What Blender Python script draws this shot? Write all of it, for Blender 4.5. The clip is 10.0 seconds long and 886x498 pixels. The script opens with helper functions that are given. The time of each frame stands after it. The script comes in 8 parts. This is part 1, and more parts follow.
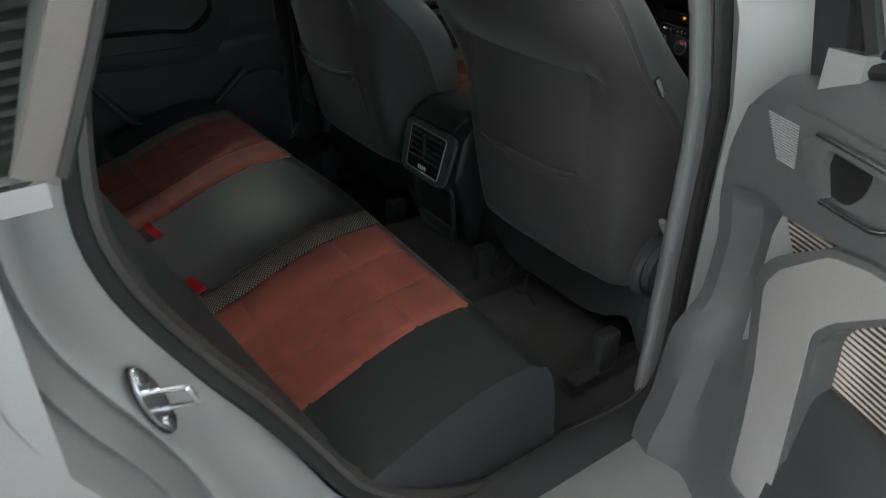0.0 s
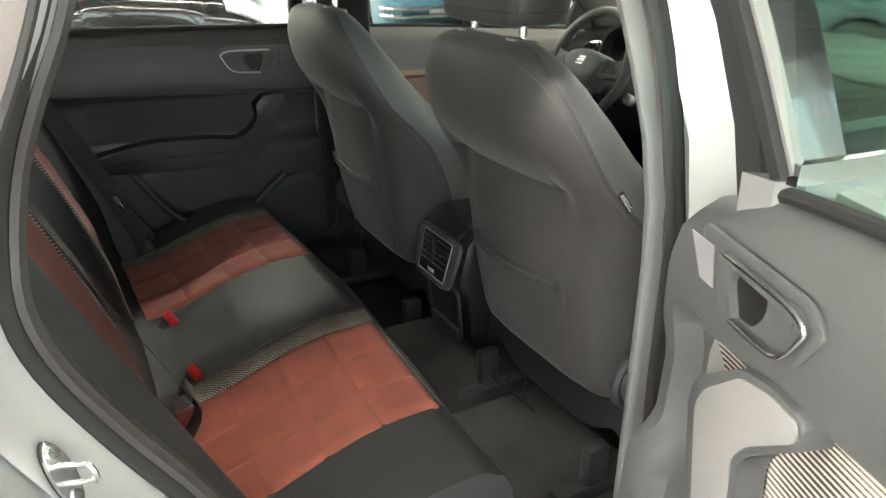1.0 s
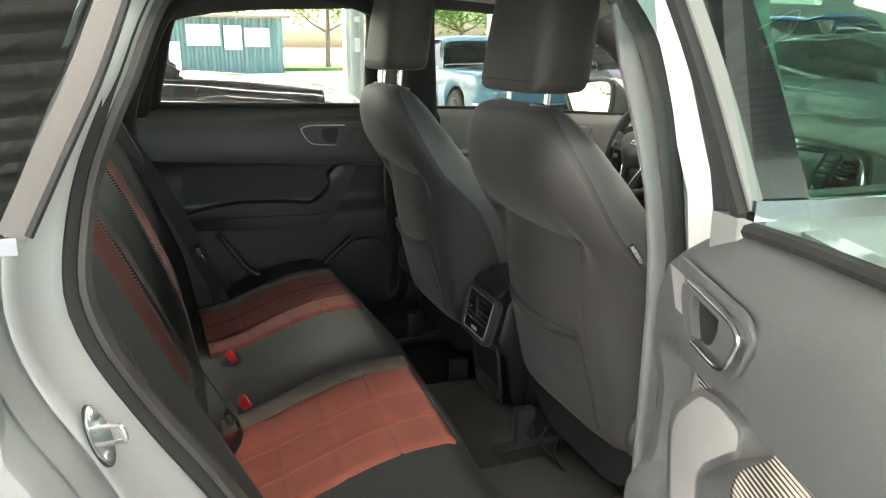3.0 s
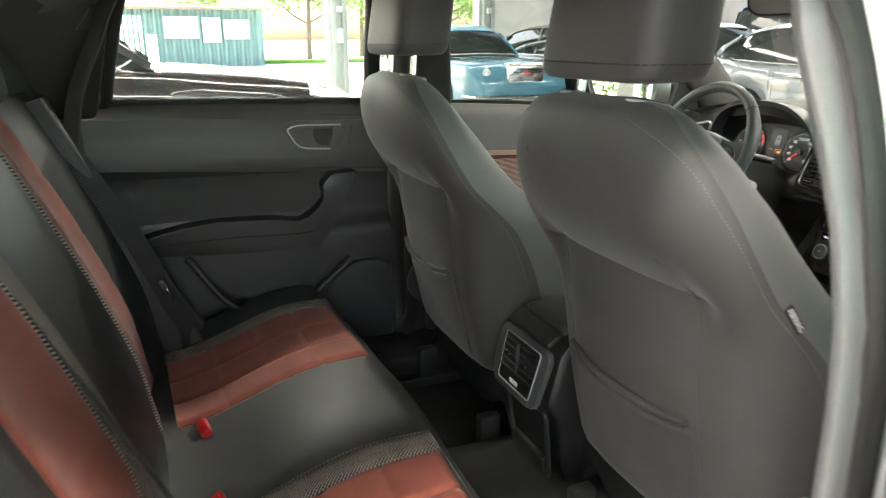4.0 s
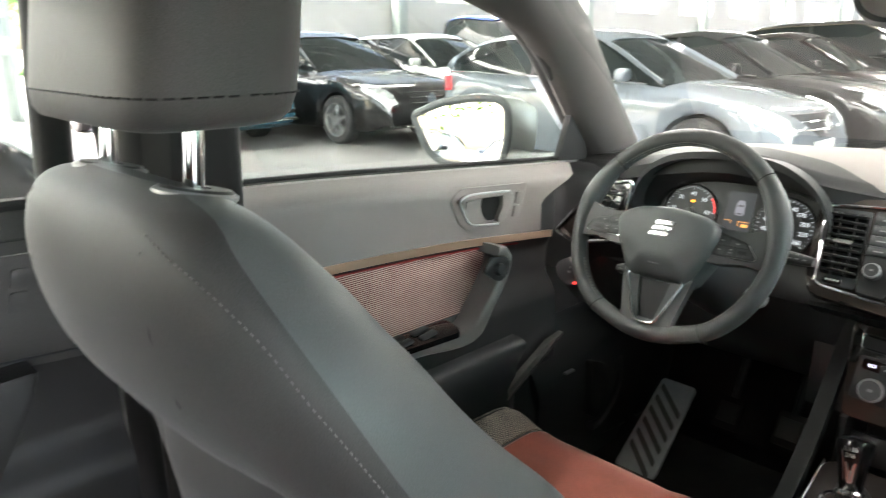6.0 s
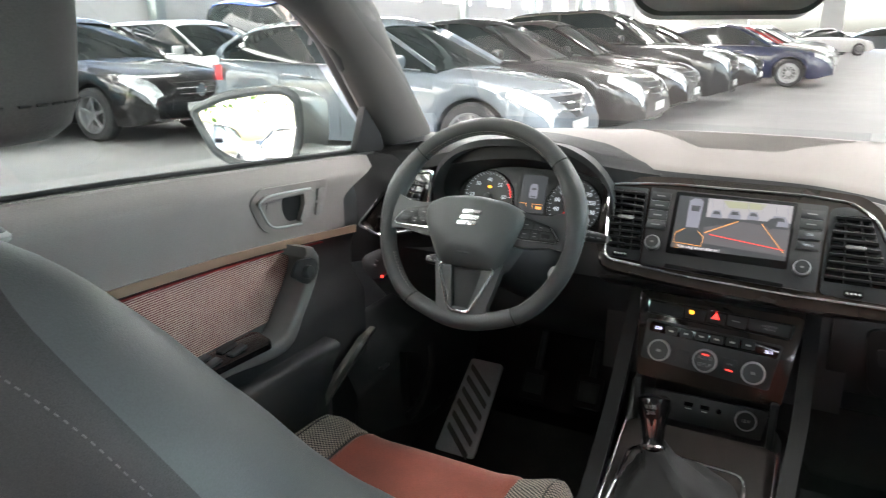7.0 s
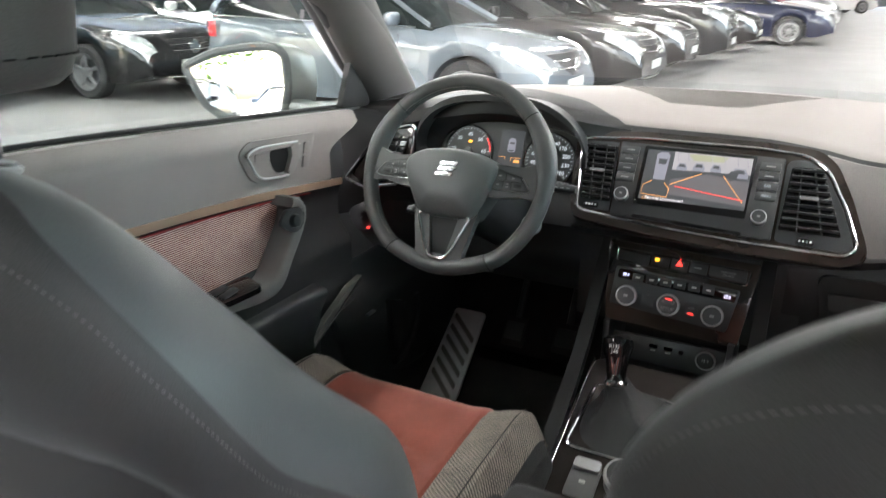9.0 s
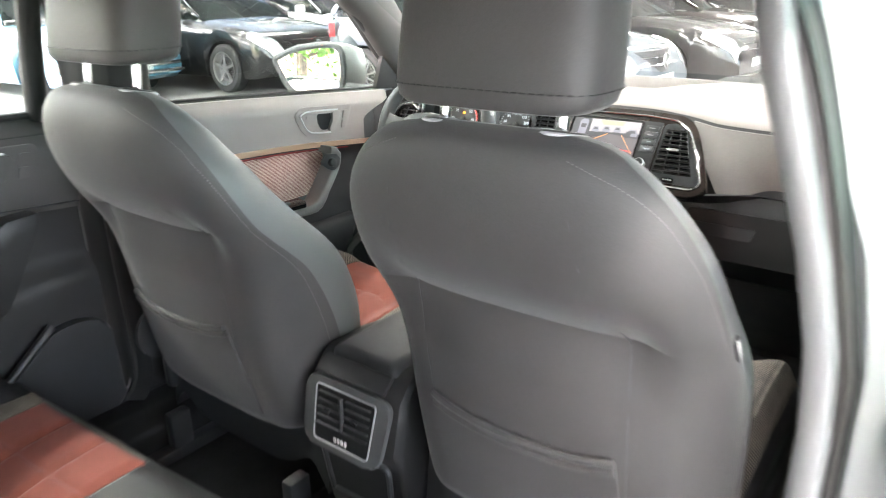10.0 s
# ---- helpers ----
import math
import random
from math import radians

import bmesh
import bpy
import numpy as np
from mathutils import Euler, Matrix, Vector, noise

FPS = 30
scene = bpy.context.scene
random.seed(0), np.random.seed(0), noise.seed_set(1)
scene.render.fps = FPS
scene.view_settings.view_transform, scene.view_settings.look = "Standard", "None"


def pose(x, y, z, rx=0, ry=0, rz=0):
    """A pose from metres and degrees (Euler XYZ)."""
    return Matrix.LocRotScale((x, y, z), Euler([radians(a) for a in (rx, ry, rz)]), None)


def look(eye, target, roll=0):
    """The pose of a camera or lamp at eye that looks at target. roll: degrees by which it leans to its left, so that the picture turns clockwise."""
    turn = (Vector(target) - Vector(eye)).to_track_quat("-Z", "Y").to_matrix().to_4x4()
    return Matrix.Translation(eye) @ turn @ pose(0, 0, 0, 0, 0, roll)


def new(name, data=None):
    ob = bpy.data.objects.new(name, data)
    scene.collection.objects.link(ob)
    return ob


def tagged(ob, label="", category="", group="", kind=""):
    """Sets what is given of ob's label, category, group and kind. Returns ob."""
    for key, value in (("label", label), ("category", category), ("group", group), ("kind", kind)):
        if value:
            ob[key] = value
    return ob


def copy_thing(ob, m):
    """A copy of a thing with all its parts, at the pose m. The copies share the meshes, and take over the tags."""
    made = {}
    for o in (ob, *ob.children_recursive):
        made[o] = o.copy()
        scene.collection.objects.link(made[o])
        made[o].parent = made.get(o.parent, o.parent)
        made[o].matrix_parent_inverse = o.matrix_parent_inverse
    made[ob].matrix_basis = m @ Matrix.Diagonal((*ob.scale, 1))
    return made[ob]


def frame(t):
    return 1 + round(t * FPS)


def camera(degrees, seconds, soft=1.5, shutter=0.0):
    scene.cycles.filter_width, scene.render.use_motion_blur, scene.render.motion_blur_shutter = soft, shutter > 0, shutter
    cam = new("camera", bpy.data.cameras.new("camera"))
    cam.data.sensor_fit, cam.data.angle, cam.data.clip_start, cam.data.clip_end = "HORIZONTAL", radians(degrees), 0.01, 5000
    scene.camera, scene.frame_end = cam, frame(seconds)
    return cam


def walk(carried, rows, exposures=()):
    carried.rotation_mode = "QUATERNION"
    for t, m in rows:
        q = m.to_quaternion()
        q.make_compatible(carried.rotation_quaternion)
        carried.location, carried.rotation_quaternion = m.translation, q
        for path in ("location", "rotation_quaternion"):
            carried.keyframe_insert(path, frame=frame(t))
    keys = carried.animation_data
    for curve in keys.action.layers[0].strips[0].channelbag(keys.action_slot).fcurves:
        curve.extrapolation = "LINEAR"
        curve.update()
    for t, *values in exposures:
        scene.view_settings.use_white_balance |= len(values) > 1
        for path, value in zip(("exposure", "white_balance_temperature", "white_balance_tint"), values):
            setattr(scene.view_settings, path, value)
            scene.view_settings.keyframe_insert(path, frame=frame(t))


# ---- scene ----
cam = camera(63.7, 10.0, soft=1.1, shutter=0.4)
# seconds, eye, target, roll
PATH = [
    (0, (1.219, -0.978, 1.334), (-0.171, 0.015, 0.293), 0.6),
    (0.5, (1.251, -0.902, 1.335), (-0.238, 0.054, 0.402), 0.3),
    (1, (1.335, -0.854, 1.356), (-0.283, 0.016, 0.564), -0.1),
    (1.5, (1.431, -0.819, 1.355), (-0.288, -0.045, 0.685), -0.0),
    (2, (1.487, -0.807, 1.328), (-0.289, -0.101, 0.739), 0.1),
    (2.5, (1.518, -0.805, 1.319), (-0.283, -0.128, 0.771), -0.2),
    (2.7, (1.519, -0.811, 1.317), (-0.284, -0.137, 0.774), 0.1),
    (4, (1.102, -0.756, 1.291), (-0.677, -0.04, 0.724), -0.3),
    (4.5, (0.814, -0.622, 1.246), (-0.946, 0.127, 0.659), -1.0),
    (5, (0.468, -0.519, 1.247), (-1.233, 0.352, 0.658), -1.0),
    (5.2, (0.362, -0.498, 1.261), (-1.289, 0.467, 0.678), -0.6),
    (6.3, (0.143, -0.465, 1.311), (-1.088, 1.016, 0.773), -0.3),
    (6.5, (0.13, -0.459, 1.304), (-0.997, 1.102, 0.764), -0.3),
    (7, (0.111, -0.455, 1.313), (-0.783, 1.237, 0.732), -0.2),
    (7.5, (0.1, -0.457, 1.314), (-0.654, 1.296, 0.717), 0.2),
    (8, (0.083, -0.469, 1.313), (-0.583, 1.312, 0.695), 0.6),
    (8.5, (0.095, -0.465, 1.322), (-0.599, 1.296, 0.676), 0.7),
    (9, (0.173, -0.504, 1.317), (-0.699, 1.159, 0.63), 0.0),
    (9.3, (0.283, -0.578, 1.282), (-0.69, 1.018, 0.571), -1.0),
    (9.5, (0.403, -0.614, 1.262), (-0.638, 0.944, 0.562), -0.2),
    (9.8, (0.625, -0.729, 1.32), (-0.505, 0.77, 0.629), -0.7),
    (10, (0.745, -0.847, 1.355), (-0.403, 0.64, 0.668), -1.0),
]
EXPOSURES = [(0.0, 1.35, 6500, 8), (0.3, 1.95, 7000, 10), (0.5, 2.75, 7200, 12), (1.0, 2.7, 7300, 9), (2.5, 2.42, 7200, 8), (4.0, 2.95, 7300, 9), (4.5, 3.4, 7100, 10),
             (5.0, 3.85, 7000, 11), (5.2, 3.8, 7000, 11), (6.3, 3.4, 6750, 14), (7.0, 3.25, 6550, 15), (9.0, 3.3, 6550, 15), (9.5, 3.87, 6600, 15), (10.0, 4.1, 6700, 14)]
walk(cam, [(t, look(eye, target, roll)) for t, eye, target, roll in PATH], EXPOSURES)

# ---- daylight and lamps ----
world = bpy.data.worlds.new("sky")
scene.world = world
world.use_nodes = True
wn = world.node_tree.nodes
sky = wn.new("ShaderNodeTexSky")
sky.sky_type, sky.sun_disc = "NISHITA", False
sky.dust_density, sky.ozone_density = 5.0, 0.3
sky.sun_elevation, sky.sun_rotation = radians(52), radians(215)
world.node_tree.links.new(sky.outputs[0], wn["Background"].inputs[0])
wn["Background"].inputs[1].default_value = 0.42
sun = new("sun", bpy.data.lights.new("sun", "SUN"))
sun.data.energy, sun.data.angle, sun.data.color = 2.8, radians(0.5), (1.0, 0.95, 0.88)
sun.matrix_world = look((0, 0, 30), (0.55 * 12, 0.8 * 12, 30 - 15.5))

# area lamps added at the hall's east and south openings, in place of skylight
for name, at, target, size, watts in (("east_fill_light", (8.35, 8.7, 2.3), (0, 8.7, 2.3), (4.6, 4.2), 26), ("east_fill_light", (8.35, 3.7, 2.3), (0, 3.7, 2.3), (4.6, 4.2), 26),
                                      ("east_fill_light", (8.35, -1.3, 2.3), (0, -1.3, 2.3), (4.6, 4.2), 26), ("east_fill_light", (8.35, -6.3, 2.3), (0, -6.3, 2.3), (4.6, 4.2), 26),
                                      ("south_fill_light", (5.8, -8.75, 2.3), (5.8, 0, 2.3), (4.2, 4.2), 40), ("south_fill_light", (1.2, -8.75, 2.3), (1.2, 0, 2.3), (4.2, 4.2), 40)):
    fill_light = new(name, bpy.data.lights.new(name, "AREA"))
    fill_light.data.shape, fill_light.data.size, fill_light.data.size_y = "RECTANGLE", *size
    fill_light.data.energy, fill_light.data.color = watts, (0.96, 1.0, 0.99)
    fill_light.matrix_world = look(at, target)


# ---- helpers of this scene ----
def smooth(a, b, x):
    k = min(1.0, max(0.0, (x - a) / (b - a)))
    return k * k * (3 - 2 * k)


def lerp(xs, ys, x):
    """Smooth interpolation through a short table."""
    if x <= xs[0]:
        return ys[0]
    for i in range(len(xs) - 1):
        if x <= xs[i + 1]:
            h = xs[i + 1] - xs[i]
            k = (x - xs[i]) / h
            m0 = (ys[i + 1] - ys[i - 1]) / (xs[i + 1] - xs[i - 1]) * h if i else ys[1] - ys[0]
            m1 = (ys[i + 2] - ys[i]) / (xs[i + 2] - xs[i]) * h if i + 2 < len(xs) else ys[-1] - ys[-2]
            return ((2 * k**3 - 3 * k * k + 1) * ys[i] + (k**3 - 2 * k * k + k) * m0
                    + (3 * k * k - 2 * k**3) * ys[i + 1] + (k**3 - k * k) * m1)
    return ys[-1]


def spread(a, b, n):
    return [a + (b - a) * i / (n - 1) for i in range(n)]


def curve(points, n):
    """n points on a smooth line through the given ones."""
    pts = [Vector(p) for p in points]
    ds = [0.0]
    for a, b in zip(pts, pts[1:]):
        ds.append(ds[-1] + (b - a).length)
    return [Vector([lerp(ds, [p[k] for p in pts], d) for k in range(3)]) for d in spread(0, ds[-1], n)]


def mesh_of(name, bm, material, angle=38):
    bmesh.ops.recalc_face_normals(bm, faces=bm.faces)
    me = bpy.data.meshes.new(name)
    bm.to_mesh(me)
    bm.free()
    for m in (material if isinstance(material, (list, tuple)) else [material]):
        me.materials.append(m)
    me.shade_smooth()
    me.set_sharp_from_angle(angle=radians(angle))
    return me


def part(name, bm, material, parent=None, label="", angle=38):
    ob = new(name, mesh_of(name, bm, material, angle))
    ob.parent = parent
    if label:
        tagged(ob, label)
    return ob


def thing(name, label, category, group="", kind="", at=(0, 0, 0)):
    ob = new(name)
    ob.empty_display_size = 0.05
    ob.location = at
    return tagged(ob, label, category, group, kind)


def alone(name, bm, material, label, category, group="", kind="", angle=38):
    return tagged(part(name, bm, material, None, "", angle), label, category, group, kind)


def loft(bm, rings, close=True, caps=True, mat=0):
    vs = [[bm.verts.new(p) for p in r] for r in rings]
    n = len(vs[0])
    for a, b in zip(vs, vs[1:]):
        for i in range(n if close else n - 1):
            j = (i + 1) % n
            bm.faces.new((a[i], a[j], b[j], b[i])).material_index = mat
    if caps and close:
        for r in (vs[0], vs[-1]):
            bm.faces.new(r).material_index = mat
    return vs


def grid(bm, f, us, vs, thick=None, mat=0):
    """A sheet of points f(u, v); thick: the offset to its back, which closes it."""
    top = [[bm.verts.new(f(u, v)) for v in vs] for u in us]
    nu, nv = len(us), len(vs)
    for i in range(nu - 1):
        for j in range(nv - 1):
            bm.faces.new((top[i][j], top[i + 1][j], top[i + 1][j + 1], top[i][j + 1])).material_index = mat
    if thick is not None:
        t = Vector(thick)
        bot = [[bm.verts.new(p.co + t) for p in r] for r in top]
        for i in range(nu - 1):
            for j in range(nv - 1):
                bm.faces.new((bot[i][j], bot[i][j + 1], bot[i + 1][j + 1], bot[i + 1][j])).material_index = mat
        edge = [(i, 0) for i in range(nu)] + [(nu - 1, j) for j in range(1, nv)]
        edge += [(i, nv - 1) for i in range(nu - 2, -1, -1)] + [(0, j) for j in range(nv - 2, 0, -1)]
        for (a, b), (c, d) in zip(edge, edge[1:] + edge[:1]):
            bm.faces.new((top[a][b], top[c][d], bot[c][d], bot[a][b])).material_index = mat
    return bm


def box(bm, c, s, bevel=0.0, m=None, seg=2, mat=0):
    r = bmesh.ops.create_cube(bm, size=1.0)
    vs = r["verts"]
    for v in vs:
        v.co = Vector((v.co.x * s[0], v.co.y * s[1], v.co.z * s[2]))
    fs = list({f for v in vs for f in v.link_faces})
    for f in fs:
        f.material_index = mat
    if bevel:
        es = list({e for v in vs for e in v.link_edges})
        r = bmesh.ops.bevel(bm, geom=es, offset=bevel, segments=seg, affect="EDGES", profile=0.5)
        vs = list({v for f in r["faces"] for v in f.verts} | {v for v in vs if v.is_valid})
        seen, todo = set(vs), list(vs)
        while todo:
            v = todo.pop()
            for e in v.link_edges:
                o = e.other_vert(v)
                if o not in seen:
                    seen.add(o)
                    todo.append(o)
        vs = list(seen)
    mm = Matrix.Translation(c) @ (m if m is not None else Matrix())
    for v in vs:
        v.co = mm @ v.co
    return vs


def turned(rx=0, ry=0, rz=0):
    return pose(0, 0, 0, rx, ry, rz)


def plate(bm, pts, normal, depth, bevel=0.0, mat=0, seg=2):
    """A flat outline given by points, pushed along the normal."""
    vs = [bm.verts.new(p) for p in pts]
    n = Vector(normal).normalized() * depth
    ws = [bm.verts.new(v.co + n) for v in vs]
    fs = [bm.faces.new(vs), bm.faces.new(ws[::-1])]
    k = len(vs)
    for i in range(k):
        fs.append(bm.faces.new((vs[i], vs[(i + 1) % k], ws[(i + 1) % k], ws[i])))
    for f in fs:
        f.material_index = mat
    if bevel:
        es = [e for e in fs[1].edges]
        bmesh.ops.bevel(bm, geom=es, offset=bevel, segments=seg, affect="EDGES", profile=0.5)
    return bm


def rounded(pts, r, n=4):
    """The outline with its corners rounded."""
    out, k = [], len(pts)
    for i in range(k):
        p, a, b = Vector(pts[i]), Vector(pts[i - 1]), Vector(pts[(i + 1) % k])
        da, db = (a - p), (b - p)
        ra = min(r, da.length * 0.45, db.length * 0.45)
        s, e = p + da.normalized() * ra, p + db.normalized() * ra
        for q in spread(0, 1, n + 1):
            out.append((1 - q) ** 2 * s + 2 * q * (1 - q) * p + q * q * e)
    return out


def tube(bm, path, r, n=10, closed=False, flat=1.0, up=None, caps=True, mat=0):
    """A tube along points; r: a number or one for each point; flat squeezes it across the second axis."""
    pts = [Vector(p) for p in path]
    k = len(pts)
    rings, last = [], None
    for i, p in enumerate(pts):
        a = pts[i - 1] if (i or closed) else pts[0]
        b = pts[(i + 1) % k] if (i + 1 < k or closed) else pts[-1]
        d = (b - a).normalized()
        ref = Vector(up) if up is not None else (last if last is not None else (Vector((0, 0, 1)) if abs(d.z) < 0.9 else Vector((1, 0, 0))))
        s = d.cross(ref)
        s = s.normalized() if s.length > 1e-6 else d.orthogonal().normalized()
        w = s.cross(d).normalized()
        last = w
        rr = r[i] if isinstance(r, (list, tuple)) else r
        rings.append([p + s * (rr * math.cos(2 * math.pi * j / n)) + w * (rr * flat * math.sin(2 * math.pi * j / n)) for j in range(n)])
    if closed:
        rings.append(rings[0])
        loft(bm, rings[:-1], caps=False, mat=mat)
        bm.verts.ensure_lookup_table()
        total = len(bm.verts)
        first, end = total - n * k, total - n
        for j in range(n):
            q = (j + 1) % n
            bm.faces.new((bm.verts[end + j], bm.verts[end + q], bm.verts[first + q], bm.verts[first + j])).material_index = mat
    else:
        loft(bm, rings, caps=caps, mat=mat)
    return bm


def lathe(bm, profile, m, n=32, mat=0):
    """Rings of (radius, height) about the local z of m."""
    loft(bm, [[m @ Vector((r * math.cos(2 * math.pi * j / n), r * math.sin(2 * math.pi * j / n), z)) for j in range(n)]
              for r, z in [(max(r, 1e-4), z) for r, z in profile]], mat=mat)
    return bm


def ribbon(bm, path, width, thick, across):
    """A strap along points; across: its width's direction, one or one for each point."""
    rings = []
    for i, p in enumerate(path):
        p = Vector(p)
        a, b = Vector(path[max(0, i - 1)]), Vector(path[min(len(path) - 1, i + 1)])
        d = (b - a).normalized()
        s = Vector(across[i] if isinstance(across, list) else across)
        s = (s - d * s.dot(d)).normalized()
        n = d.cross(s)
        w, h = s * width / 2, n * thick / 2
        rings.append([p - w - h, p + w - h, p + w + h, p - w + h])
    loft(bm, rings)
    return bm


def dashes(bm, path, length, gap, r, n=5):
    """Stitches along a line of points."""
    pts = [Vector(p) for p in path]
    d, k, left = 0.0, 0, 0.0
    ds = [0.0]
    for a, b in zip(pts, pts[1:]):
        ds.append(ds[-1] + (b - a).length)

    def at(s):
        for i in range(len(ds) - 1):
            if s <= ds[i + 1]:
                return pts[i].lerp(pts[i + 1], (s - ds[i]) / max(1e-9, ds[i + 1] - ds[i]))
        return pts[-1]
    while d + length < ds[-1]:
        tube(bm, [at(d), at(d + length)], r, n)
        d += length + gap
    return bm


# ---- materials ----
def node_mat(name):
    m = bpy.data.materials.new(name)
    m.use_nodes = True
    nt = m.node_tree
    return m, nt, nt.nodes["Principled BSDF"]


def ramp(nt, fac, stops):
    r = nt.nodes.new("ShaderNodeValToRGB")
    els = r.color_ramp.elements
    while len(els) < len(stops):
        els.new(0.5)
    for e, (p, c) in zip(els, stops):
        e.position, e.color = p, (*c, 1)
    nt.links.new(fac, r.inputs[0])
    return r.outputs[0]


def surface(name, color, rough=0.5, metal=0.0, var=0.12, scale=6.0, fine=0.0, fine_scale=600.0, bump=0.0,
            coat=0.0, rough_var=0.06, sheen=0.0, ior=1.45, spec=0.5):
    """Base colour with a broad and a fine variation, uneven gloss and fine relief."""
    m, nt, p = node_mat(name)
    co = nt.nodes.new("ShaderNodeTexCoord").outputs["Object"]
    broad = nt.nodes.new("ShaderNodeTexNoise")
    broad.inputs["Scale"].default_value, broad.inputs["Detail"].default_value = scale, 6
    nt.links.new(co, broad.inputs["Vector"])
    lo, hi = [c * (1 - var) for c in color], [min(1, c * (1 + var)) for c in color]
    col = ramp(nt, broad.outputs[0], [(0.3, lo), (0.7, hi)])
    small = nt.nodes.new("ShaderNodeTexNoise")
    small.inputs["Scale"].default_value, small.inputs["Detail"].default_value = fine_scale, 3
    nt.links.new(co, small.inputs["Vector"])
    if fine:
        mix = nt.nodes.new("ShaderNodeMix")
        mix.data_type, mix.blend_type = "RGBA", "MULTIPLY"
        mix.inputs["Factor"].default_value = 1.0
        g = ramp(nt, small.outputs[0], [(0.3, (1 - fine,) * 3), (0.7, (1 + fine * 0.6,) * 3)])
        nt.links.new(col, mix.inputs["A"])
        nt.links.new(g, mix.inputs["B"])
        col = mix.outputs["Result"]
    nt.links.new(col, p.inputs["Base Color"])
    mr = nt.nodes.new("ShaderNodeMapRange")
    mr.inputs["To Min"].default_value, mr.inputs["To Max"].default_value = max(0, rough - rough_var), min(1, rough + rough_var)
    nt.links.new(broad.outputs[0], mr.inputs["Value"])
    nt.links.new(mr.outputs[0], p.inputs["Roughness"])
    p.inputs["Metallic"].default_value, p.inputs["IOR"].default_value = metal, ior
    p.inputs["Coat Weight"].default_value, p.inputs["Coat Roughness"].default_value = coat, 0.04
    p.inputs["Sheen Weight"].default_value = sheen
    p.inputs["Specular IOR Level"].default_value = spec
    p.inputs["Sheen Roughness"].default_value = 0.4
    if bump:
        b = nt.nodes.new("ShaderNodeBump")
        b.inputs["Strength"].default_value, b.inputs["Distance"].default_value = bump, 0.001
        nt.links.new(small.outputs[0], b.inputs["Height"])
        nt.links.new(b.outputs[0], p.inputs["Normal"])
    return m


def woven(name, a, b, pitch, axes, rough=0.8, share=0.5, second=None):
    """Cloth of two threads; axes: which object axis the stripes step along, and the second one."""
    m, nt, p = node_mat(name)
    co = nt.nodes.new("ShaderNodeTexCoord").outputs["Object"]
    sep = nt.nodes.new("ShaderNodeSeparateXYZ")
    nt.links.new(co, sep.inputs[0])

    def math_node(op, x, y=None):
        n = nt.nodes.new("ShaderNodeMath")
        n.operation = op
        for k, v in enumerate((x, y)):
            if v is None:
                continue
            if isinstance(v, (int, float)):
                n.inputs[k].default_value = v
            else:
                nt.links.new(v, n.inputs[k])
        return n.outputs[0]
    u = math_node("MULTIPLY", sep.outputs[axes[0]], 2 * math.pi / pitch)
    v = math_node("MULTIPLY", sep.outputs[axes[1]], 2 * math.pi / (second or pitch))
    su, sv = math_node("SINE", u), math_node("SINE", v)
    w = math_node("MULTIPLY", su, sv) if second is None else math_node("ADD", math_node("MULTIPLY", su, 0.8), math_node("MULTIPLY", sv, 0.35))
    fac = math_node("ADD", math_node("MULTIPLY", w, 0.5), 0.5)
    noise_n = nt.nodes.new("ShaderNodeTexNoise")
    noise_n.inputs["Scale"].default_value = 25
    nt.links.new(co, noise_n.inputs["Vector"])
    fac2 = math_node("ADD", fac, math_node("MULTIPLY", math_node("SUBTRACT", noise_n.outputs[0], 0.5), 0.35))
    nt.links.new(ramp(nt, fac2, [(share - 0.15, a), (share + 0.15, b)]), p.inputs["Base Color"])
    p.inputs["Roughness"].default_value = rough
    bp = nt.nodes.new("ShaderNodeBump")
    bp.inputs["Strength"].default_value, bp.inputs["Distance"].default_value = 0.5, 0.0008
    nt.links.new(fac, bp.inputs["Height"])
    nt.links.new(bp.outputs[0], p.inputs["Normal"])
    return m


def pane_mat(name, tint, gloss=1.45, rough=0.0):
    m, nt, p = node_mat(name)
    nt.nodes.remove(p)
    tr = nt.nodes.new("ShaderNodeBsdfTransparent")
    tr.inputs[0].default_value = (*tint, 1)
    gl = nt.nodes.new("ShaderNodeBsdfGlossy")
    gl.inputs["Roughness"].default_value = rough
    fr = nt.nodes.new("ShaderNodeLayerWeight")
    fr.inputs["Blend"].default_value = 0.5
    pw = nt.nodes.new("ShaderNodeMath")
    pw.operation = "POWER"
    pw.inputs[1].default_value = 4.0
    ad = nt.nodes.new("ShaderNodeMath")
    ad.operation = "MULTIPLY_ADD"
    ad.inputs[1].default_value = 0.8
    ad.inputs[2].default_value = 2 * ((gloss - 1) / (gloss + 1)) ** 2
    nt.links.new(fr.outputs["Facing"], pw.inputs[0])
    nt.links.new(pw.outputs[0], ad.inputs[0])
    mx = nt.nodes.new("ShaderNodeMixShader")
    nt.links.new(ad.outputs[0], mx.inputs[0])
    nt.links.new(tr.outputs[0], mx.inputs[1])
    nt.links.new(gl.outputs[0], mx.inputs[2])
    nt.links.new(mx.outputs[0], nt.nodes["Material Output"].inputs[0])
    return m


def glow(name, color, strength):
    m, nt, p = node_mat(name)
    p.inputs["Base Color"].default_value = (*[c * 0.2 for c in color], 1)
    p.inputs["Emission Color"].default_value = (*color, 1)
    p.inputs["Emission Strength"].default_value = strength
    return m


def paint(name, color, metal=0.5, rough=0.35, flake=0.25):
    m = surface(name, color, rough, metal, var=0.04, scale=3, fine=flake, fine_scale=2500, coat=1.0, rough_var=0.03, spec=0.25)
    return m


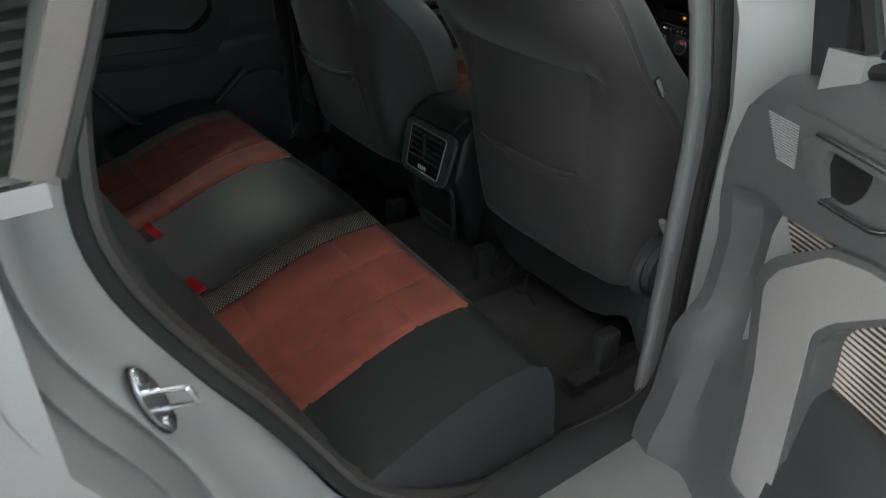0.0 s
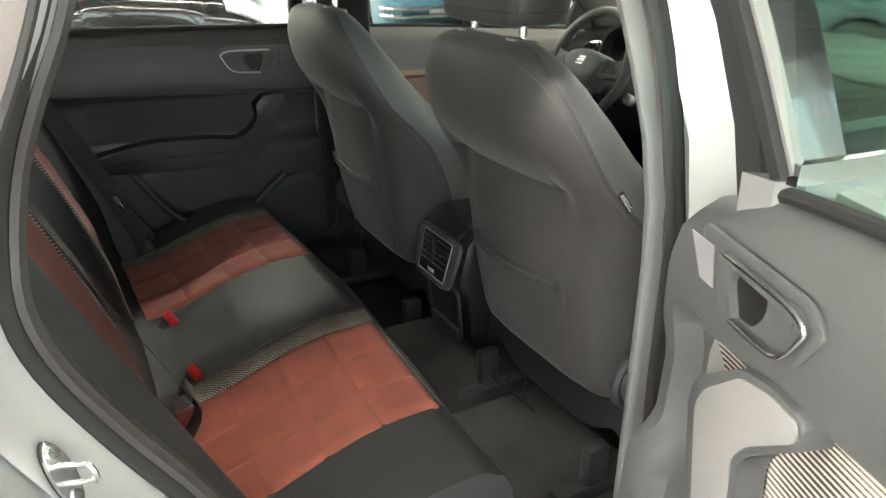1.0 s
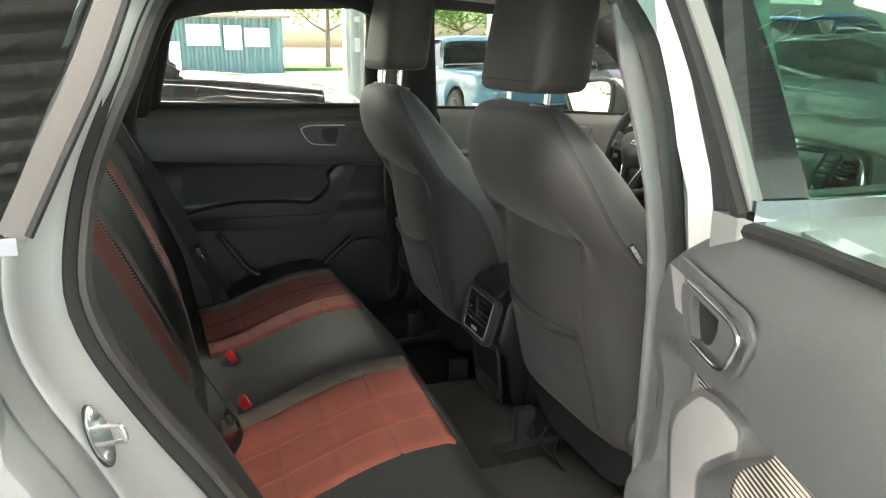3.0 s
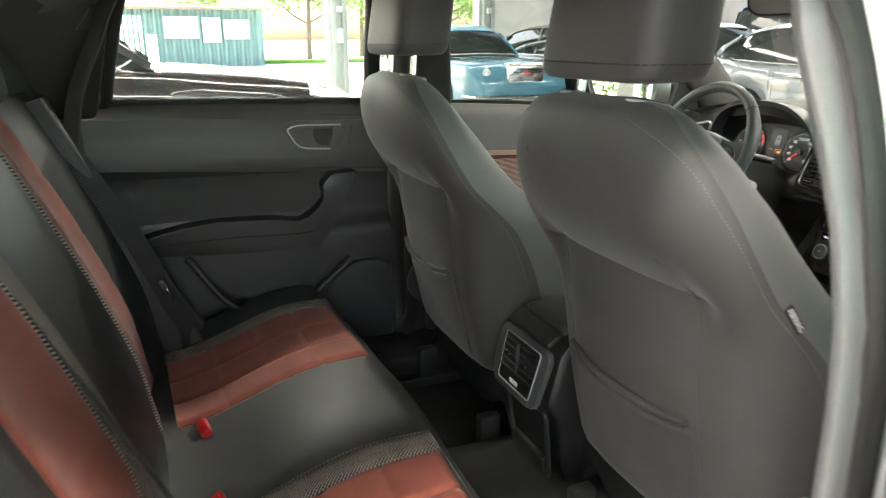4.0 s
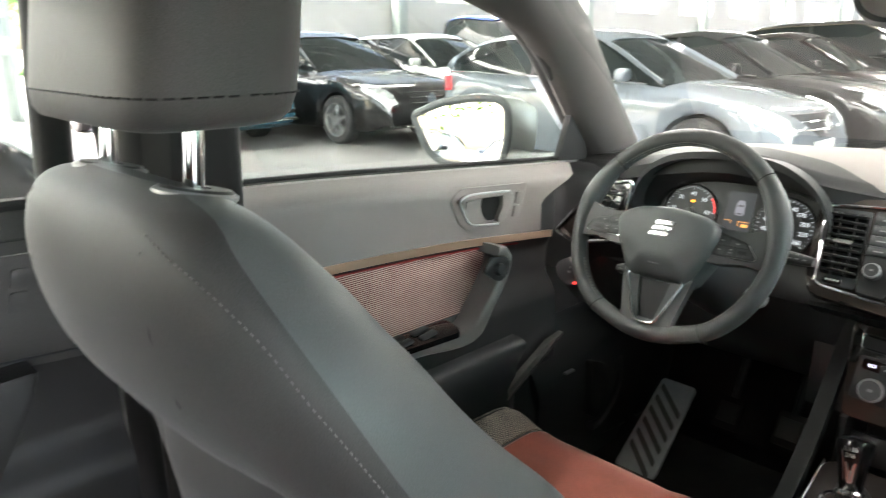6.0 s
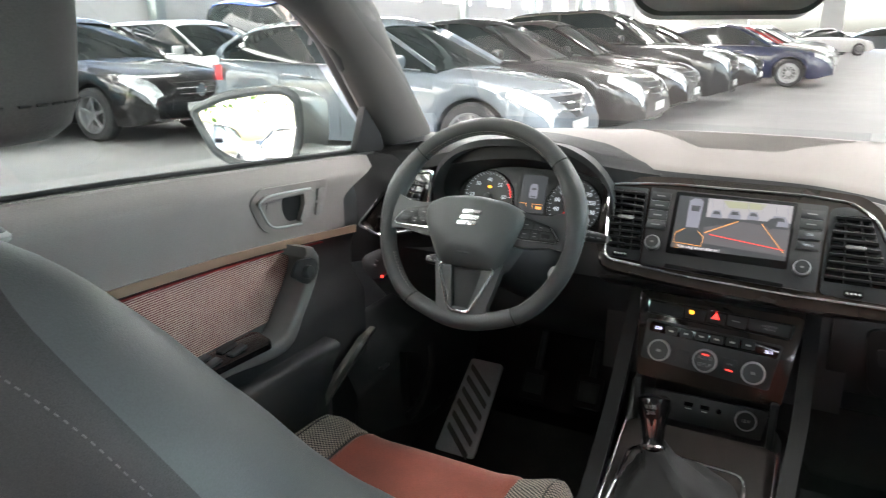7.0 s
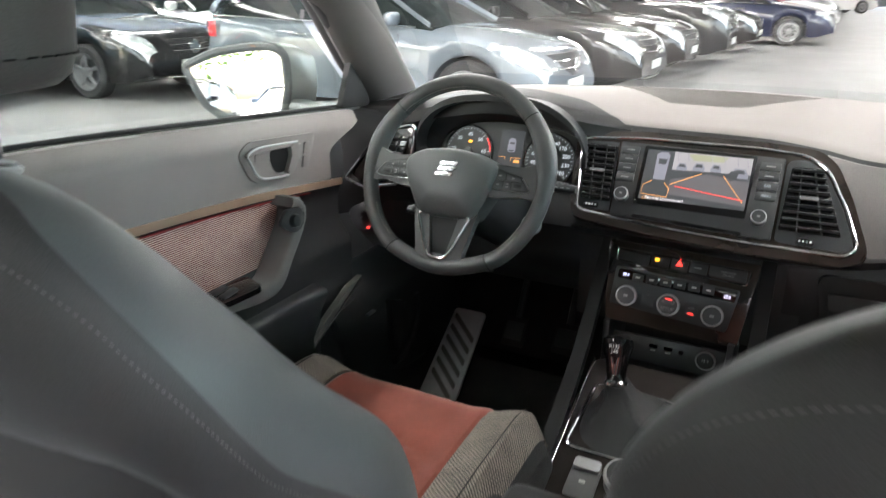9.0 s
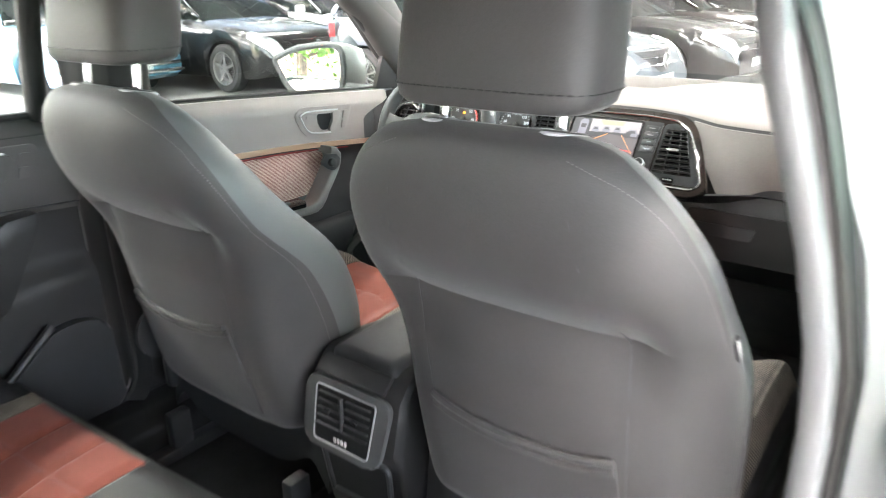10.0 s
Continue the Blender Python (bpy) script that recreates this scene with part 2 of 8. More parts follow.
M = {}
M["seat"] = surface("black_seat_cloth", (0.054, 0.0515, 0.0505), 0.58, var=0.12, scale=9, fine=0.3, fine_scale=1300, bump=0.3, sheen=0.15)
M["seat_side"] = surface("dark_leatherette", (0.027, 0.028, 0.029), 0.46, var=0.08, scale=7, fine=0.12, fine_scale=900, bump=0.3)
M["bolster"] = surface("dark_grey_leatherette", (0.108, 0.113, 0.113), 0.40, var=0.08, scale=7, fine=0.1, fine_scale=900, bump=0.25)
M["suede"] = surface("rust_red_suede", (0.225, 0.060, 0.040), 0.9, var=0.16, scale=14, fine=0.22, fine_scale=700, bump=0.35, sheen=0.2)
M["mesh"] = woven("black_and_beige_mesh_cloth", (0.018, 0.018, 0.018), (0.36, 0.31, 0.26), 0.0062, (0, 1), share=0.55)
M["mesh_side"] = woven("black_and_beige_mesh_cloth_upright", (0.018, 0.018, 0.018), (0.36, 0.31, 0.26), 0.0062, (0, 2), share=0.55)
M["door_mesh"] = woven("striped_beige_door_cloth", (0.16, 0.04, 0.04), (0.66, 0.50, 0.43), 0.0036, (2, 1), second=0.0036)
M["door_stripe"] = woven("ribbed_beige_door_cloth", (0.025, 0.022, 0.02), (0.55, 0.48, 0.42), 0.0068, (2, 1), second=0.05)
M["door_cloth"] = woven("dark_door_cloth", (0.022, 0.022, 0.021), (0.052, 0.051, 0.049), 0.004, (2, 1))
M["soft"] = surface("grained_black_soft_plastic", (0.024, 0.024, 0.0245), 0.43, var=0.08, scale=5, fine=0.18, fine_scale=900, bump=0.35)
# dash skin as lit; door_upper is its darker copy
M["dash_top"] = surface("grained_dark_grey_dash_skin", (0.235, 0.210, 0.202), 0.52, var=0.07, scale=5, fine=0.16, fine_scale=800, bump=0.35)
M["handle_cup"] = surface("dark_grey_handle_cup", (0.035, 0.034, 0.034), 0.5, var=0.1, scale=9, fine=0.12)
M["pull"] = surface("satin_grey_pull_plastic", (0.19, 0.183, 0.18), 0.36, var=0.05, scale=6, fine=0.1, fine_scale=900, bump=0.2)
M["dash_low"] = surface("grained_mid_grey_plastic", (0.16, 0.148, 0.14), 0.5, var=0.06, scale=6, fine=0.15, fine_scale=900, bump=0.3)
M["mirror_frame"] = surface("blue_grey_mirror_frame", (0.10, 0.108, 0.112), 0.4, var=0.05, scale=6, fine=0.08)
M["door_grey"] = surface("grained_slate_grey_plastic", (0.087, 0.090, 0.091), 0.46, var=0.08, scale=5, fine=0.18, fine_scale=900, bump=0.35)
M["bench_thread"] = surface("pale_seam_thread", (0.42, 0.40, 0.37), 0.8)
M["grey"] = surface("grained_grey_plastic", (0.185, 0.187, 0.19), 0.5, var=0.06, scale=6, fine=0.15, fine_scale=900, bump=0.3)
M["hard"] = surface("hard_black_plastic", (0.043, 0.044, 0.046), 0.35, var=0.12, scale=8, fine=0.12, fine_scale=700, bump=0.2)
M["satin_grey"] = surface("satin_silver_grey_plastic", (0.46, 0.46, 0.47), 0.38, metal=0.25, var=0.05, fine=0.08)
M["gloss"] = surface("dark_brown_gloss_trim", (0.03, 0.022, 0.019), 0.14, var=0.3, scale=10, coat=0.8)
M["copper"] = surface("copper_bronze_trim", (0.64, 0.44, 0.32), 0.32, metal=0.7, var=0.06)
M["red_trim"] = surface("dark_red_trim_edge", (0.28, 0.03, 0.03), 0.5)
M["chrome"] = surface("chrome", (0.78, 0.79, 0.80), 0.08, metal=1.0, var=0.03, scale=12)
M["satin_chrome"] = surface("satin_chrome", (0.62, 0.63, 0.64), 0.25, metal=1.0, var=0.04, scale=12)
M["dark_chrome"] = surface("dark_chrome", (0.16, 0.17, 0.17), 0.22, metal=1.0, var=0.05, scale=12)
M["console_satin"] = surface("satin_brown_grey_trim", (0.038, 0.032, 0.030), 0.24, metal=0.1, var=0.12, scale=10, fine=0.06)
M["tread"] = surface("bright_brushed_steel", (0.78, 0.80, 0.81), 0.40, metal=0.25, var=0.08, scale=30, fine=0.1, fine_scale=400)
M["vent_grey"] = surface("satin_dark_grey_plastic", (0.085, 0.087, 0.087), 0.33, var=0.05, scale=9, fine=0.1, fine_scale=900, bump=0.15)
# the dash skin again, its colour darkened for the shade on the rear door
M["door_upper"] = surface("grained_dash_skin_shaded", (0.072, 0.071, 0.069), 0.46, var=0.07, scale=5, fine=0.16, fine_scale=800, bump=0.35)
M["alu"] = surface("brushed_aluminium", (0.66, 0.67, 0.68), 0.45, metal=0.45, var=0.08, scale=30, fine=0.1, fine_scale=400)
M["rubber"] = surface("black_rubber", (0.018, 0.018, 0.018), 0.7, var=0.2, scale=9, fine=0.2, bump=0.2)
M["seal"] = surface("grey_brown_rubber_seal", (0.040, 0.037, 0.035), 0.5, var=0.2, scale=7, fine=0.25, bump=0.25)
M["carpet"] = surface("black_carpet", (0.028, 0.028, 0.028), 0.95, var=0.25, scale=18, fine=0.5, fine_scale=900, bump=0.9)
M["mat"] = surface("charcoal_mat_pile", (0.060, 0.060, 0.060), 0.95, var=0.2, scale=14, fine=0.5, fine_scale=700, bump=0.9)
M["leather"] = surface("black_wheel_leather", (0.076, 0.077, 0.078), 0.34, var=0.1, scale=12, fine=0.2, fine_scale=1100, bump=0.4)
M["armrest"] = surface("smooth_black_armrest_skin", (0.014, 0.0145, 0.015), 0.38, var=0.1, scale=9, fine=0.15, fine_scale=900, bump=0.25)
M["boot"] = surface("black_leather_gaiter", (0.018, 0.018, 0.019), 0.55, var=0.15, scale=14, fine=0.2, fine_scale=900, bump=0.5)
M["thread"] = surface("light_grey_thread", (0.16, 0.155, 0.15), 0.8)
M["red_thread"] = surface("red_thread", (0.35, 0.07, 0.05), 0.8)
M["belt"] = woven("black_belt_webbing", (0.012, 0.012, 0.012), (0.035, 0.035, 0.035), 0.004, (0, 2))
M["red_button"] = surface("red_plastic", (0.55, 0.015, 0.02), 0.35, var=0.05)
M["white"] = surface("off_white_print", (0.62, 0.62, 0.60), 0.6, var=0.05)
M["headliner"] = surface("light_grey_headliner_cloth", (0.68, 0.67, 0.65), 0.95, var=0.05, fine=0.15, bump=0.4)
M["pillar"] = surface("grey_brown_pillar_plastic", (0.085, 0.080, 0.077), 0.6, var=0.05, fine=0.12, fine_scale=900, bump=0.3)
M["quarter_trim"] = surface("matt_grey_brown_window_trim", (0.105, 0.097, 0.092), 0.5, var=0.05, fine=0.1, fine_scale=900)
M["silver"] = paint("silver_grey_metallic_paint", (0.37, 0.384, 0.375), 0.55, 0.42, 0.2)
M["glass"] = pane_mat("clear_green_tinged_glass", (0.93, 0.97, 0.95))
M["screen_glass"] = pane_mat("tinted_windscreen_glass", (0.69, 0.73, 0.71))
M["door_glass"] = pane_mat("green_tinted_door_glass", (0.70, 0.88, 0.80), 1.5)
M["front_glass"] = pane_mat("green_tinted_front_glass", (0.56, 0.74, 0.67), 1.32)
M["dark_glass"] = pane_mat("dark_privacy_glass", (0.22, 0.27, 0.25), 1.55)
M["car_glass"] = surface("dark_car_window", (0.012, 0.016, 0.016), 0.05, var=0.3, scale=2, ior=1.42, spec=0.35, rough_var=0.02)
M["pale_grey"] = surface("pale_satin_grey_plastic", (0.26, 0.255, 0.25), 0.5, var=0.05, fine=0.08)
M["mirror"] = surface("mirror_glass", (0.92, 0.93, 0.93), 0.0, metal=1.0, var=0.0, rough_var=0.0)
M["black_gloss"] = surface("gloss_black_plastic", (0.006, 0.006, 0.007), 0.12, var=0.2, coat=0.5)
M["print"] = glow("lit_white_marks", (0.75, 0.85, 0.9), 0.13)
M["amber"] = glow("lit_amber", (1.0, 0.35, 0.02), 0.4)
M["red_lamp"] = glow("lit_red", (1.0, 0.04, 0.03), 0.4)
# ---- hall materials ----
M["floor"] = surface("grey_sealed_concrete", (0.21, 0.208, 0.204), 0.58, var=0.2, scale=0.9, fine=0.1, fine_scale=60, bump=0.1, rough_var=0.12)
M["wall"] = surface("light_grey_wall_panel", (0.44, 0.44, 0.425), 0.7, var=0.05, scale=1.5, fine=0.05, fine_scale=80)
M["steel"] = surface("grey_green_painted_steel", (0.25, 0.29, 0.28), 0.45, var=0.08, scale=3)
M["ceiling"] = surface("white_trapezoid_steel", (0.36, 0.36, 0.355), 0.6, var=0.06, scale=2)
M["yard"] = surface("pale_concrete_yard", (0.55, 0.54, 0.51), 0.9, var=0.08, scale=0.4, fine=0.15, fine_scale=40, bump=0.2)
M["grass"] = surface("grass", (0.10, 0.20, 0.035), 0.9, var=0.35, scale=3, fine=0.4, fine_scale=50)
M["shed"] = surface("teal_green_corrugated_steel", (0.075, 0.135, 0.125), 0.55, var=0.1, scale=2)
M["lamp"] = glow("lamp_diffuser", (1.0, 0.97, 0.95), 11.0)
M["leaf"] = surface("spring_leaves", (0.13, 0.24, 0.04), 0.6, var=0.4, scale=3)
M["bark"] = surface("bark", (0.16, 0.12, 0.09), 0.9, var=0.3, scale=8, bump=0.8, fine_scale=40)
M["poster"] = surface("faded_poster_paper", (0.72, 0.68, 0.62), 0.8, var=0.2, scale=5)
M["fence"] = surface("white_painted_slats", (0.75, 0.75, 0.73), 0.6, var=0.06)

# ---- ground, hall ----
bm = bmesh.new()
box(bm, (0, 0, -0.27), (1200, 1200, 0.5))
tagged(part("ground", bm, M["yard"]), "pale sunlit concrete yard around the hall", "ground", kind="structure")

bm = bmesh.new()
HX0, HX1, HY0, HY1, HZ = -15.0, 8.6, -9.0, 62.0, 4.6
for i in range(6):
    for j in range(12):
        x0, y0 = HX0 + i * (HX1 - HX0) / 6, HY0 + j * 6
        box(bm, (x0 + (HX1 - HX0) / 12, y0 + 3, -0.055), ((HX1 - HX0) / 6 , 6.0, 0.11))
tagged(part("floor", bm, M["floor"]), "grey sealed concrete hall floor with faint stains", "floor", kind="structure")


def wall_run(name, p, q, z0, z1, holes, material, label, thick=0.3):
    """A wall from p to q with rectangular holes (start, end, bottom, top) along it."""
    bm = bmesh.new()
    p, q = Vector((*p, 0)), Vector((*q, 0))
    d = (q - p).normalized()
    n = Vector((-d.y, d.x, 0))
    length = (q - p).length
    m = Matrix(((d.x, n.x, 0), (d.y, n.y, 0), (0, 0, 1))).to_4x4()

    def piece(a, b, lo, hi):
        if b - a > 0.01 and hi - lo > 0.01:
            box(bm, p + d * (a + b) / 2 + Vector((0, 0, (lo + hi) / 2)), (b - a, thick, hi - lo), m=m)
    at = 0.0
    for a, b, lo, hi in sorted(holes):
        piece(at, a, z0, z1)
        piece(a, b, z0, lo)
        piece(a, b, hi, z1)
        at = b
    piece(at, length, z0, z1)
    return tagged(part(name, bm, material), label, "wall", kind="structure")


# west side: gate openings to the yard, then a panelled wall with high windows
west = [(0.5, 7.0, 0.0, 4.0), (7.45, 12.0, 0.0, 4.0), (12.4, 15.6, 0.0, 4.0)]
west += [(18.5 + k * 4.6, 21.3 + k * 4.6, 2.5, 3.5) for k in range(11)]
wall_run("wall_west", (HX0, HY0), (HX0, HY1), 0, HZ, west, M["wall"], "light grey panelled hall wall with gate openings")
wall_run("wall_south", (HX1, HY0), (HX0, HY0), 0, HZ, [(0.6 + k * 4.6, 4.9 + k * 4.6, 0.05, 4.45) for k in range(5)], M["wall"],
         "glazed hall front with wide openings")
# unseen east side: openings added so daylight reaches the car's open door
wall_run("wall_east", (HX1, HY1), (HX1, HY0), 0, HZ, [(46.0 + k * 5.0, 50.7 + k * 5.0, 0.05, 4.45) for k in range(5)], M["wall"], "unseen light grey hall wall with openings added for light")
wall_run("wall_north", (HX0, HY1), (HX1, HY1), 0, HZ, [(9.0, 14.0, 0.0, 3.6), (15.5, 18.5, 0.0, 3.8), (19.5, 23.0, 0.0, 3.8)], M["wall"],
         "far hall wall with bright glazed openings")
bm = bmesh.new()
box(bm, (0, (HY0 + HY1) / 2 - 0.0, HZ + 0.2), (HX1 - HX0 + 0.6, HY1 - HY0 + 0.6, 0.2))
k = HX0 + 0.4
while k < HX1 - 0.3:
    box(bm, (k, (HY0 + HY1) / 2, HZ + 0.05), (0.12, HY1 - HY0 - 0.4, 0.1))
    k += 0.3
tagged(part("ceiling", bm, M["ceiling"]), "ribbed pale steel hall ceiling", "ceiling", kind="structure")
for k in range(8):
    bm = bmesh.new()
    box(bm, (-4.2, -4.5 + k * 8.5, HZ - 0.25), (0.25, 0.35, 0.5), 0.01)
    for s in (-1, 1):
        box(bm, (8.25 if s > 0 else -14.6, -4.5 + k * 8.5, HZ / 2), (0.3, 0.3, HZ), 0.01)
    box(bm, (-3.2, -4.5 + k * 8.5, HZ - 0.3), (23.2, 0.2, 0.4), 0.01)
    alone("roof_frame", bm, M["steel"], "grey green steel roof frame of the hall", "steel frame", "roof frames", "structure")


def ceiling_lamp():
    th = thing("ceiling_lamp", "unseen long white strip lamp added under the ceiling", "lamp", "hall lamps")
    bm = bmesh.new()
    box(bm, (0, 0, 0.045), (0.22, 5.6, 0.07), 0.01)
    part("housing", bm, M["satin_grey"], th)
    bm = bmesh.new()
    box(bm, (0, 0, 0), (0.3, 5.6, 0.02), 0.005)
    part("diffuser", bm, M["lamp"], th, "glowing white diffuser")
    for y in (-2.2, 2.2):
        bm = bmesh.new()
        tube(bm, [(0, y, 0.07), (0, y, 0.635)], 0.012, 6)
        part("hanger", bm, M["satin_grey"], th, "thin hanging rod")
    return th


# unseen lamp rows, added to light the hall and the car from above
first = ceiling_lamp()
first.location = (-9.5, -5.0, HZ - 0.62)
for x in (-9.5, -3.2, 2.2):
    for y in (-5.0, 1.0, 7.0, 15.0, 23.0, 34.0, 46.0, 57.0):
        if (x, y) != (-9.5, -5.0):
            copy_thing(first, pose(x, y, HZ - 0.62))


def gate_post(x, y, w, label):
    bm = bmesh.new()
    box(bm, (x, y, 2.0), (0.34, w, 4.0), 0.01)
    box(bm, (x + 0.2, y - w * 0.2, 2.0), (0.06, 0.08, 4.0), 0.005)
    box(bm, (x + 0.2, y + w * 0.25, 2.0), (0.1, 0.05, 4.0), 0.005)
    th = thing("gate_post", label, "gate post", kind="structure")
    part("post", bm, M["steel"], th)
    bm = bmesh.new()
    box(bm, (x + 0.24, y + 0.02, 1.35), (0.1, 0.12, 0.3), 0.01)
    box(bm, (x + 0.24, y + 0.02, 1.9), (0.1, 0.12, 0.12), 0.01)
    part("switch_box", bm, M["satin_grey"], th, "grey gate switch box")
    return th


gate_post(HX0, 3.22, 0.42, "grey green steel post between gate openings")
gate_post(HX0, -1.78, 0.42, "grey green steel post between gate openings")
gate_post(HX0, 6.8, 0.42, "grey green steel post at the gate's end")

# ---- yard ----
def shed():
    th = thing("shed", "teal corrugated steel shed with posters in the yard", "shed")
    bm = bmesh.new()
    rings = []
    n = 120
    for i in range(n):
        y = -7.0 + 11.9 * i / (n - 1)
        rings.append([(-37.0 + 0.11 * (1 if i % 4 < 2 else 0), y, 0.0), (-37.0 + 0.11 * (1 if i % 4 < 2 else 0), y, 2.75)])
    loft(bm, rings, close=False)
    box(bm, (-39.6, -1.05, 1.35), (4.9, 11.8, 2.7))
    part("wall", bm, M["shed"], th)
    bm = bmesh.new()
    box(bm, (-39.3, -1.05, 2.88), (5.6, 12.6, 0.14), 0.02, m=turned(0, 3, 0))
    part("roof", bm, M["bark"], th, "brown flat roof edge")
    for y0, z0, w, h in ((0.25, 1.35, 1.55, 1.0), (2.0, 1.15, 0.85, 1.15), (3.0, 1.3, 1.2, 0.9)):
        bm = bmesh.new()
        box(bm, (-36.86, y0 + w / 2, z0 + h / 2), (0.03, w, h), 0.005)
        part("poster", bm, M["poster"], th, "faded pale poster board")
    return th


shed()
th = thing("fence", "white upright slat fence beside the shed", "fence")
bm = bmesh.new()
for z in (0.5, 1.9):
    box(bm, (-35.0, -4.1, z), (0.05, 6.8, 0.08))
part("rail", bm, M["fence"], th)
bm0 = bmesh.new()
box(bm0, (0, 0, 0), (0.03, 0.11, 2.35), 0.004, seg=1)
slat = mesh_of("slat", bm0, M["fence"])
for i in range(34):
    ob = new("slat", slat)
    ob.parent = th
    ob.location = (-34.95, -7.4 + i * 0.2, 1.15)
bm = bmesh.new()
box(bm, (-34.0, -0.4, 0.75), (0.5, 0.45, 1.5), 0.03)
alone("utility_box", bm, M["fence"], "pale cabinet standing before the shed", "cabinet")


def tree(x, y, h, seed):
    rnd = random.Random(seed)
    th = thing("tree", "broadleaf tree with bright spring foliage in the yard", "tree", "yard trees", at=(x, y, 0))
    bm = bmesh.new()
    limbs = [([(0, 0, 0), (0.05, 0.03, h * 0.2), (0.0, 0.1, h * 0.45), (0.1, 0.0, h * 0.8)], 0.19)]
    tips = [Vector((0, 0.05, h * 0.75))]
    for i in range(11):
        a, z = rnd.uniform(0, 6.28), h * rnd.uniform(0.26, 0.62)
        r = h * rnd.uniform(0.18, 0.36)
        tip = Vector((math.cos(a) * r, math.sin(a) * r, z + h * rnd.uniform(0.06, 0.3)))
        limbs.append(([(0.02, 0.05, z), (tip.x * 0.5, tip.y * 0.5, z + (tip.z - z) * 0.35), tip], 0.07))
        tips += [tip, tip * 0.75 + Vector((0, 0, h * 0.06))]
    for pts, r in limbs:
        c = curve(pts, 9)
        tube(bm, c, [r * (1 - 0.85 * i / 8) for i in range(9)], 8)
    part("trunk", bm, M["bark"], th)
    verts, faces = [], []
    for i in range(5200):
        c = rnd.choice(tips) + Vector((rnd.gauss(0, 0.45), rnd.gauss(0, 0.45), rnd.gauss(0, 0.34))) * h * 0.16
        s = rnd.uniform(0.09, 0.19)
        m = Euler((rnd.uniform(-0.9, 0.9), rnd.uniform(-0.9, 0.9), rnd.uniform(0, 6.28))).to_matrix()
        b = len(verts)
        for q in ((-1, 0, 0), (0, -0.45, 0.15), (1, 0, -0.1), (0, 0.45, 0.15)):
            verts.append(c + m @ Vector(q) * s)
        faces.append((b, b + 1, b + 2, b + 3))
    me = bpy.data.meshes.new("crown")
    me.from_pydata(verts, [], faces)
    me.materials.append(M["leaf"])
    ob = new("crown", me)
    ob.parent = th
    tagged(ob, "uneven crown of bright green leaves", kind="stuff")
    return th


tree(-41.0, 8.0, 8.0, 1)
tree(-46.0, 12.5, 9.0, 2)
tree(-44.0, 17.5, 8.0, 3)
tree(-30.0, 15.5, 7.5, 4)
tree(-52.0, 4.0, 9.0, 5)
for tx, ty, ts in ((-14.0, -34.0, 6), (-6.0, -38.0, 7), (3.0, -36.0, 8), (-24.0, -30.0, 9), (-9.0, -21.0, 10), (-12.5, -25.0, 11)):
    tree(tx, ty, 8.0, ts)
bm = bmesh.new()
box(bm, (-45.0, 11.0, 0.06), (10, 18, 0.22), 0.05)
alone("lawn", bm, M["grass"], "strip of green lawn under the yard trees", "lawn", kind="stuff")
# ---- body shell of the car ----
car = thing("car_body", "silver grey car shell with its rear door open", "car")
OPEN = [(-0.245, 1.385), (-0.36, 1.422), (-0.54, 1.436), (-0.7, 1.424), (-0.775, 1.385), (-0.808, 1.335), (-0.832, 1.28), (-0.857, 1.231),
        (-0.883, 1.168), (-0.899, 1.098), (-0.902, 1.054), (-0.888, 0.998), (-0.849, 0.917), (-0.79, 0.815), (-0.738, 0.715), (-0.688, 0.622),
        (-0.612, 0.554), (-0.526, 0.516), (-0.421, 0.492), (-0.27, 0.512), (-0.205, 0.515), (-0.172, 0.545), (-0.165, 0.62), (-0.168, 0.75),
        (-0.17, 0.93), (-0.172, 1.14), (-0.18, 1.25), (-0.2, 1.325)]


def outline_ring(pts, n):
    """n points round a closed outline of (y, z), with outward normals."""
    loop = pts + pts[:3]
    c = curve([(0, y, z) for y, z in loop], 6 * len(loop))
    lens = [0.0]
    for a, b in zip(c, c[1:]):
        lens.append(lens[-1] + (b - a).length)
    start = next(i for i, p in enumerate(c) if (p - Vector((0, *pts[1]))).length < 0.02)
    end = max(i for i, p in enumerate(c) if (p - Vector((0, *pts[1]))).length < 0.02)
    total = lens[end] - lens[start]
    out, k = [], start
    for i in range(n):
        s = lens[start] + total * i / n
        while lens[k + 1] < s:
            k += 1
        out.append(c[k].lerp(c[k + 1], (s - lens[k]) / (lens[k + 1] - lens[k])))
    mid = sum(out, Vector()) / n
    res = []
    for i in range(n):
        d = (out[(i + 1) % n] - out[i - 1]).normalized()
        nn = Vector((0, d.z, -d.y))
        if nn.dot(out[i] - mid) < 0:
            nn = -nn
        res.append((out[i], nn))
    return res


RING = outline_ring(OPEN, 150)


def lean(y, z):
    """How far the sides lean in above the waist, more so at the rear."""
    a = lerp([1.0, 1.15, 1.30, 1.37, 1.47], [0, .030, .070, .098, .150], z)
    b = lerp([1.05, 1.15, 1.30, 1.37, 1.47], [0, .022, .105, .140, .180], z)
    return a + (b - a) * smooth(-.35, -.70, y)


def tuck(y, z):
    """How far the shell narrows towards the rear wheel arch."""
    r = smooth(-.35, -.75, y)
    return .06 * (1 - r) + .085 * smooth(1.32, 1.12, z) * r


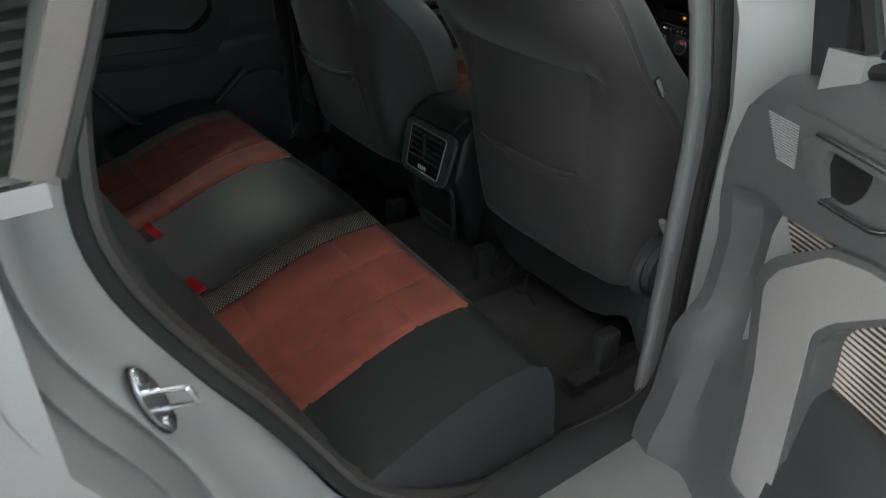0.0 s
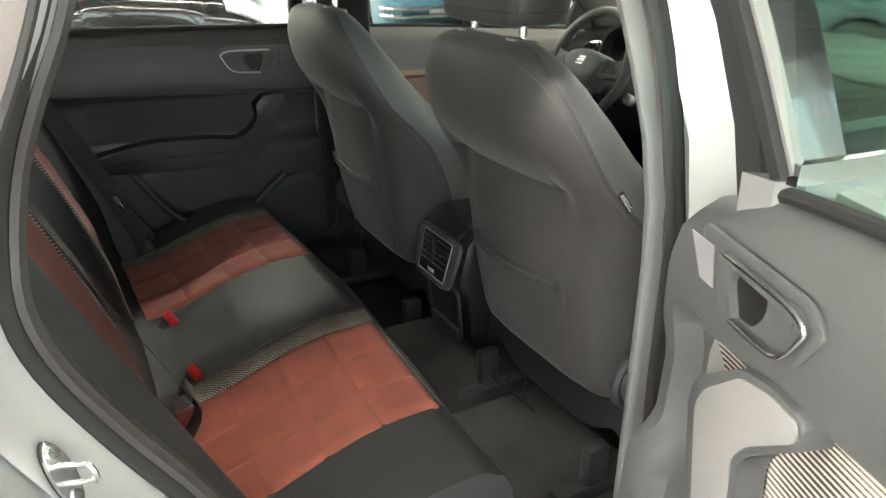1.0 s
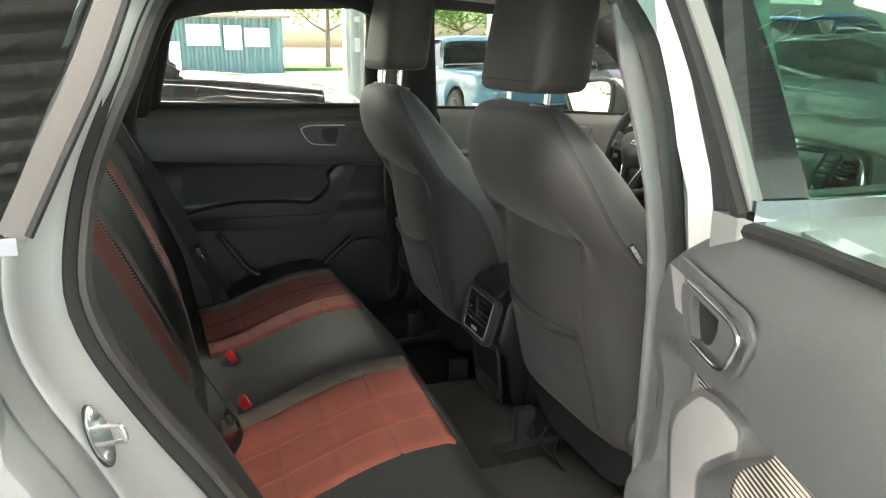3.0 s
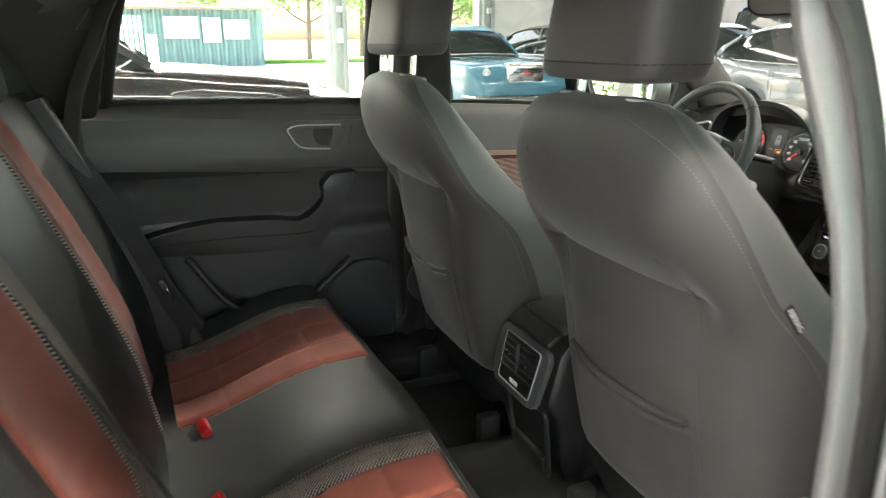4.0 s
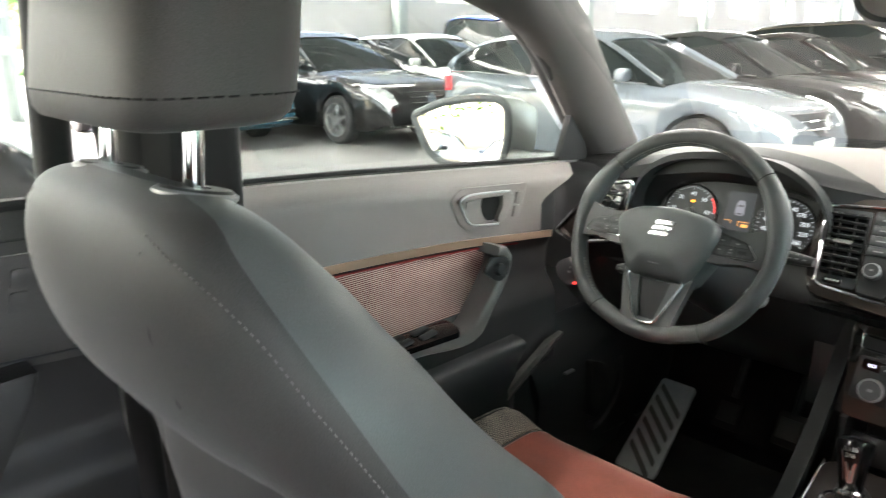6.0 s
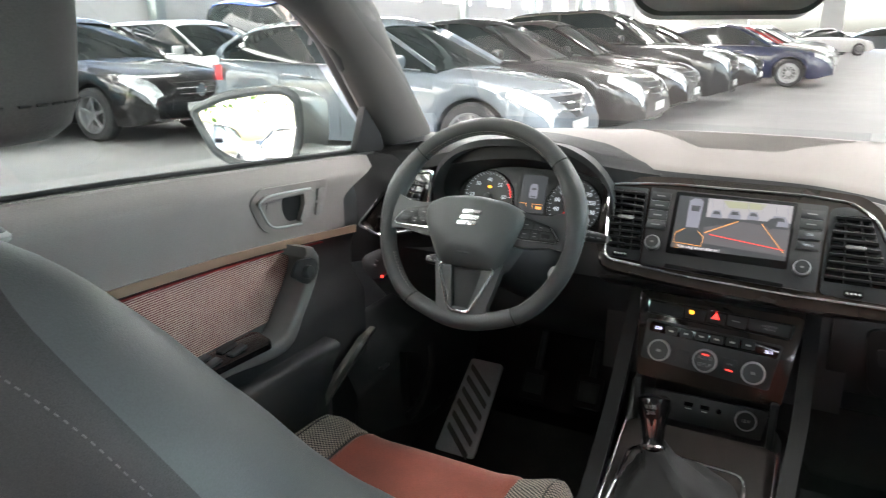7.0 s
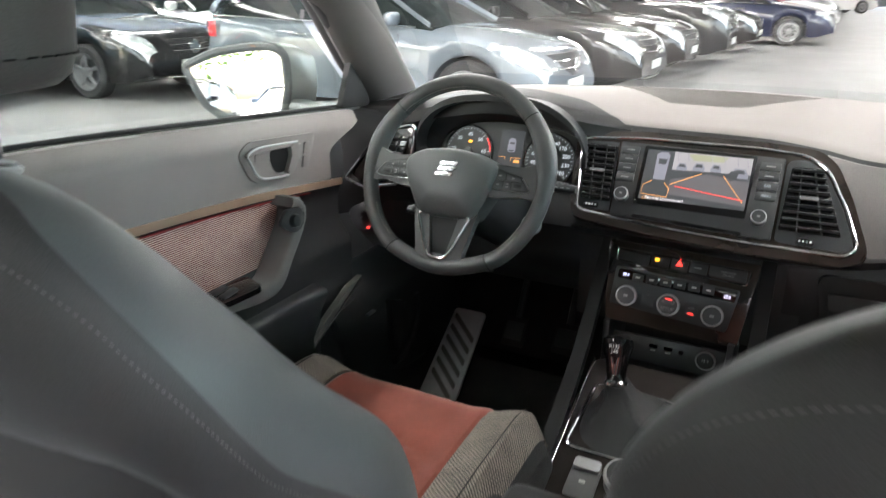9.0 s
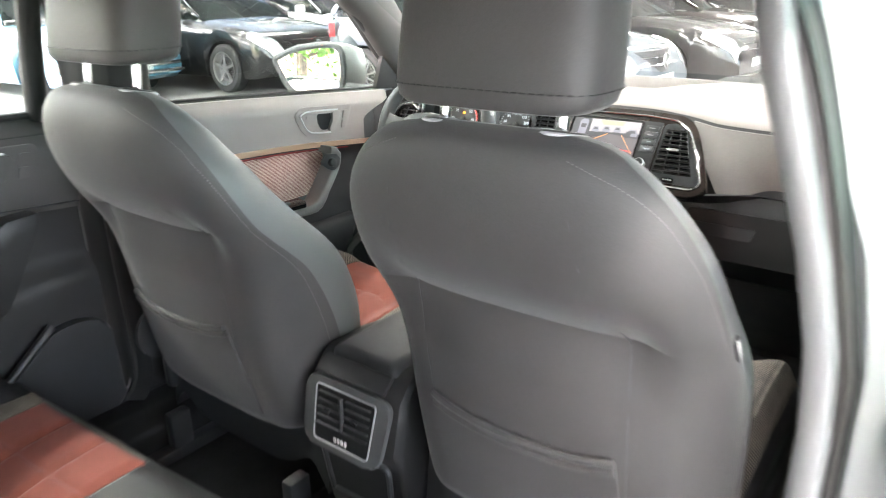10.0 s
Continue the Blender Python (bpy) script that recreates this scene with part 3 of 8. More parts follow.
def jamb(side, steps, material, name, label="", front=None):
    """Lofted round the door opening; front: the steps at the B pillar, where the jamb is plainer."""
    bm = bmesh.new()
    rings = []
    for k, (x, off) in enumerate(steps):
        ring = []
        for p, nn in RING:
            xx, oo = x, off
            if not front and side > 0:
                xx += (.744 + (x - .735) * .42 - x) * smooth(-.36, -.24, p.y)
            if front:
                f = smooth(-.40, -.31, p.y)
                up = smooth(1.10, 1.28, p.z) * (1 - f)
                low = 1 + .7 * smooth(.95, .66, p.z) * (1 - f)
                xx, oo = x + (front[k][0] - x) * f, (off + (front[k][1] - off) * f) * (1 - .2 * up) * low
                if p.y < -.5:
                    oo, xx = oo - up * max(0, oo - .078), xx - up * max(0, xx - .800)
            ring.append(Vector((side * (xx - lean(p.y, p.z) - tuck(p.y, p.z)), p.y + nn.y * oo, p.z + nn.z * oo)))
        rings.append(ring)
    loft(bm, rings, caps=False)
    return part(name, bm, material, car, label)


for side in (1, -1):
    jamb(side, [(.690, .034), (.704, .022), (.716, .014)], M["soft"], "opening_trim", "black plastic trim inside the opening")
    jamb(side, [(.712, .020), (.722, .009), (.731, .011), (.735, .016), (.738, .009), (.748, .006), (.757, .012), (.757, .019), (.745, .024)], M["seal"], "door_seal", "grey brown rubber door seal")
    jamb(side, [(.752, .018), (.762, .025), (.766, .031), (.762, .036)], M["rubber"], "seal_lip", "narrow black rubber lip")
REAR = [(.755, .024), (.764, .034), (.768, .042), (.774, .056), (.788, .070), (.797, .078), (.798, .083), (.791, .088),
        (.800, .091), (.832, .094), (.840, .099), (.832, .105), (.840, .109), (.864, .113), (.872, .120), (.872, .140)]
FRONT = [(.750, .024), (.752, .030), (.754, .036), (.756, .044), (.758, .052), (.760, .060), (.762, .068), (.766, .076),
         (.774, .084), (.786, .090), (.800, .094), (.815, .097), (.830, .100), (.842, .102), (.854, .104), (.866, .106)]
jamb(1, REAR, M["silver"], "door_jamb", "silver grey painted door jamb with pressed ridges", FRONT)
# B pillar inner trims; paler grey at the open door puts its light into the colour
for side in (1, -1):
    bm = bmesh.new()
    rings = []
    for z in spread(0.50, 1.47, 12):
        lean_in = 0.090 * smooth(0.95, 1.42, z)
        y0, y1 = (-0.190 if side > 0 else -0.180) - 0.04 * smooth(1.1, 1.42, z), 0.0 - 0.04 * smooth(1.0, 1.42, z)
        x0, x1 = (.652 if side > 0 else .66) - lean_in, (.684 if side > 0 else .745) - lean_in
        rings.append(rounded([(side * x0, y0 + .02, z), (side * x0, y1 - .02, z), (side * x1, y1, z), (side * x1, y0, z)], 0.025))
    loft(bm, rings)
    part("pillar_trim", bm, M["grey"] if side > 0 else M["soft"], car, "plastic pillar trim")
bm = bmesh.new()
rings = []
for z in spread(0.45, 1.45, 10):
    lean_in = 0.11 * smooth(1.0, 1.45, z)
    rings.append([(.70 - lean_in, -.135 - .04 * smooth(1.1, 1.42, z), z), (.70 - lean_in, .0 - .04 * smooth(1, 1.42, z), z), (.81 - lean_in, -.02 - .04 * smooth(1, 1.42, z), z), (.81 - lean_in, -.06 - .04 * smooth(1, 1.42, z), z)])
loft(bm, rings)
part("pillar", bm, M["silver"], car)
# sills, floor, tunnel
for side in (1, -1):
    bm = bmesh.new()
    box(bm, (side * .80, .1, .36), (.15, 2.3, .30), .03)
    part("sill", bm, M["silver"], car)
bm = bmesh.new()
box(bm, (0, .30, .33), (1.50, 2.2, .10), .02)
box(bm, (0, -.95, .40), (1.46, .5, .16), .02)
loft(bm, [[(-.2, y, .37), (-.13, y, .455), (-.06, y, .475), (.06, y, .475), (.13, y, .455), (.2, y, .37)] for y in spread(-.75, 1.2, 3)])
box(bm, (0, 1.28, .62), (1.46, .06, .60), m=turned(-18))
box(bm, (0, 1.165, .48), (1.46, .03, .34), m=turned(-14))
part("floor_carpet", bm, M["carpet"], car, "black carpeted car floor and tunnel")
for side in (1, -1):
    bm = bmesh.new()
    loft(bm, [[(side * .70, y, .38), (side * .74, y, .40), (side * .75, y, .505), (side * .70, y, .512), (side * .66, y, .49), (side * .65, y, .38)] for y in spread(-.66, .95, 8)])
    part("sill_trim", bm, M["hard"], car, "hard black plastic sill trim")
bm = bmesh.new()
loft(bm, [rounded([(-.66, y, .38), (-.66, y, .508), (-.60, y, .500), (-.555, y, .470), (-.545, y, .38)], .012) for y in spread(-.42, -.02, 6)])
part("sill_step", bm, M["soft"], car, "grained black plastic step at the pillar's foot")
# roof, headliner, screen frame
bm = bmesh.new()
grid(bm, lambda u, v: (u, v, 1.60 - .10 * (u / .62) ** 2 - .07 * ((v + .35) / .95) ** 2), spread(-.60, .60, 13), spread(-1.30, .55, 15), (0, 0, -.03))
part("roof", bm, M["silver"], car)
bm = bmesh.new()
grid(bm, lambda u, v: (u, v, 1.52 - .07 * (u / .62) ** 2 - .06 * ((v + .35) / .95) ** 2), spread(-.62, .62, 13), spread(-1.32, .52, 15), (0, 0, .02))
part("headliner", bm, M["headliner"], car, "light cloth headliner")
for side in (1, -1):
    bm = bmesh.new()
    c = curve([(side * .728, .97, 1.065), (side * .714, .85, 1.175), (side * .700, .765, 1.255), (side * .688, .69, 1.325), (side * .655, .52, 1.405), (side * .615, .1, 1.462),
               (side * .605, -.4, 1.462), (side * .62, -.75, 1.435), (side * .66, -1.0, 1.34), (side * .70, -1.22, 1.17)], 40)
    tube(bm, c, [.066 - .018 * smooth(6, 16, i) for i in range(40)], 14, flat=0.62, up=(side, 0, 0.35))
    part("pillar_cover", bm, M["pillar"], car, "grey brown A pillar and roof rail cover")
    bm = bmesh.new()
    tube(bm, [p + Vector((side * .035, -.035, -.012)) for p in c[:18]], .024, 10)
    part("window_seal", bm, M["rubber"], car, "black window rubber")
    bm = bmesh.new()
    tube(bm, [p + Vector((side * .05, .0, .02)) for p in c[14:31]], .055, 10, flat=0.5, up=(side, 0, 0.35))
    part("roof_side", bm, M["silver"], car)
bm = bmesh.new()
plate(bm, rounded([(-.70, -.872, 1.12), (-.648, -.812, 1.36), (-.61, -.772, 1.435), (-.585, -1.36, 1.42), (-.66, -1.42, 1.12)], .015), (1, 0, .25), .012, .004)
part("rear_pillar_trim", bm, M["soft"], car, "black plastic rear pillar trim")
bm = bmesh.new()
tube(bm, curve([(-.63, .46, 1.44), (0, .56, 1.475), (.63, .46, 1.44)], 15), .05, 10, flat=.5)
part("screen_header", bm, M["headliner"], car)
bm = bmesh.new()
grid(bm, lambda u, v: (u * (.74 - .12 * v), 1.31 - .82 * v - .10 * (1 - v) * u * u - .03 * u * u, 1.03 + .42 * v), spread(-1, 1, 13), spread(0, 1, 9))
ob = part("windscreen", bm, M["screen_glass"], car, "clear windscreen glass")
# rear end, bonnet: closes the shell


def shell_end(name, ys, deck, half, axle, foot0):
    """A closed end of the body: rings along y, with a wheel arch round the axle."""
    def foot(y):
        return max(foot0, .32 + math.sqrt(max(0, .365**2 - (y - axle) ** 2)) * .95 if abs(y - axle) < .365 else 0)
    rings = []
    arch = [axle + .364 * math.cos(q) for q in spread(.0, 3.14, 18)]
    for y in sorted(ys + [y for y in arch if min(ys) < y < max(ys)]):
        h, t, b = lerp(*half, y), lerp(*deck, y), foot(y)
        mid = b + (t - b) * .45
        sd = [(.80 * h, b), (.96 * h, b + .012), (.99 * h, b + (mid - b) * .5), (h, mid), (.99 * h, t - (t - mid) * .45), (.965 * h, t - .05), (.91 * h, t - .012), (.80 * h, t + .008), (.45 * h, t + .026), (0, t + .032)]
        rings.append([Vector((x, y, z)) for x, z in sd] + [Vector((-x, y, z)) for x, z in reversed(sd[:-1])])
    bm = bmesh.new()
    loft(bm, rings)
    return part(name, bm, M["silver"], car, angle=50)


shell_end("bonnet", spread(1.31, 2.29, 30), ([1.3, 1.6, 1.95, 2.15, 2.25, 2.29], [.97, .95, .89, .80, .68, .52]), ([1.3, 1.7, 2.0, 2.2, 2.29], [.895, .89, .86, .79, .68]), 1.70, .24)
for side in (1, -1):
    bm = bmesh.new()
    grid(bm, lambda u, v, side=side: (side * (.892 - .03 * (v - .8) ** 2), u, v), spread(1.055, 1.335, 6), spread(.40, .985, 10), (-side * .03, 0, 0))
    part("fender", bm, M["silver"], car)
shell_end("tailgate", spread(-2.03, -1.24, 24), ([-2.03, -1.98, -1.85, -1.6, -1.24], [.60, .92, 1.08, 1.12, 1.12]), ([-2.03, -1.95, -1.7, -1.24], [.68, .76, .79, .80]), -1.22, .30)
bm = bmesh.new()
grid(bm, lambda u, v: (u * (.66 - .08 * v), -1.66 + .36 * v, 1.12 + .33 * v), spread(-1, 1, 5), spread(0, 1, 5))
part("rear_window", bm, M["dark_glass"], car, "dark rear window")
# right flank behind the door: quarter panel, quarter window, its trim
OUT = sorted((p.z + nn.z * .136, p.y + nn.y * .136) for p, nn in RING if p.y < -.62 and p.z < 1.16)
bm = bmesh.new()


def flank(u, v):
    z = .36 + .785 * v
    y0 = min(lerp([k for k, _ in OUT], [k for _, k in OUT], z), -.70) if z > OUT[0][0] else -.70
    y0 = max(y0, -.99)
    y = y0 - u * (2.0 + y0)
    return (.787 + .07 * smooth(.0, .5, u) - .04 * smooth(.6, 1, u) - .015 * smooth(.95, 1.145, z) - .03 * smooth(.7, .4, z) * 0, y, z)


grid(bm, flank, [k * k for k in spread(0, 1, 18)], spread(0, 1, 26), (-.03, 0, 0))
part("quarter_panel", bm, M["silver"], car)
bm = bmesh.new()
grid(bm, lambda u, v: (-flank(u, v)[0] - .02, flank(u, v)[1] + .06 * (1 - u), flank(u, v)[2]), [k * k for k in spread(0, 1, 18)], spread(0, 1, 20), (.03, 0, 0))
part("quarter_panel", bm, M["silver"], car)


def side_quad(p0, p1, p2, p3, n=8):
    bm = bmesh.new()
    p0, p1, p2, p3 = map(Vector, (p0, p1, p2, p3))
    grid(bm, lambda u, v: (p0.lerp(p1, u)).lerp(p3.lerp(p2, u), v), spread(0, 1, n), spread(0, 1, n), (-.004, 0, 0))
    return bm


part("quarter_window", side_quad((.772, -.967, 1.150), (.80, -1.5, 1.172), (.65, -1.32, 1.43), (.650, -.842, 1.43)), M["dark_glass"], car, "dark quarter window")
bm = bmesh.new()
ribbon(bm, curve([(.776, -.955, 1.150), (.762, -.921, 1.215), (.735, -.886, 1.283), (.700, -.856, 1.355), (.655, -.828, 1.43)], 14), .024, .010, (-.12, 1, .1))
part("quarter_trim", bm, M["quarter_trim"], car, "matt grey brown window edge trim")
bm = bmesh.new()
tube(bm, curve([(.782, -.940, 1.150), (.768, -.906, 1.215), (.741, -.871, 1.283), (.706, -.841, 1.355), (.661, -.813, 1.43)], 14), .004, 6)
part("trim_gap", bm, M["rubber"], car, "thin black rubber gap")
bm = bmesh.new()
ribbon(bm, curve([(.782, -.950, 1.143), (.80, -1.2, 1.152), (.812, -1.6, 1.17)], 8), .016, .008, (0, .0, 1))
part("waist_strip", bm, M["chrome"], car, "bright chrome waist strip")
# door striker
bm = bmesh.new()
pm = Matrix.Translation((.709, -.917, .905)) @ turned(0, 0, -42) @ turned(20, 0, 0)
plate(bm, [pm @ Vector((.0125 * math.cos(a) * (1 if abs(math.sin(a)) < .75 else .85), 0, .036 * math.sin(a))) for a in spread(0, 5.98, 20)], pm.to_3x3() @ Vector((0, 1, 0)), .004, .001)
striker = part("striker_plate", bm, M["satin_chrome"], car, "steel striker plate")
# slightly larger black plate, drawn as the shadow gap round the striker plate
bm = bmesh.new()
plate(bm, [pm @ Vector((.0122 * math.cos(a), -.003, .0375 * math.sin(a))) for a in spread(0, 5.98, 20)], pm.to_3x3() @ Vector((0, 1, 0)), .004, .001)
part("shadow_rim", bm, M["rubber"], striker, "black rim painting the plate's shadow gap")
for z in (-.024, .024):
    bm = bmesh.new()
    lathe(bm, [(.006, .003), (.006, .0065), (.003, .007)], pm @ Matrix.Translation((0, 0, z)) @ turned(-90), 12)
    part("screw", bm, M["satin_chrome"], striker, "round screw head")
bm = bmesh.new()
tube(bm, [pm @ Vector(p) for p in curve([(0, .003, -.010), (.003, .036, -.009), (.004, .043, -.008), (.004, .045, 0), (.004, .043, .008), (.003, .036, .009), (0, .003, .010)], 24)], .0028, 8)
part("striker_loop", bm, M["satin_chrome"], striker, "bent steel striker loop")
# right front door from outside, with its window
fd = thing("front_car_door", "closed silver front car door seen from outside", "car door")
bm = bmesh.new()
grid(bm, lambda u, v: (.915 - .05 * (v - .85) ** 2 - .02 * smooth(.6, 1.1, u) + .006 * smooth(.93, .95, v) - .02 * smooth(-.225, -.245, u), u, v), [-.245, -.24, -.235] + spread(-.225, 1.02, 22), spread(.42, 1.137, 24), (-.04, 0, 0))
part("door_skin", bm, M["silver"], fd)
bm = bmesh.new()
ribbon(bm, curve([(.915, -.245, 1.149), (.918, -.1, 1.143), (.918, .4, 1.128), (.905, .95, 1.10)], 14), .022, .012, (0, 0, 1))
part("waist_strip", bm, M["chrome"], fd, "bright chrome window strip")
part("window_pane", side_quad((.905, -.185, 1.14), (.895, .80, 1.112), (.735, .28, 1.45), (.775, -.262, 1.455), 10), M["front_glass"], fd, "green tinted front window")
bm = bmesh.new()
ribbon(bm, curve([(.908, -.192, 1.145), (.862, -.222, 1.29), (.80, -.262, 1.45)], 10), .068, .01, (0, 1, 0))
part("pillar_cover", bm, M["black_gloss"], fd, "gloss black pillar cover")
bm = bmesh.new()
ribbon(bm, curve([(.910, -.235, 1.145), (.864, -.267, 1.29), (.802, -.307, 1.45)], 10), .019, .012, (0, 1, 0))
part("frame_edge", bm, M["pull"], fd, "pale grey window frame edge")
bm = bmesh.new()
ribbon(bm, curve([(.906, -.252, 1.145), (.860, -.284, 1.29), (.798, -.324, 1.45)], 10), .014, .012, (0, 1, 0))
part("frame_rubber", bm, M["rubber"], fd, "black frame rubber")
bm = bmesh.new()
grid(bm, lambda u, v: (.72 + .05 * smooth(.95, .6, v) - .02 * smooth(1.0, 1.1, v), u, v), spread(-.03, .95, 10), spread(.42, 1.11, 14), (.04, 0, 0))
part("inner_panel", bm, M["soft"], fd)
bm = bmesh.new()
tube(bm, [(.70, .15, .84), (.685, .3, .84), (.685, .5, .87), (.70, .62, .93)], .03, 10)
part("armrest", bm, M["soft"], fd)
# wheels
for x in (-.74, .74):
    for y in (1.70, -1.22):
        bm = bmesh.new()
        lathe(bm, [(.20, -.10), (.30, -.11), (.325, -.08), (.325, .08), (.30, .11), (.20, .10)], Matrix.Translation((x, y, .318)) @ turned(0, 90, 0), 40)
        wh = part("wheel", bm, M["rubber"], car, "black tyre")
        bm = bmesh.new()
        lathe(bm, [(.21, -.09), (.21, .09), (.17, .07), (.05, .08)], Matrix.Translation((x, y, .318)) @ turned(0, 90 if x > 0 else -90, 0), 32)
        part("rim", bm, M["alu"], wh, "silver alloy rim")
# ---- front seats ----
SZ = [.598, .606, .625, .66, .70, .80, .88, .93, .97, 1.01, 1.06, 1.11, 1.146, 1.174, 1.199, 1.2150, 1.2240]
SW = [.214, .226, .234, .236, .237, .240, .242, .243, .243, .242, .236, .224, .206, .185, .158, .128, .075]
SB = [.112, .098, .088, .078, .068, .042, .026, .014, .003, -.014, -.038, -.054, -.060, -.060, -.055, -.044, -.020]
SF = [.27, .295, .31, .318, .322, .325, .303, .272, .236, .194, .146, .106, .078, .055, .034, .014, -.004]
FOLD = ([.598, .768, .851, .921, .952, .993, 1.021, 1.074, 1.139, 1.192, 1.2195], [.235, .214, .188, .152, .125, .082, .056, .024, -.006, -.022, -.018])


def seat_back_y(x, z, recess=True):
    """The rear face of the backrest; x, y from the middle between the headrest posts."""
    w, yb, yf = lerp(SZ, SW, z), lerp(SZ, SB, z), lerp(SZ, SF, z)
    u = min(1, abs(x) / w)
    ym = lerp(*FOLD, z)
    e = max(0, 1 - u ** (3.0 + 2.6 * smooth(1.0, .66, z))) ** .55
    y = ym - (ym - yb) * e
    if recess:
        if z > 1.0:
            y += .034 * (max(0, 1.095 - z) / .095) ** 2.2 * smooth(.86, .60, u)
        else:
            y += (.034 - .022 * min(1, (1.0 - z) / .09) ** .8) * smooth(.86, .60, u)
    return y


def seat_front_y(x, z):
    w, yb, yf = lerp(SZ, SW, z), lerp(SZ, SB, z), lerp(SZ, SF, z)
    u = min(1, abs(x) / w)
    ym = lerp(*FOLD, z)
    q = min(1, max(0, (z - 1.13) / .094))
    middle = max(ym, yb + (.095 + .023 * smooth(1.05, 1.13, z)) * math.sqrt(1 - q * q))
    yf += (min(yf, middle + .018) - yf) * smooth(1.10, 1.20, z)
    y = middle + (yf - middle) * smooth(.42, .86, u)
    e = max(0, 1 - u**6) ** .55
    return ym + (y - ym) * e


def backrest_mesh():
    bm = bmesh.new()
    zs = [.598, .602, .606, .612] + sorted(spread(.625, 1.144, 33) + [.984, .990, .995, .9985, 1.0, 1.0015, 1.005, 1.010, 1.015, 1.021, 1.027]) + [1.158, 1.170, 1.182, 1.192, 1.200, 1.207, 1.213, 1.217, 1.2205, 1.2240]
    us = [math.sin(a) for a in spread(-math.pi / 2, math.pi / 2, 81)]
    rings = []
    for z in zs:
        w = lerp(SZ, SW, z)
        ring = [Vector((u * w, seat_back_y(u * w, z), z)) for u in us]
        ring += [Vector((u * w, seat_front_y(u * w, z), z)) for u in reversed(us[1:-1])]
        rings.append(ring)
    loft(bm, rings)
    return bm


def on_back(x, z, off):
    return Vector((x, seat_back_y(x, z) - off, z))


def front_seat(name, at, label, near_side, raised=.0):
    """near_side: the side of the seat that carries the knob, +1 or -1."""
    th = thing(name, label, "car seat", "front seats", at=at)
    back = part("backrest", backrest_mesh(), M["seat"], th, "black cloth backrest with smooth leatherette sides")
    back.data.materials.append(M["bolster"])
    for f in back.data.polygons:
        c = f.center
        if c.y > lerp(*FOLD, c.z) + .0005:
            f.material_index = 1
    bm = bmesh.new()
    grid(bm, lambda u, v: on_back(-.004 + u * (.146 - .010 * v), .632 + v * (.174 + .018 * u * u), .003 + .006 * smooth(1, .1, abs(u)) * smooth(0, .5, v)),
         spread(-1, 1, 21), spread(0, 1, 12), (0, .006, 0))
    part("map_pocket", bm, M["seat"], back, "black cloth map pocket")
    bm = bmesh.new()
    for off in (0, .014):
        tube(bm, [on_back(-.004 + u * .136, .807 - off + .018 * u * u, .0065) for u in spread(-1, 1, 25)], .0050, 8)
    part("pocket_edge", bm, M["seat"], back)
    # seams
    for s in (1, -1):
        bm = bmesh.new()
        tube(bm, [on_back(s * x, z, -.0006) for x, z in [(.104, 1.194), (.112, 1.146), (.120, 1.099), (.130, 1.046), (.142, 1.008), (.146, .995)] + [(.146 - .0005 * k, .985 - .031 * k) for k in range(12)]], .0012, 6)
        part("seam", bm, M["hard"], back)
    for s in (1, -1):
        bm = bmesh.new()
        path = []
        for z in spread(1.204, .66, 60):
            w = lerp(SZ, SW, z)
            x = s * w * lerp([.80, 1.0, 1.12, 1.18, 1.212], [.994, .990, .975, .90, .60], z)
            path.append(on_back(x, z, .0006))
        dashes(bm, path, .0024, .0024, .00045)
        tagged(part("stitching", bm, M["thread"], back), "light stitched seam", kind="stuff")
    # headrest
    head = bmesh.new()
    rings = []
    for k, z in enumerate([raised + q for q in (1.241, 1.243, 1.249, 1.262, 1.29, 1.33, 1.37, 1.405, 1.43, 1.445, 1.452, 1.4535)]):
        shrink = [.80, .90, .965, 1, 1, .98, .95, .91, .86, .78, .66, .45][k]
        w, d = .119 * shrink, .063 * (shrink if k < 4 else min(1, shrink + .04))
        yc = .012 + .030 * (z - 1.24 - raised) / .2
        n = 40
        rings.append([Vector((w * math.copysign(abs(math.cos(a)) ** .42, math.cos(a)), yc + d * math.copysign(abs(math.sin(a)) ** .62, math.sin(a)) - .010 * math.cos(a) ** 2, z))
                      for a in [2 * math.pi * (i + .5) / n for i in range(n)]])
    loft(head, rings)
    hr = part("headrest", head, M["seat"], th, "black headrest")
    bm = bmesh.new()
    ring = [p + (p - Vector((0, .02, p.z))).normalized() * .0012 for p in rings[3]]
    dashes(bm, ring + ring[:1], .006, .0035, .0008)
    tagged(part("stitching", bm, M["boot"], hr), "dark stitching", kind="stuff")
    for s in (-1, 1):
        bm = bmesh.new()
        tube(bm, [(s * .072, 0, 1.19), (s * .072, 0, 1.222), (s * .072, .004, 1.252 + raised)], .0068, 14)
        part("headrest_post", bm, M["chrome"], th, "chrome headrest post")
        bm = bmesh.new()
        lathe(bm, [(.026, -.012), (.026, .004), (.023, .007), (.010, .007), (.009, .002)], Matrix.Translation((s * .072, .0, 1.214)) @ turned(-12, 0, 0), 28)
        collar = part("post_collar", bm, M["hard"], th, "black post collar")
        bm = bmesh.new()
        lathe(bm, [(.0262, .000), (.0275, .0015), (.0275, .0035), (.0250, .0052)], Matrix.Translation((s * .072, .0, 1.214)) @ turned(-12, 0, 0), 28)
        part("collar_ring", bm, M["satin_grey"], collar, "grey collar ring")
    # cushion
    cus = bmesh.new()
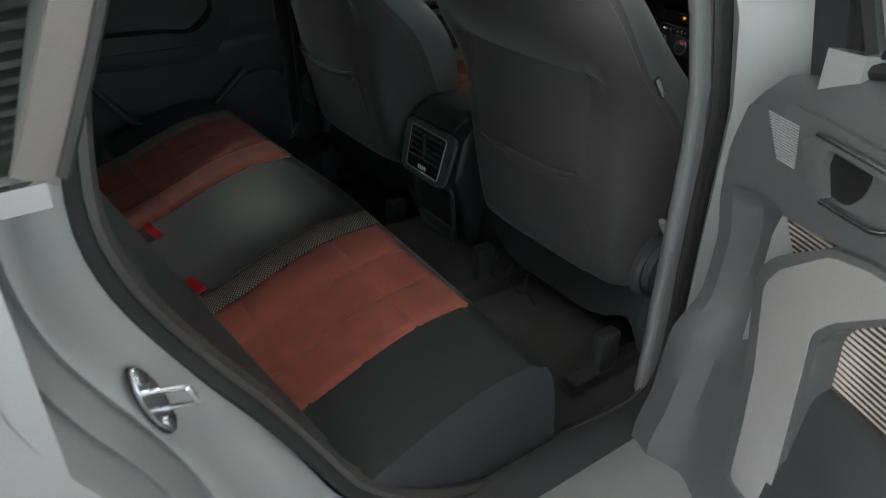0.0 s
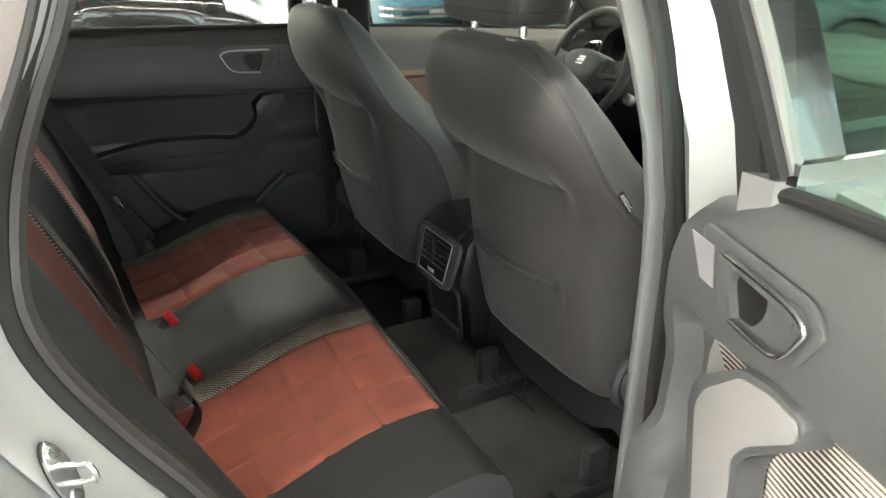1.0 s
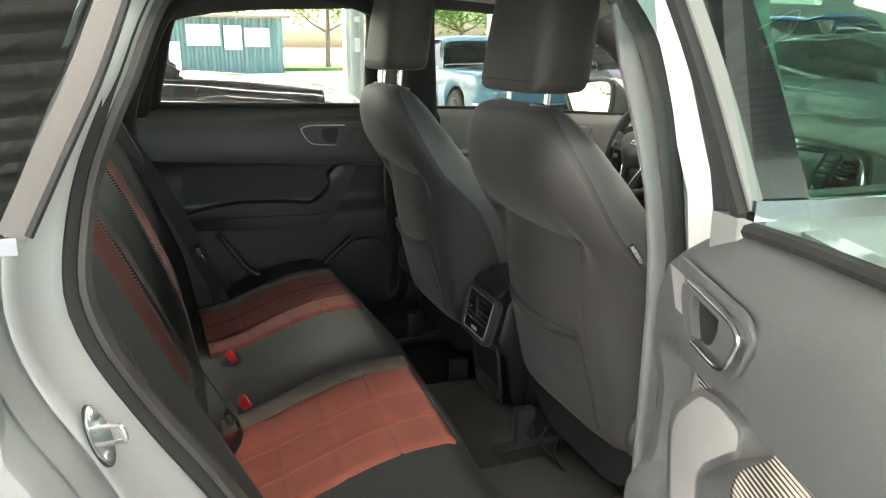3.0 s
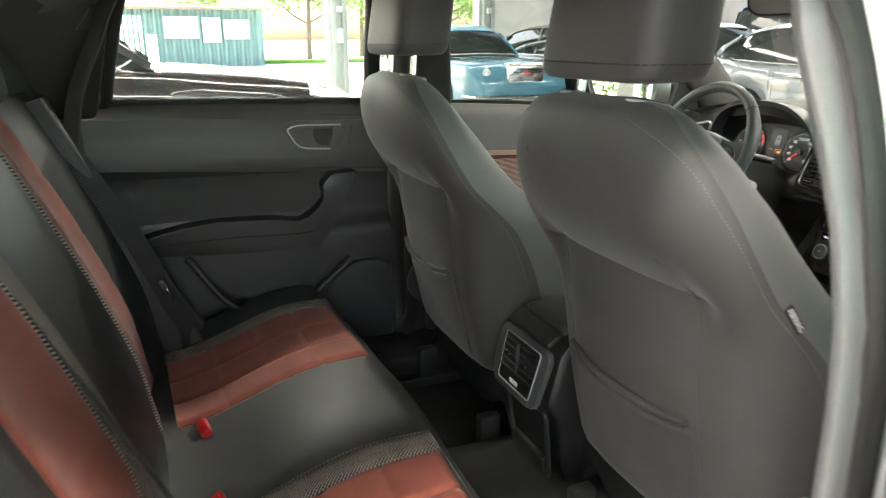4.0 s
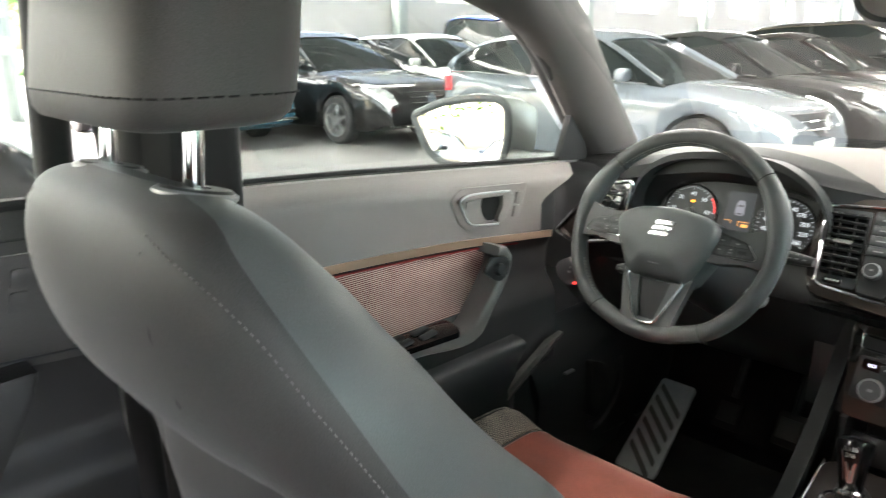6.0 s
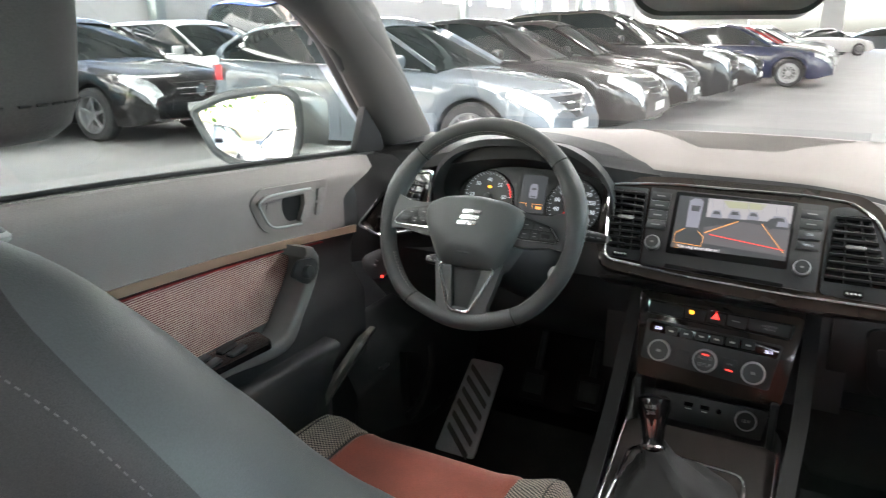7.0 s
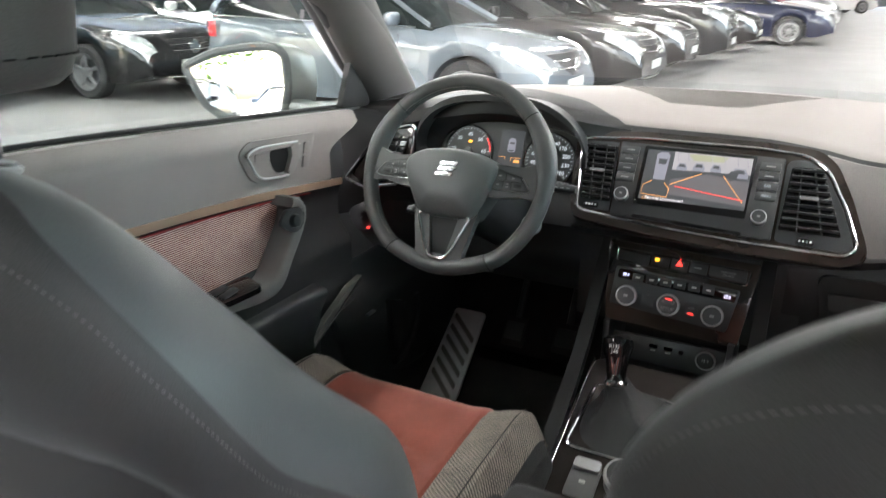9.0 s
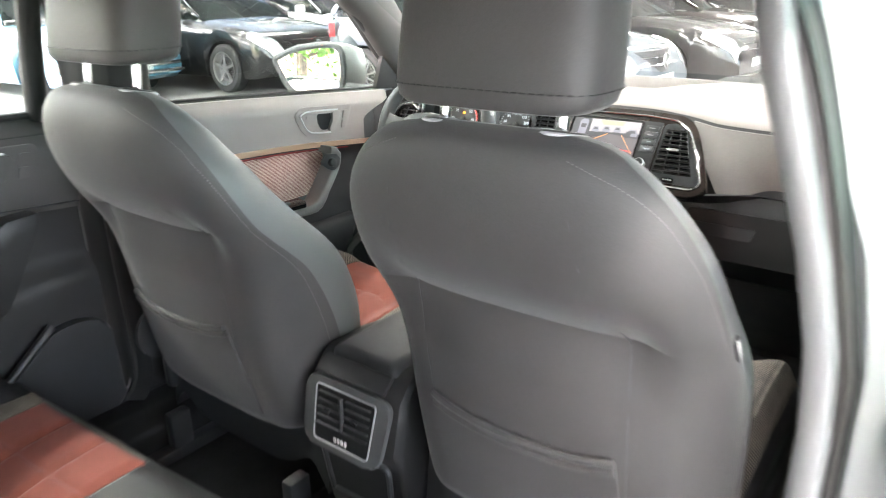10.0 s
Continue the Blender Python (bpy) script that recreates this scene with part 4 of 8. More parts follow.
    def cushion(u, v):
        a = 1.75 * max(0, v - .86) / .14
        y = .17 + .51 * min(v, .86) + .068 * math.sin(a)
        zc = .662 + .038 * v + .014 * math.sin(min(v, .9) * 3.1) - .068 * (1 - math.cos(a))
        bol = .030 * smooth(.56, .82, abs(u)) * (1 - .45 * v)
        drop = .06 * max(0, abs(u) - .86) / .14 * 1
        w = .245 - .012 * v
        return Vector((u * w, y + .015 * (1 - u * u) * smooth(.8, 1, v), zc + bol - drop - .012 * (1 - smooth(.4, .6, abs(u)))))
    grid(cus, cushion, [math.sin(a) for a in spread(-1.57, 1.57, 33)], spread(0, 1, 25), (0, -.02, -.16))
    cushion_ob = part("seat_cushion", cus, M["seat_side"], th, "black leatherette seat cushion")
    for name2, a, b, m, lab in (("cushion_insert", -.57, .60, M["suede"], "rust red suede seat panel"),):
        bm = bmesh.new()
        def insert(u, v, a=a, b=b):
            p = cushion(a + (b - a) * u, .02 + .975 * v)
            w = v + .13 * (2 * u - 1) ** 2
            g = sum(math.exp(-((w - q) / .012) ** 2) for q in (.34, .70)) + .6 * math.exp(-((u - .5) / .02) ** 2) * (1 if w < .70 else 0)
            edge = min(u, 1 - u, (1 - v) * 2) * 40
            return p + Vector((0, 0, .006 * min(1, edge) - .005 * min(1, g) + .006 * smooth(.70, .80, w) * min(1, edge * .2)))
        grid(bm, insert, spread(0, 1, 33), spread(0, 1, 50), (0, 0, -.004))
        part(name2, bm, m, cushion_ob, lab)
    for s in (-1, 1):
        bm = bmesh.new()
        grid(bm, lambda u, v, s=s: cushion(s * (.585 + .365 * u), .02 + .97 * v) + Vector((0, .003 * v, .003)), spread(0, 1, 15), spread(0, 1, 30), (0, 0, -.003))
        side = part("cushion_side", bm, M["mesh"], cushion_ob, "black and beige mesh cloth bolster")
        bm = bmesh.new()
        tube(bm, [cushion(s * (.80 + .02 * v), .02 + .97 * v) + Vector((0, .003 * v, .0035)) for v in spread(0, 1, 24)], .0011, 6)
        part("cushion_seam", bm, M["rubber"], side, "fine seam")
    bm = bmesh.new()
    grid(bm, lambda u, v: Vector((u * .118, seat_front_y(u * .118, .68 + .46 * v) + .004, .68 + .46 * v)), spread(-1, 1, 13), spread(0, 1, 20), (0, -.004, 0))
    part("backrest_insert", bm, M["suede"], back, "rust red suede panel")
    # base, rails, side shield with knob and lever
    bm = bmesh.new()
    box(bm, (0, .40, .53), (.40, .42, .10), .03)
    for s in (-1, 1):
        box(bm, (s * .19, .38, .41), (.035, .70, .03), .006)
        box(bm, (s * .19, .12, .455), (.03, .05, .10), .008)
        box(bm, (s * .19, .60, .455), (.03, .05, .10), .008)
    part("seat_base", bm, M["hard"], th, "black seat frame and rails")
    for k in range(3 if near_side > 0 else 0):
        bm = bmesh.new()
        tube(bm, curve([(-.15 + .05 * k, .13, .50), (-.14 + .048 * k, .10 + .01 * (k % 3), .47), (-.12 + .045 * k, .14, .43)], 8), .003, 6)
        part("wire", bm, M["rubber"], th, "black wire under the seat")
    bm = bmesh.new()
    box(bm, (near_side * .245, .36, .575), (.03, .44, .09), .013, seg=3)
    lathe(bm, [(.062, 0), (.062, .010), (.056, .016), (.048, .014), (.046, .028), (.020, .031)], Matrix.Translation((near_side * .240, .150, .672)) @ turned(0, 90 * near_side, 0), 28)
    part("side_shield", bm, M["hard"], th, "black plastic side shield with knob")
    bm = bmesh.new()
    tube(bm, curve([(near_side * .262, .20, .70), (near_side * .266, .155, .73), (near_side * .262, .12, .775)], 8), [.011, .012, .012, .013, .013, .012, .011, .008], 10, flat=.6)
    part("lever", bm, M["satin_grey"], th, "pale release lever")
    # airbag tag
    bm = bmesh.new()
    z = 1.0
    c = Vector((near_side * (lerp(SZ, SW, z) + .001), lerp(*FOLD, z) + .004, z))
    box(bm, c, (.003, .012, .040), .001, m=turned(38, 0, 0))
    tag = part("airbag_tag", bm, M["rubber"], th, "small black airbag label")
    f = bpy.data.curves.new("tag_text", "FONT")
    f.body, f.size, f.extrude, f.align_x, f.align_y = "AIRBAG", .0105, .0002, "CENTER", "CENTER"
    f.materials.append(M["white"])
    to = new("tag_text", f)
    to.parent = tag
    to.matrix_local = Matrix.Translation(c + Vector((near_side * .0018, 0, 0))) @ turned(38, 0, 0) @ turned(90, 0, 90 if near_side > 0 else -90) @ turned(0, 0, -90)
    return th


front_seat("passenger_seat", (.341, -.222, 0), "black front seat with map pocket and headrest", 1)
front_seat("driver_seat", (-.343, -.266, 0), "black front seat with rust red suede cushion", -1, .018)

# ---- rear bench ----
bench = thing("rear_bench", "black rear bench with rust red suede panels", "car seat")


def bench_z(x, y):
    k = (y + .80) / .44
    z = .592 + .085 * smooth(0, .75, k) - .004 * k
    z -= .012 * math.exp(-((abs(x) - .33) / .14) ** 2) * smooth(1.0, .6, k)
    return z


def bench_profile(x):
    f = -.352 - .018 * smooth(.30, .60, abs(x)) + .010 * math.exp(-(x / .15) ** 2)
    pts = [Vector((x, f + .012, .44)), Vector((x, f + .004, .52)), Vector((x, f - .002, .585)), Vector((x, f - .010, .625))]
    pts += [Vector((x, f - .024 - .012 * i, bench_z(x, f - .075) - .020 + .0068 * i)) for i in range(4)]
    pts += [Vector((x, y, bench_z(x, y))) for y in spread(f - .075, -.83, 18)]
    return pts + [Vector((x, -.86, .57)), Vector((x, -.86, .44))]


bm = bmesh.new()
loft(bm, [bench_profile(x) for x in [-.665, -.655] + spread(-.64, .64, 40) + [.655, .665]], close=True)
cush = part("cushion", bm, M["seat_side"], bench, "black leatherette bench cushion")
for s in (1, -1):
    bm = bmesh.new()

    def panel(u, v, s=s):
        x, y = s * (.190 + .305 * u), -.775 + .376 * v - .012 * u
        quilt = sum(math.exp(-((u - q) / .018) ** 2) for q in (.34, .67)) + sum(math.exp(-((v - q) / .013) ** 2) for q in (.25, .5, .75))
        edge = min(u * .262, (1 - u) * .262, (1 - v) * .37) / .010
        return Vector((x, y, bench_z(x, y) + .0065 * smooth(0, 1, edge) - .0052 * min(1, quilt) + .0015))
    grid(bm, panel, spread(0, 1, 46), spread(0, 1, 56), (0, 0, -.006))
    part("cushion_insert", bm, M["suede"], cush, "quilted rust red suede panel")
    bm = bmesh.new()

    def band(u, v, s=s):
        x, y = (.134 + .055 * u if s > 0 else -.496 - .052 * u), -.775 + .380 * v - (0 if s > 0 else .014)
        return Vector((x, y, bench_z(x, y) + .004 * smooth(0, .15, min(u, 1 - u)) + .001))
    grid(bm, band, spread(0, 1, 7), spread(0, 1, 40), (0, 0, -.005))
    part("cushion_band", bm, M["mesh"], cush, "black and beige mesh cloth band")
    bm = bmesh.new()
    outline = [(.130 if s > 0 else -.186, y) for y in spread(-.77, -.394, 30)] + [(s * x, -.392 - .012 * (x - .15) / .31) for x in spread(.134 if s > 0 else .190, .500, 25)]
    dashes(bm, [Vector((x, y, bench_z(x, y) + .0010)) for x, y in outline], .0036, .0028, .0005)
    tagged(part("stitching", bm, M["bench_thread"], cush), "light stitched seam", kind="stuff")


def back_pt(x, v, off=0.0):
    """The face of the rear backrest; v from its foot to its top."""
    y, z = -.775 - .235 * v, .59 + .60 * v
    hollow = .028 * math.exp(-((abs(x) - .33) / .13) ** 2)
    y += -.020 * (1 - smooth(.0, .3, v)) - hollow + .022 * smooth(.52, .60, abs(x)) + .02 * math.sin(v * 3)
    n = Vector((0, .93, .36))
    return Vector((x, y, z)) + n * off


bm = bmesh.new()
grid(bm, lambda u, v: back_pt(u, v), spread(-.64, .64, 50), spread(0, 1, 30), (0, -.12, -.03))
rb = part("backrest", bm, M["seat_side"], bench, "black leatherette rear backrest")
for s in (1, -1):
    bm = bmesh.new()
    grid(bm, lambda u, v, s=s: back_pt(s * (.205 + .20 * u), .02 + .93 * v, .003 + .004 * smooth(0, .06, min(u, 1 - u, 1 - v)) - .003 * sum(math.exp(-((v - q) / .012) ** 2) for q in (.2, .4, .6, .8))),
         spread(0, 1, 24), spread(0, 1, 50), (0, -.006, 0))
    part("backrest_insert", bm, M["suede"], rb, "quilted rust red suede panel")
    for x0 in (.160,):
        bm = bmesh.new()
        grid(bm, lambda u, v, s=s, x0=x0: back_pt(s * (x0 + .04 * u), .02 + .93 * v, .004), spread(0, 1, 6), spread(0, 1, 40), (0, -.005, 0))
        part("backrest_band", bm, M["mesh_side"], rb, "black and beige mesh cloth band")
    head = bmesh.new()
    rings = []
    for z, k in ((1.19, .85), (1.20, .97), (1.225, 1), (1.27, .98), (1.31, .93), (1.335, .82), (1.345, .6)):
        rings.append([Vector((s * .33 + .125 * k * math.copysign(abs(math.cos(a)) ** .5, math.cos(a)), -1.035 + .05 * k * math.copysign(abs(math.sin(a)) ** .7, math.sin(a)) - .15 * (z - 1.19), z)) for a in spread(.05, 6.28, 30)])
    loft(head, rings)
    part("headrest", head, M["seat_side"], bench, "black rear headrest")
# side bolsters beside the bench
for s in (1, -1):
    bm = bmesh.new()
    loft(bm, [rounded([(s * .556, -.671 - .285 * v, .56 + .62 * v), (s * .652, -.74 - .22 * v, .56 + .62 * v), (s * .655, -1.05 - .16 * v, .52 + .60 * v), (s * .56, -1.0 - .16 * v, .52 + .60 * v)], .022, 5) for v in spread(0, 1, 12)])
    part("side_bolster", bm, M["seat_side"], bench, "black side bolster")

# ---- belts ----
def belt(name, path, across, label, tongue):
    th = thing(name, label, "seat belt", "rear belts")
    bm = bmesh.new()
    ribbon(bm, curve(path, 40), .047, .0016, across)
    part("webbing", bm, M["belt"], th, "black belt webbing")
    c, d = Vector(tongue[0]), Vector(tongue[1]).normalized()
    bm = bmesh.new()
    m = d.to_track_quat("Z", "Y").to_matrix().to_4x4()
    box(bm, c, (.056, .014, .026), .005, m=m)
    part("tongue_grip", bm, M["hard"], th)
    bm = bmesh.new()
    box(bm, c - d * .03, (.024, .0035, .036), .001, m=m)
    part("tongue", bm, M["chrome"], th, "steel belt tongue")
    return th


belt("seat_belt", [(-.60, -1.06, 1.30), (-.575, -.96, 1.13), (-.548, -.85, .93), (-.542, -.806, .835), (-.540, -.778, .765), (-.542, -.755, .705), (-.548, -.735, .66), (-.56, -.73, .60)],
     (-.485, .72, .495), "black rear belt hanging beside the backrest", ((-.534, -.774, .772), (0, -.42, 1)))
belt("seat_belt", [(.16, -1.02, 1.22), (.165, -.955, 1.06), (.20, -.86, .86), (.245, -.775, .70), (.262, -.745, .635), (.27, -.77, .59)],
     (1, .1, .2), "black middle belt lying on the rear backrest", ((.25, -.76, .665), (-.1, -.5, 1)))
belt("seat_belt", [(.60, -1.09, 1.30), (.64, -1.0, 1.10), (.635, -.86, .86), (.60, -.775, .70), (.585, -.765, .63)],
     (1, -.5, .1), "black rear belt hanging beside the backrest", ((.580, -.765, .68), (.02, -.12, 1)))
for x, y, z in ((-.140, -.742, .602), (.098, -.735, .598)):
    th = thing("belt_buckle", "black belt buckle with red button", "belt buckle", "belt buckles")
    bm = bmesh.new()
    m = turned(-55, 0, 8)
    box(bm, (x, y - .01, z - .018), (.048, .022, .055), .006, m=m)
    part("housing", bm, M["hard"], th)
    bm = bmesh.new()
    box(bm, (x, y + .012, z + .006), (.048, .016, .018), .003, m=m)
    part("button", bm, M["red_button"], th, "red release button")

# ---- rear of the centre console ----
rc = thing("rear_console", "black console end with rear air vents", "car console")
bm = bmesh.new()
prof = [(-.088, .778), (-.105, .768), (-.128, .742), (-.150, .655), (-.143, .632), (-.118, .60), (-.105, .50), (-.085, .44), (-.02, .43), (.10, .43), (.14, .60), (.14, .755), (.0, .778)]
rings = []
for x, k in ((-.092, .93), (-.086, .98), (-.07, 1), (.07, 1), (.086, .98), (.092, .93)):
    rings.append([Vector((x * (1.12 if z > .62 else .92), .05 + (y - .05) * k, .62 + (z - .62) * (k * .6 + .4))) for y, z in prof])
loft(bm, rings)
part("body", bm, M["soft"], rc, "grained black plastic console end")
VM = Matrix.Translation((0, -.146, .693)) @ turned(-14, 0, 0)


def vent_pt(x, z, out=0.0):
    return VM @ Vector((x, -out, z))


bm = bmesh.new()
plate(bm, rounded([vent_pt(-.088, -.066), vent_pt(.082, -.066), vent_pt(.096, .056), vent_pt(-.096, .056)], .028), VM.to_3x3() @ Vector((0, -1, 0)), .010, .004)
fr = part("vent_frame", bm, M["vent_grey"], rc, "satin dark grey vent surround")
bm = bmesh.new()
plate(bm, rounded([vent_pt(-.060, -.050, .009), vent_pt(.060, -.050, .009), vent_pt(.066, .042, .009), vent_pt(-.066, .042, .009)], .008), VM.to_3x3() @ Vector((0, -1, 0)), .003)
part("vent_panel", bm, M["armrest"], fr, "black vent panel")
bm = bmesh.new()
tube(bm, rounded([vent_pt(-.061, -.052, .012), vent_pt(.061, -.052, .012), vent_pt(.067, .043, .012), vent_pt(-.067, .043, .012)], .008), .0016, 6, closed=True)
part("vent_rim", bm, M["satin_grey"], fr, "thin chrome rim")
for s in (-1, 1):
    for k in range(5):
        bm = bmesh.new()
        box(bm, vent_pt(s * .031, -.022 + k * .0135, .015), (.054, .008, .0022), .0006, m=turned(-18))
        part("vent_slat", bm, M["hard"], fr)
    bm = bmesh.new()
    box(bm, vent_pt(s * .031, .005, .020), (.016, .006, .006), .001)
    part("vent_tab", bm, M["satin_chrome"], fr, "small bright vent tab")
bm = bmesh.new()
box(bm, vent_pt(0, .0, .015), (.005, .007, .075), .001)
part("vent_divider", bm, M["hard"], fr)
for k in range(4):
    bm = bmesh.new()
    box(bm, vent_pt(-.012 + k * .008, -.041, .013), (.0045, .002, .009))
    part("vent_mark", bm, M["white"], fr, "small white mark")
bm = bmesh.new()
box(bm, (0, -.124, .764), (.150, .036, .012), .005, m=turned(38))
part("top_cap", bm, M["soft"], rc, "soft black console cap")
RP = lambda x, z, d=0.0: Vector((x, -.121 - .12 * (z - .50) - d, z))
bm = bmesh.new()
plate(bm, rounded([RP(x, z) for x, z in ((-.060, .485), (.066, .485), (.074, .615), (-.070, .615))], .014, 4), (0, -1, 0), .004)
rec = part("storage_recess", bm, M["rubber"], rc, "dark storage recess")
bm = bmesh.new()
tube(bm, rounded([RP(x, z, .005) for x, z in ((-.064, .478), (.070, .478), (.080, .622), (-.076, .622))], .016, 5), .0052, 8, closed=True)
part("recess_rim", bm, M["hard"], rec, "black rounded rim")
bm = bmesh.new()
plate(bm, rounded([RP(x, z, .004) for x, z in ((-.060, .485), (.066, .485), (.068, .520), (-.062, .520))], .010), (0, -1, 0), .010, .003)
part("recess_lip", bm, M["hard"], rec, "black tray lip")
bm = bmesh.new()
box(bm, (0, .015, .768), (.150, .25, .048), .02, seg=3)
part("armrest", bm, M["seat_side"], rc, "black leatherette centre armrest")
# mats
for x, y in ((.41, -.17), (-.41, -.17)):
    bm = bmesh.new()
    grid(bm, lambda u, v, x=x, y=y: (x + u * .24 * (1 - .1 * abs(v)), y + v * .2, .388 + .004 * math.cos(u * 5) * math.cos(v * 4)), spread(-1, 1, 15), spread(-1, 1, 11), (0, 0, -.008))
    mat = alone("floor_mat", bm, M["mat"], "black textile floor mat in the rear footwell", "floor mat", "rear mats")
    bm = bmesh.new()
    tube(bm, rounded([(x - .216, y - .2, .3925), (x + .216, y - .2, .3925), (x + .24, y, .3925), (x + .216, y + .2, .3925), (x - .216, y + .2, .3925), (x - .24, y, .3925)], .03), .005, 8, closed=True)
    part("mat_edge", bm, M["rubber"], mat, "black bound edge")
# ---- left doors ----
def side_x(y):
    """The plan line of the left door trims."""
    return -.702 - .006 * smooth(-.2, .4, y)


def sill_z(y):
    return lerp([-.90, -.25, .10, .40, .85], [1.150, 1.133, 1.120, 1.102, 1.072], y)


def trim_x(y, z):
    """Depth of a left door trim: a ledge at the waist, a crease, an inset middle, a lower pocket."""
    x = side_x(y)
    zs = sill_z(y)
    x -= .045 * smooth(zs - .035, zs, z)
    x += .012 * smooth(zs - .20, zs - .13, z) * smooth(zs - .03, zs - .09, z)
    x -= .006 * smooth(zs - .150, zs - .165, z)
    x += .030 * smooth(.86, .80, z) + .020 * smooth(.62, .55, z)
    return x


def trim_sheet(y0, y1, z0, ztop, off=0.0, nu=40, nv=44, cut=None):
    bm = bmesh.new()
    def f(u, v):
        y = y0 + (y1 - y0) * u
        a, b = z0(y) if callable(z0) else z0, ztop(y) if callable(ztop) else ztop
        z = a + (b - a) * v
        if cut:
            y = cut(y, z)
        return Vector((trim_x(y, z) + off, y, z))
    grid(bm, f, spread(0, 1, nu), spread(0, 1, nv), (-.02, 0, 0))
    return bm


def door_handle(parent, p, along, up, out, tone="soft", hinge=1, ribbed=False, loop_tone="satin_chrome", loop_r=.0027):
    """An inner handle, about .15 long: moulded surround, bright loop, cup with a dark plate for the hollow's shade,
    lever; hinge: the end with the buttons.
    """
    p, a, u, o = Vector(p), Vector(along).normalized(), Vector(up).normalized(), Vector(out).normalized()
    P = lambda x, z, d=0: p + a * x + u * z + o * d
    far, near = (-1, 1) if hinge > 0 else (1, -1)
    h = near
    loop = [(far * .078, .015), (h * -.060, .026), (h * .062, .028), (h * .074, .018), (h * .050, -.026), (h * .030, -.032), (h * -.036, -.030), (h * -.056, -.018)]
    bz = bmesh.new()
    plate(bz, rounded([P(x, z) for x, z in ((far * .092, .017), (h * -.066, .037), (h * .112, .040), (h * .120, .032), (h * .098, -.034), (h * .086, -.042), (h * -.042, -.041), (h * -.066, -.026))], .014, 5), o, .005, .002)
    bez = part("handle_bezel", bz, M[tone], parent, "moulded handle surround")
    bm = bmesh.new()
    plate(bm, rounded([P(x * .95, z * .93, .0045) for x, z in loop], .014, 5), o, .0018)
    part("handle_cup", bm, M[tone], bez, "shallow handle cup")
    # no real depth here: a flat black plate paints the shaded hollow
    bm = bmesh.new()
    plate(bm, rounded([P(x, z, .0058) for x, z in ((h * -.014, .018), (h * .040, .021), (h * .044, .012), (h * .030, -.024), (h * .002, -.025), (h * -.012, -.006))], .010, 5), o, .0012)
    part("hollow_shade", bm, M["armrest"], bez, "dark plate painting the shade behind the lever")
    bm = bmesh.new()
    loft(bm, [[P(h * x, z, .0055), P(h * x, z, d), P(h * x, b, d * .6), P(h * x, b, .0055)] for x, z, b, d in ((-.052, .014, -.014, .0085), (-.030, .015, -.022, .0080), (-.008, .014, -.022, .0066))])
    part("cup_slope", bm, M[tone], bez)
    bm = bmesh.new()
    plate(bm, rounded([P(x, z, .005) for x, z in ((h * .034, .026), (h * .062, .027), (h * .073, .017), (h * .051, -.024), (h * .034, -.029), (h * .024, -.026), (h * .038, .004))], .006, 4), o, .011, .004, seg=3)
    plate(bm, rounded([P(x, z, .005) for x, z in ((far * .074, .010), (far * .074, .016), (h * -.058, .026), (h * .050, .028), (h * .050, .020), (h * -.056, .018))], .003, 3), o, .010, .003, seg=2)
    part("handle_lever", bm, M[tone], bez, "grained door lever")
    bm = bmesh.new()
    tube(bm, curve([P(x, z, .0135) for x, z in ((h * .056, .0285), (h * .010, .0280), (h * -.040, .0265), (h * -.062, .0235), (far * .077, .0150), (far * .073, .0060), (h * -.058, -.0170), (h * -.046, -.0260), (h * -.030, -.0300), (h * .030, -.0315))], 60), loop_r, 10)
    part("handle_loop", bm, M[loop_tone], bez, "bright handle edge")
    if ribbed:
        for k in range(16):
            bm = bmesh.new()
            z = .022 - k * .0028
            x0, x1 = .090 - .0006 * k, .138 - .0019 * k
            tube(bm, [P(h * x0, z, .0058), P(h * x1, z, .0058)], .0008, 5)
            part("rib", bm, M["satin_grey"], bez)
    else:
        for z in (.014, -.012):
            bm = bmesh.new()
            plate(bm, rounded([P(x + h * .16 * z, z + q, .0048) for x, q in ((h * .083, .011), (h * .101, .011), (h * .097, -.011), (h * .079, -.011))], .003), o, .004, .001)
            part("lock_button", bm, M[tone], bez, "lock button plate")


def bar(bm, path, place, d0, d1, r=.011):
    """A moulded bar: (a, b, half width) along a panel, place(a, b, depth) puts it in the car."""
    a = curve([(p[0], p[1], p[2]) for p in path], 30)
    rings = []
    for i, p in enumerate(a):
        q, w = a[max(0, i - 1)], a[min(29, i + 1)]
        t = Vector((w.x - q.x, w.y - q.y)).normalized()
        n = Vector((-t.y, t.x)) * p.z
        rings.append(rounded([place(p.x - n.x, p.y - n.y, d0), place(p.x - n.x, p.y - n.y, d1), place(p.x + n.x, p.y + n.y, d1), place(p.x + n.x, p.y + n.y, d0)], r, 3))
    loft(bm, rings)
    return bm


# rear left door
rd = thing("rear_car_door", "closed black rear door trim with armrest", "car door", "left doors")
def rear_edge(y, z):
    """The rear edge follows the wheel arch."""
    k = smooth(1.05, .55, z)
    lim = -.945 + .47 * k * k
    return max(y, lim)
part("door_trim", trim_sheet(-.95, -.188, .50, sill_z, cut=rear_edge), M["soft"], rd, "grained black door trim")
bm = bmesh.new()
grid(bm, lambda u, v: Vector((-.725 - .02 * v, -.99 + .56 * u, .44 + .60 * v)), spread(0, 1, 8), spread(0, 1, 8), (-.012, 0, 0))
part("arch_lining", bm, M["soft"], rd, "black lining beside the wheel arch")
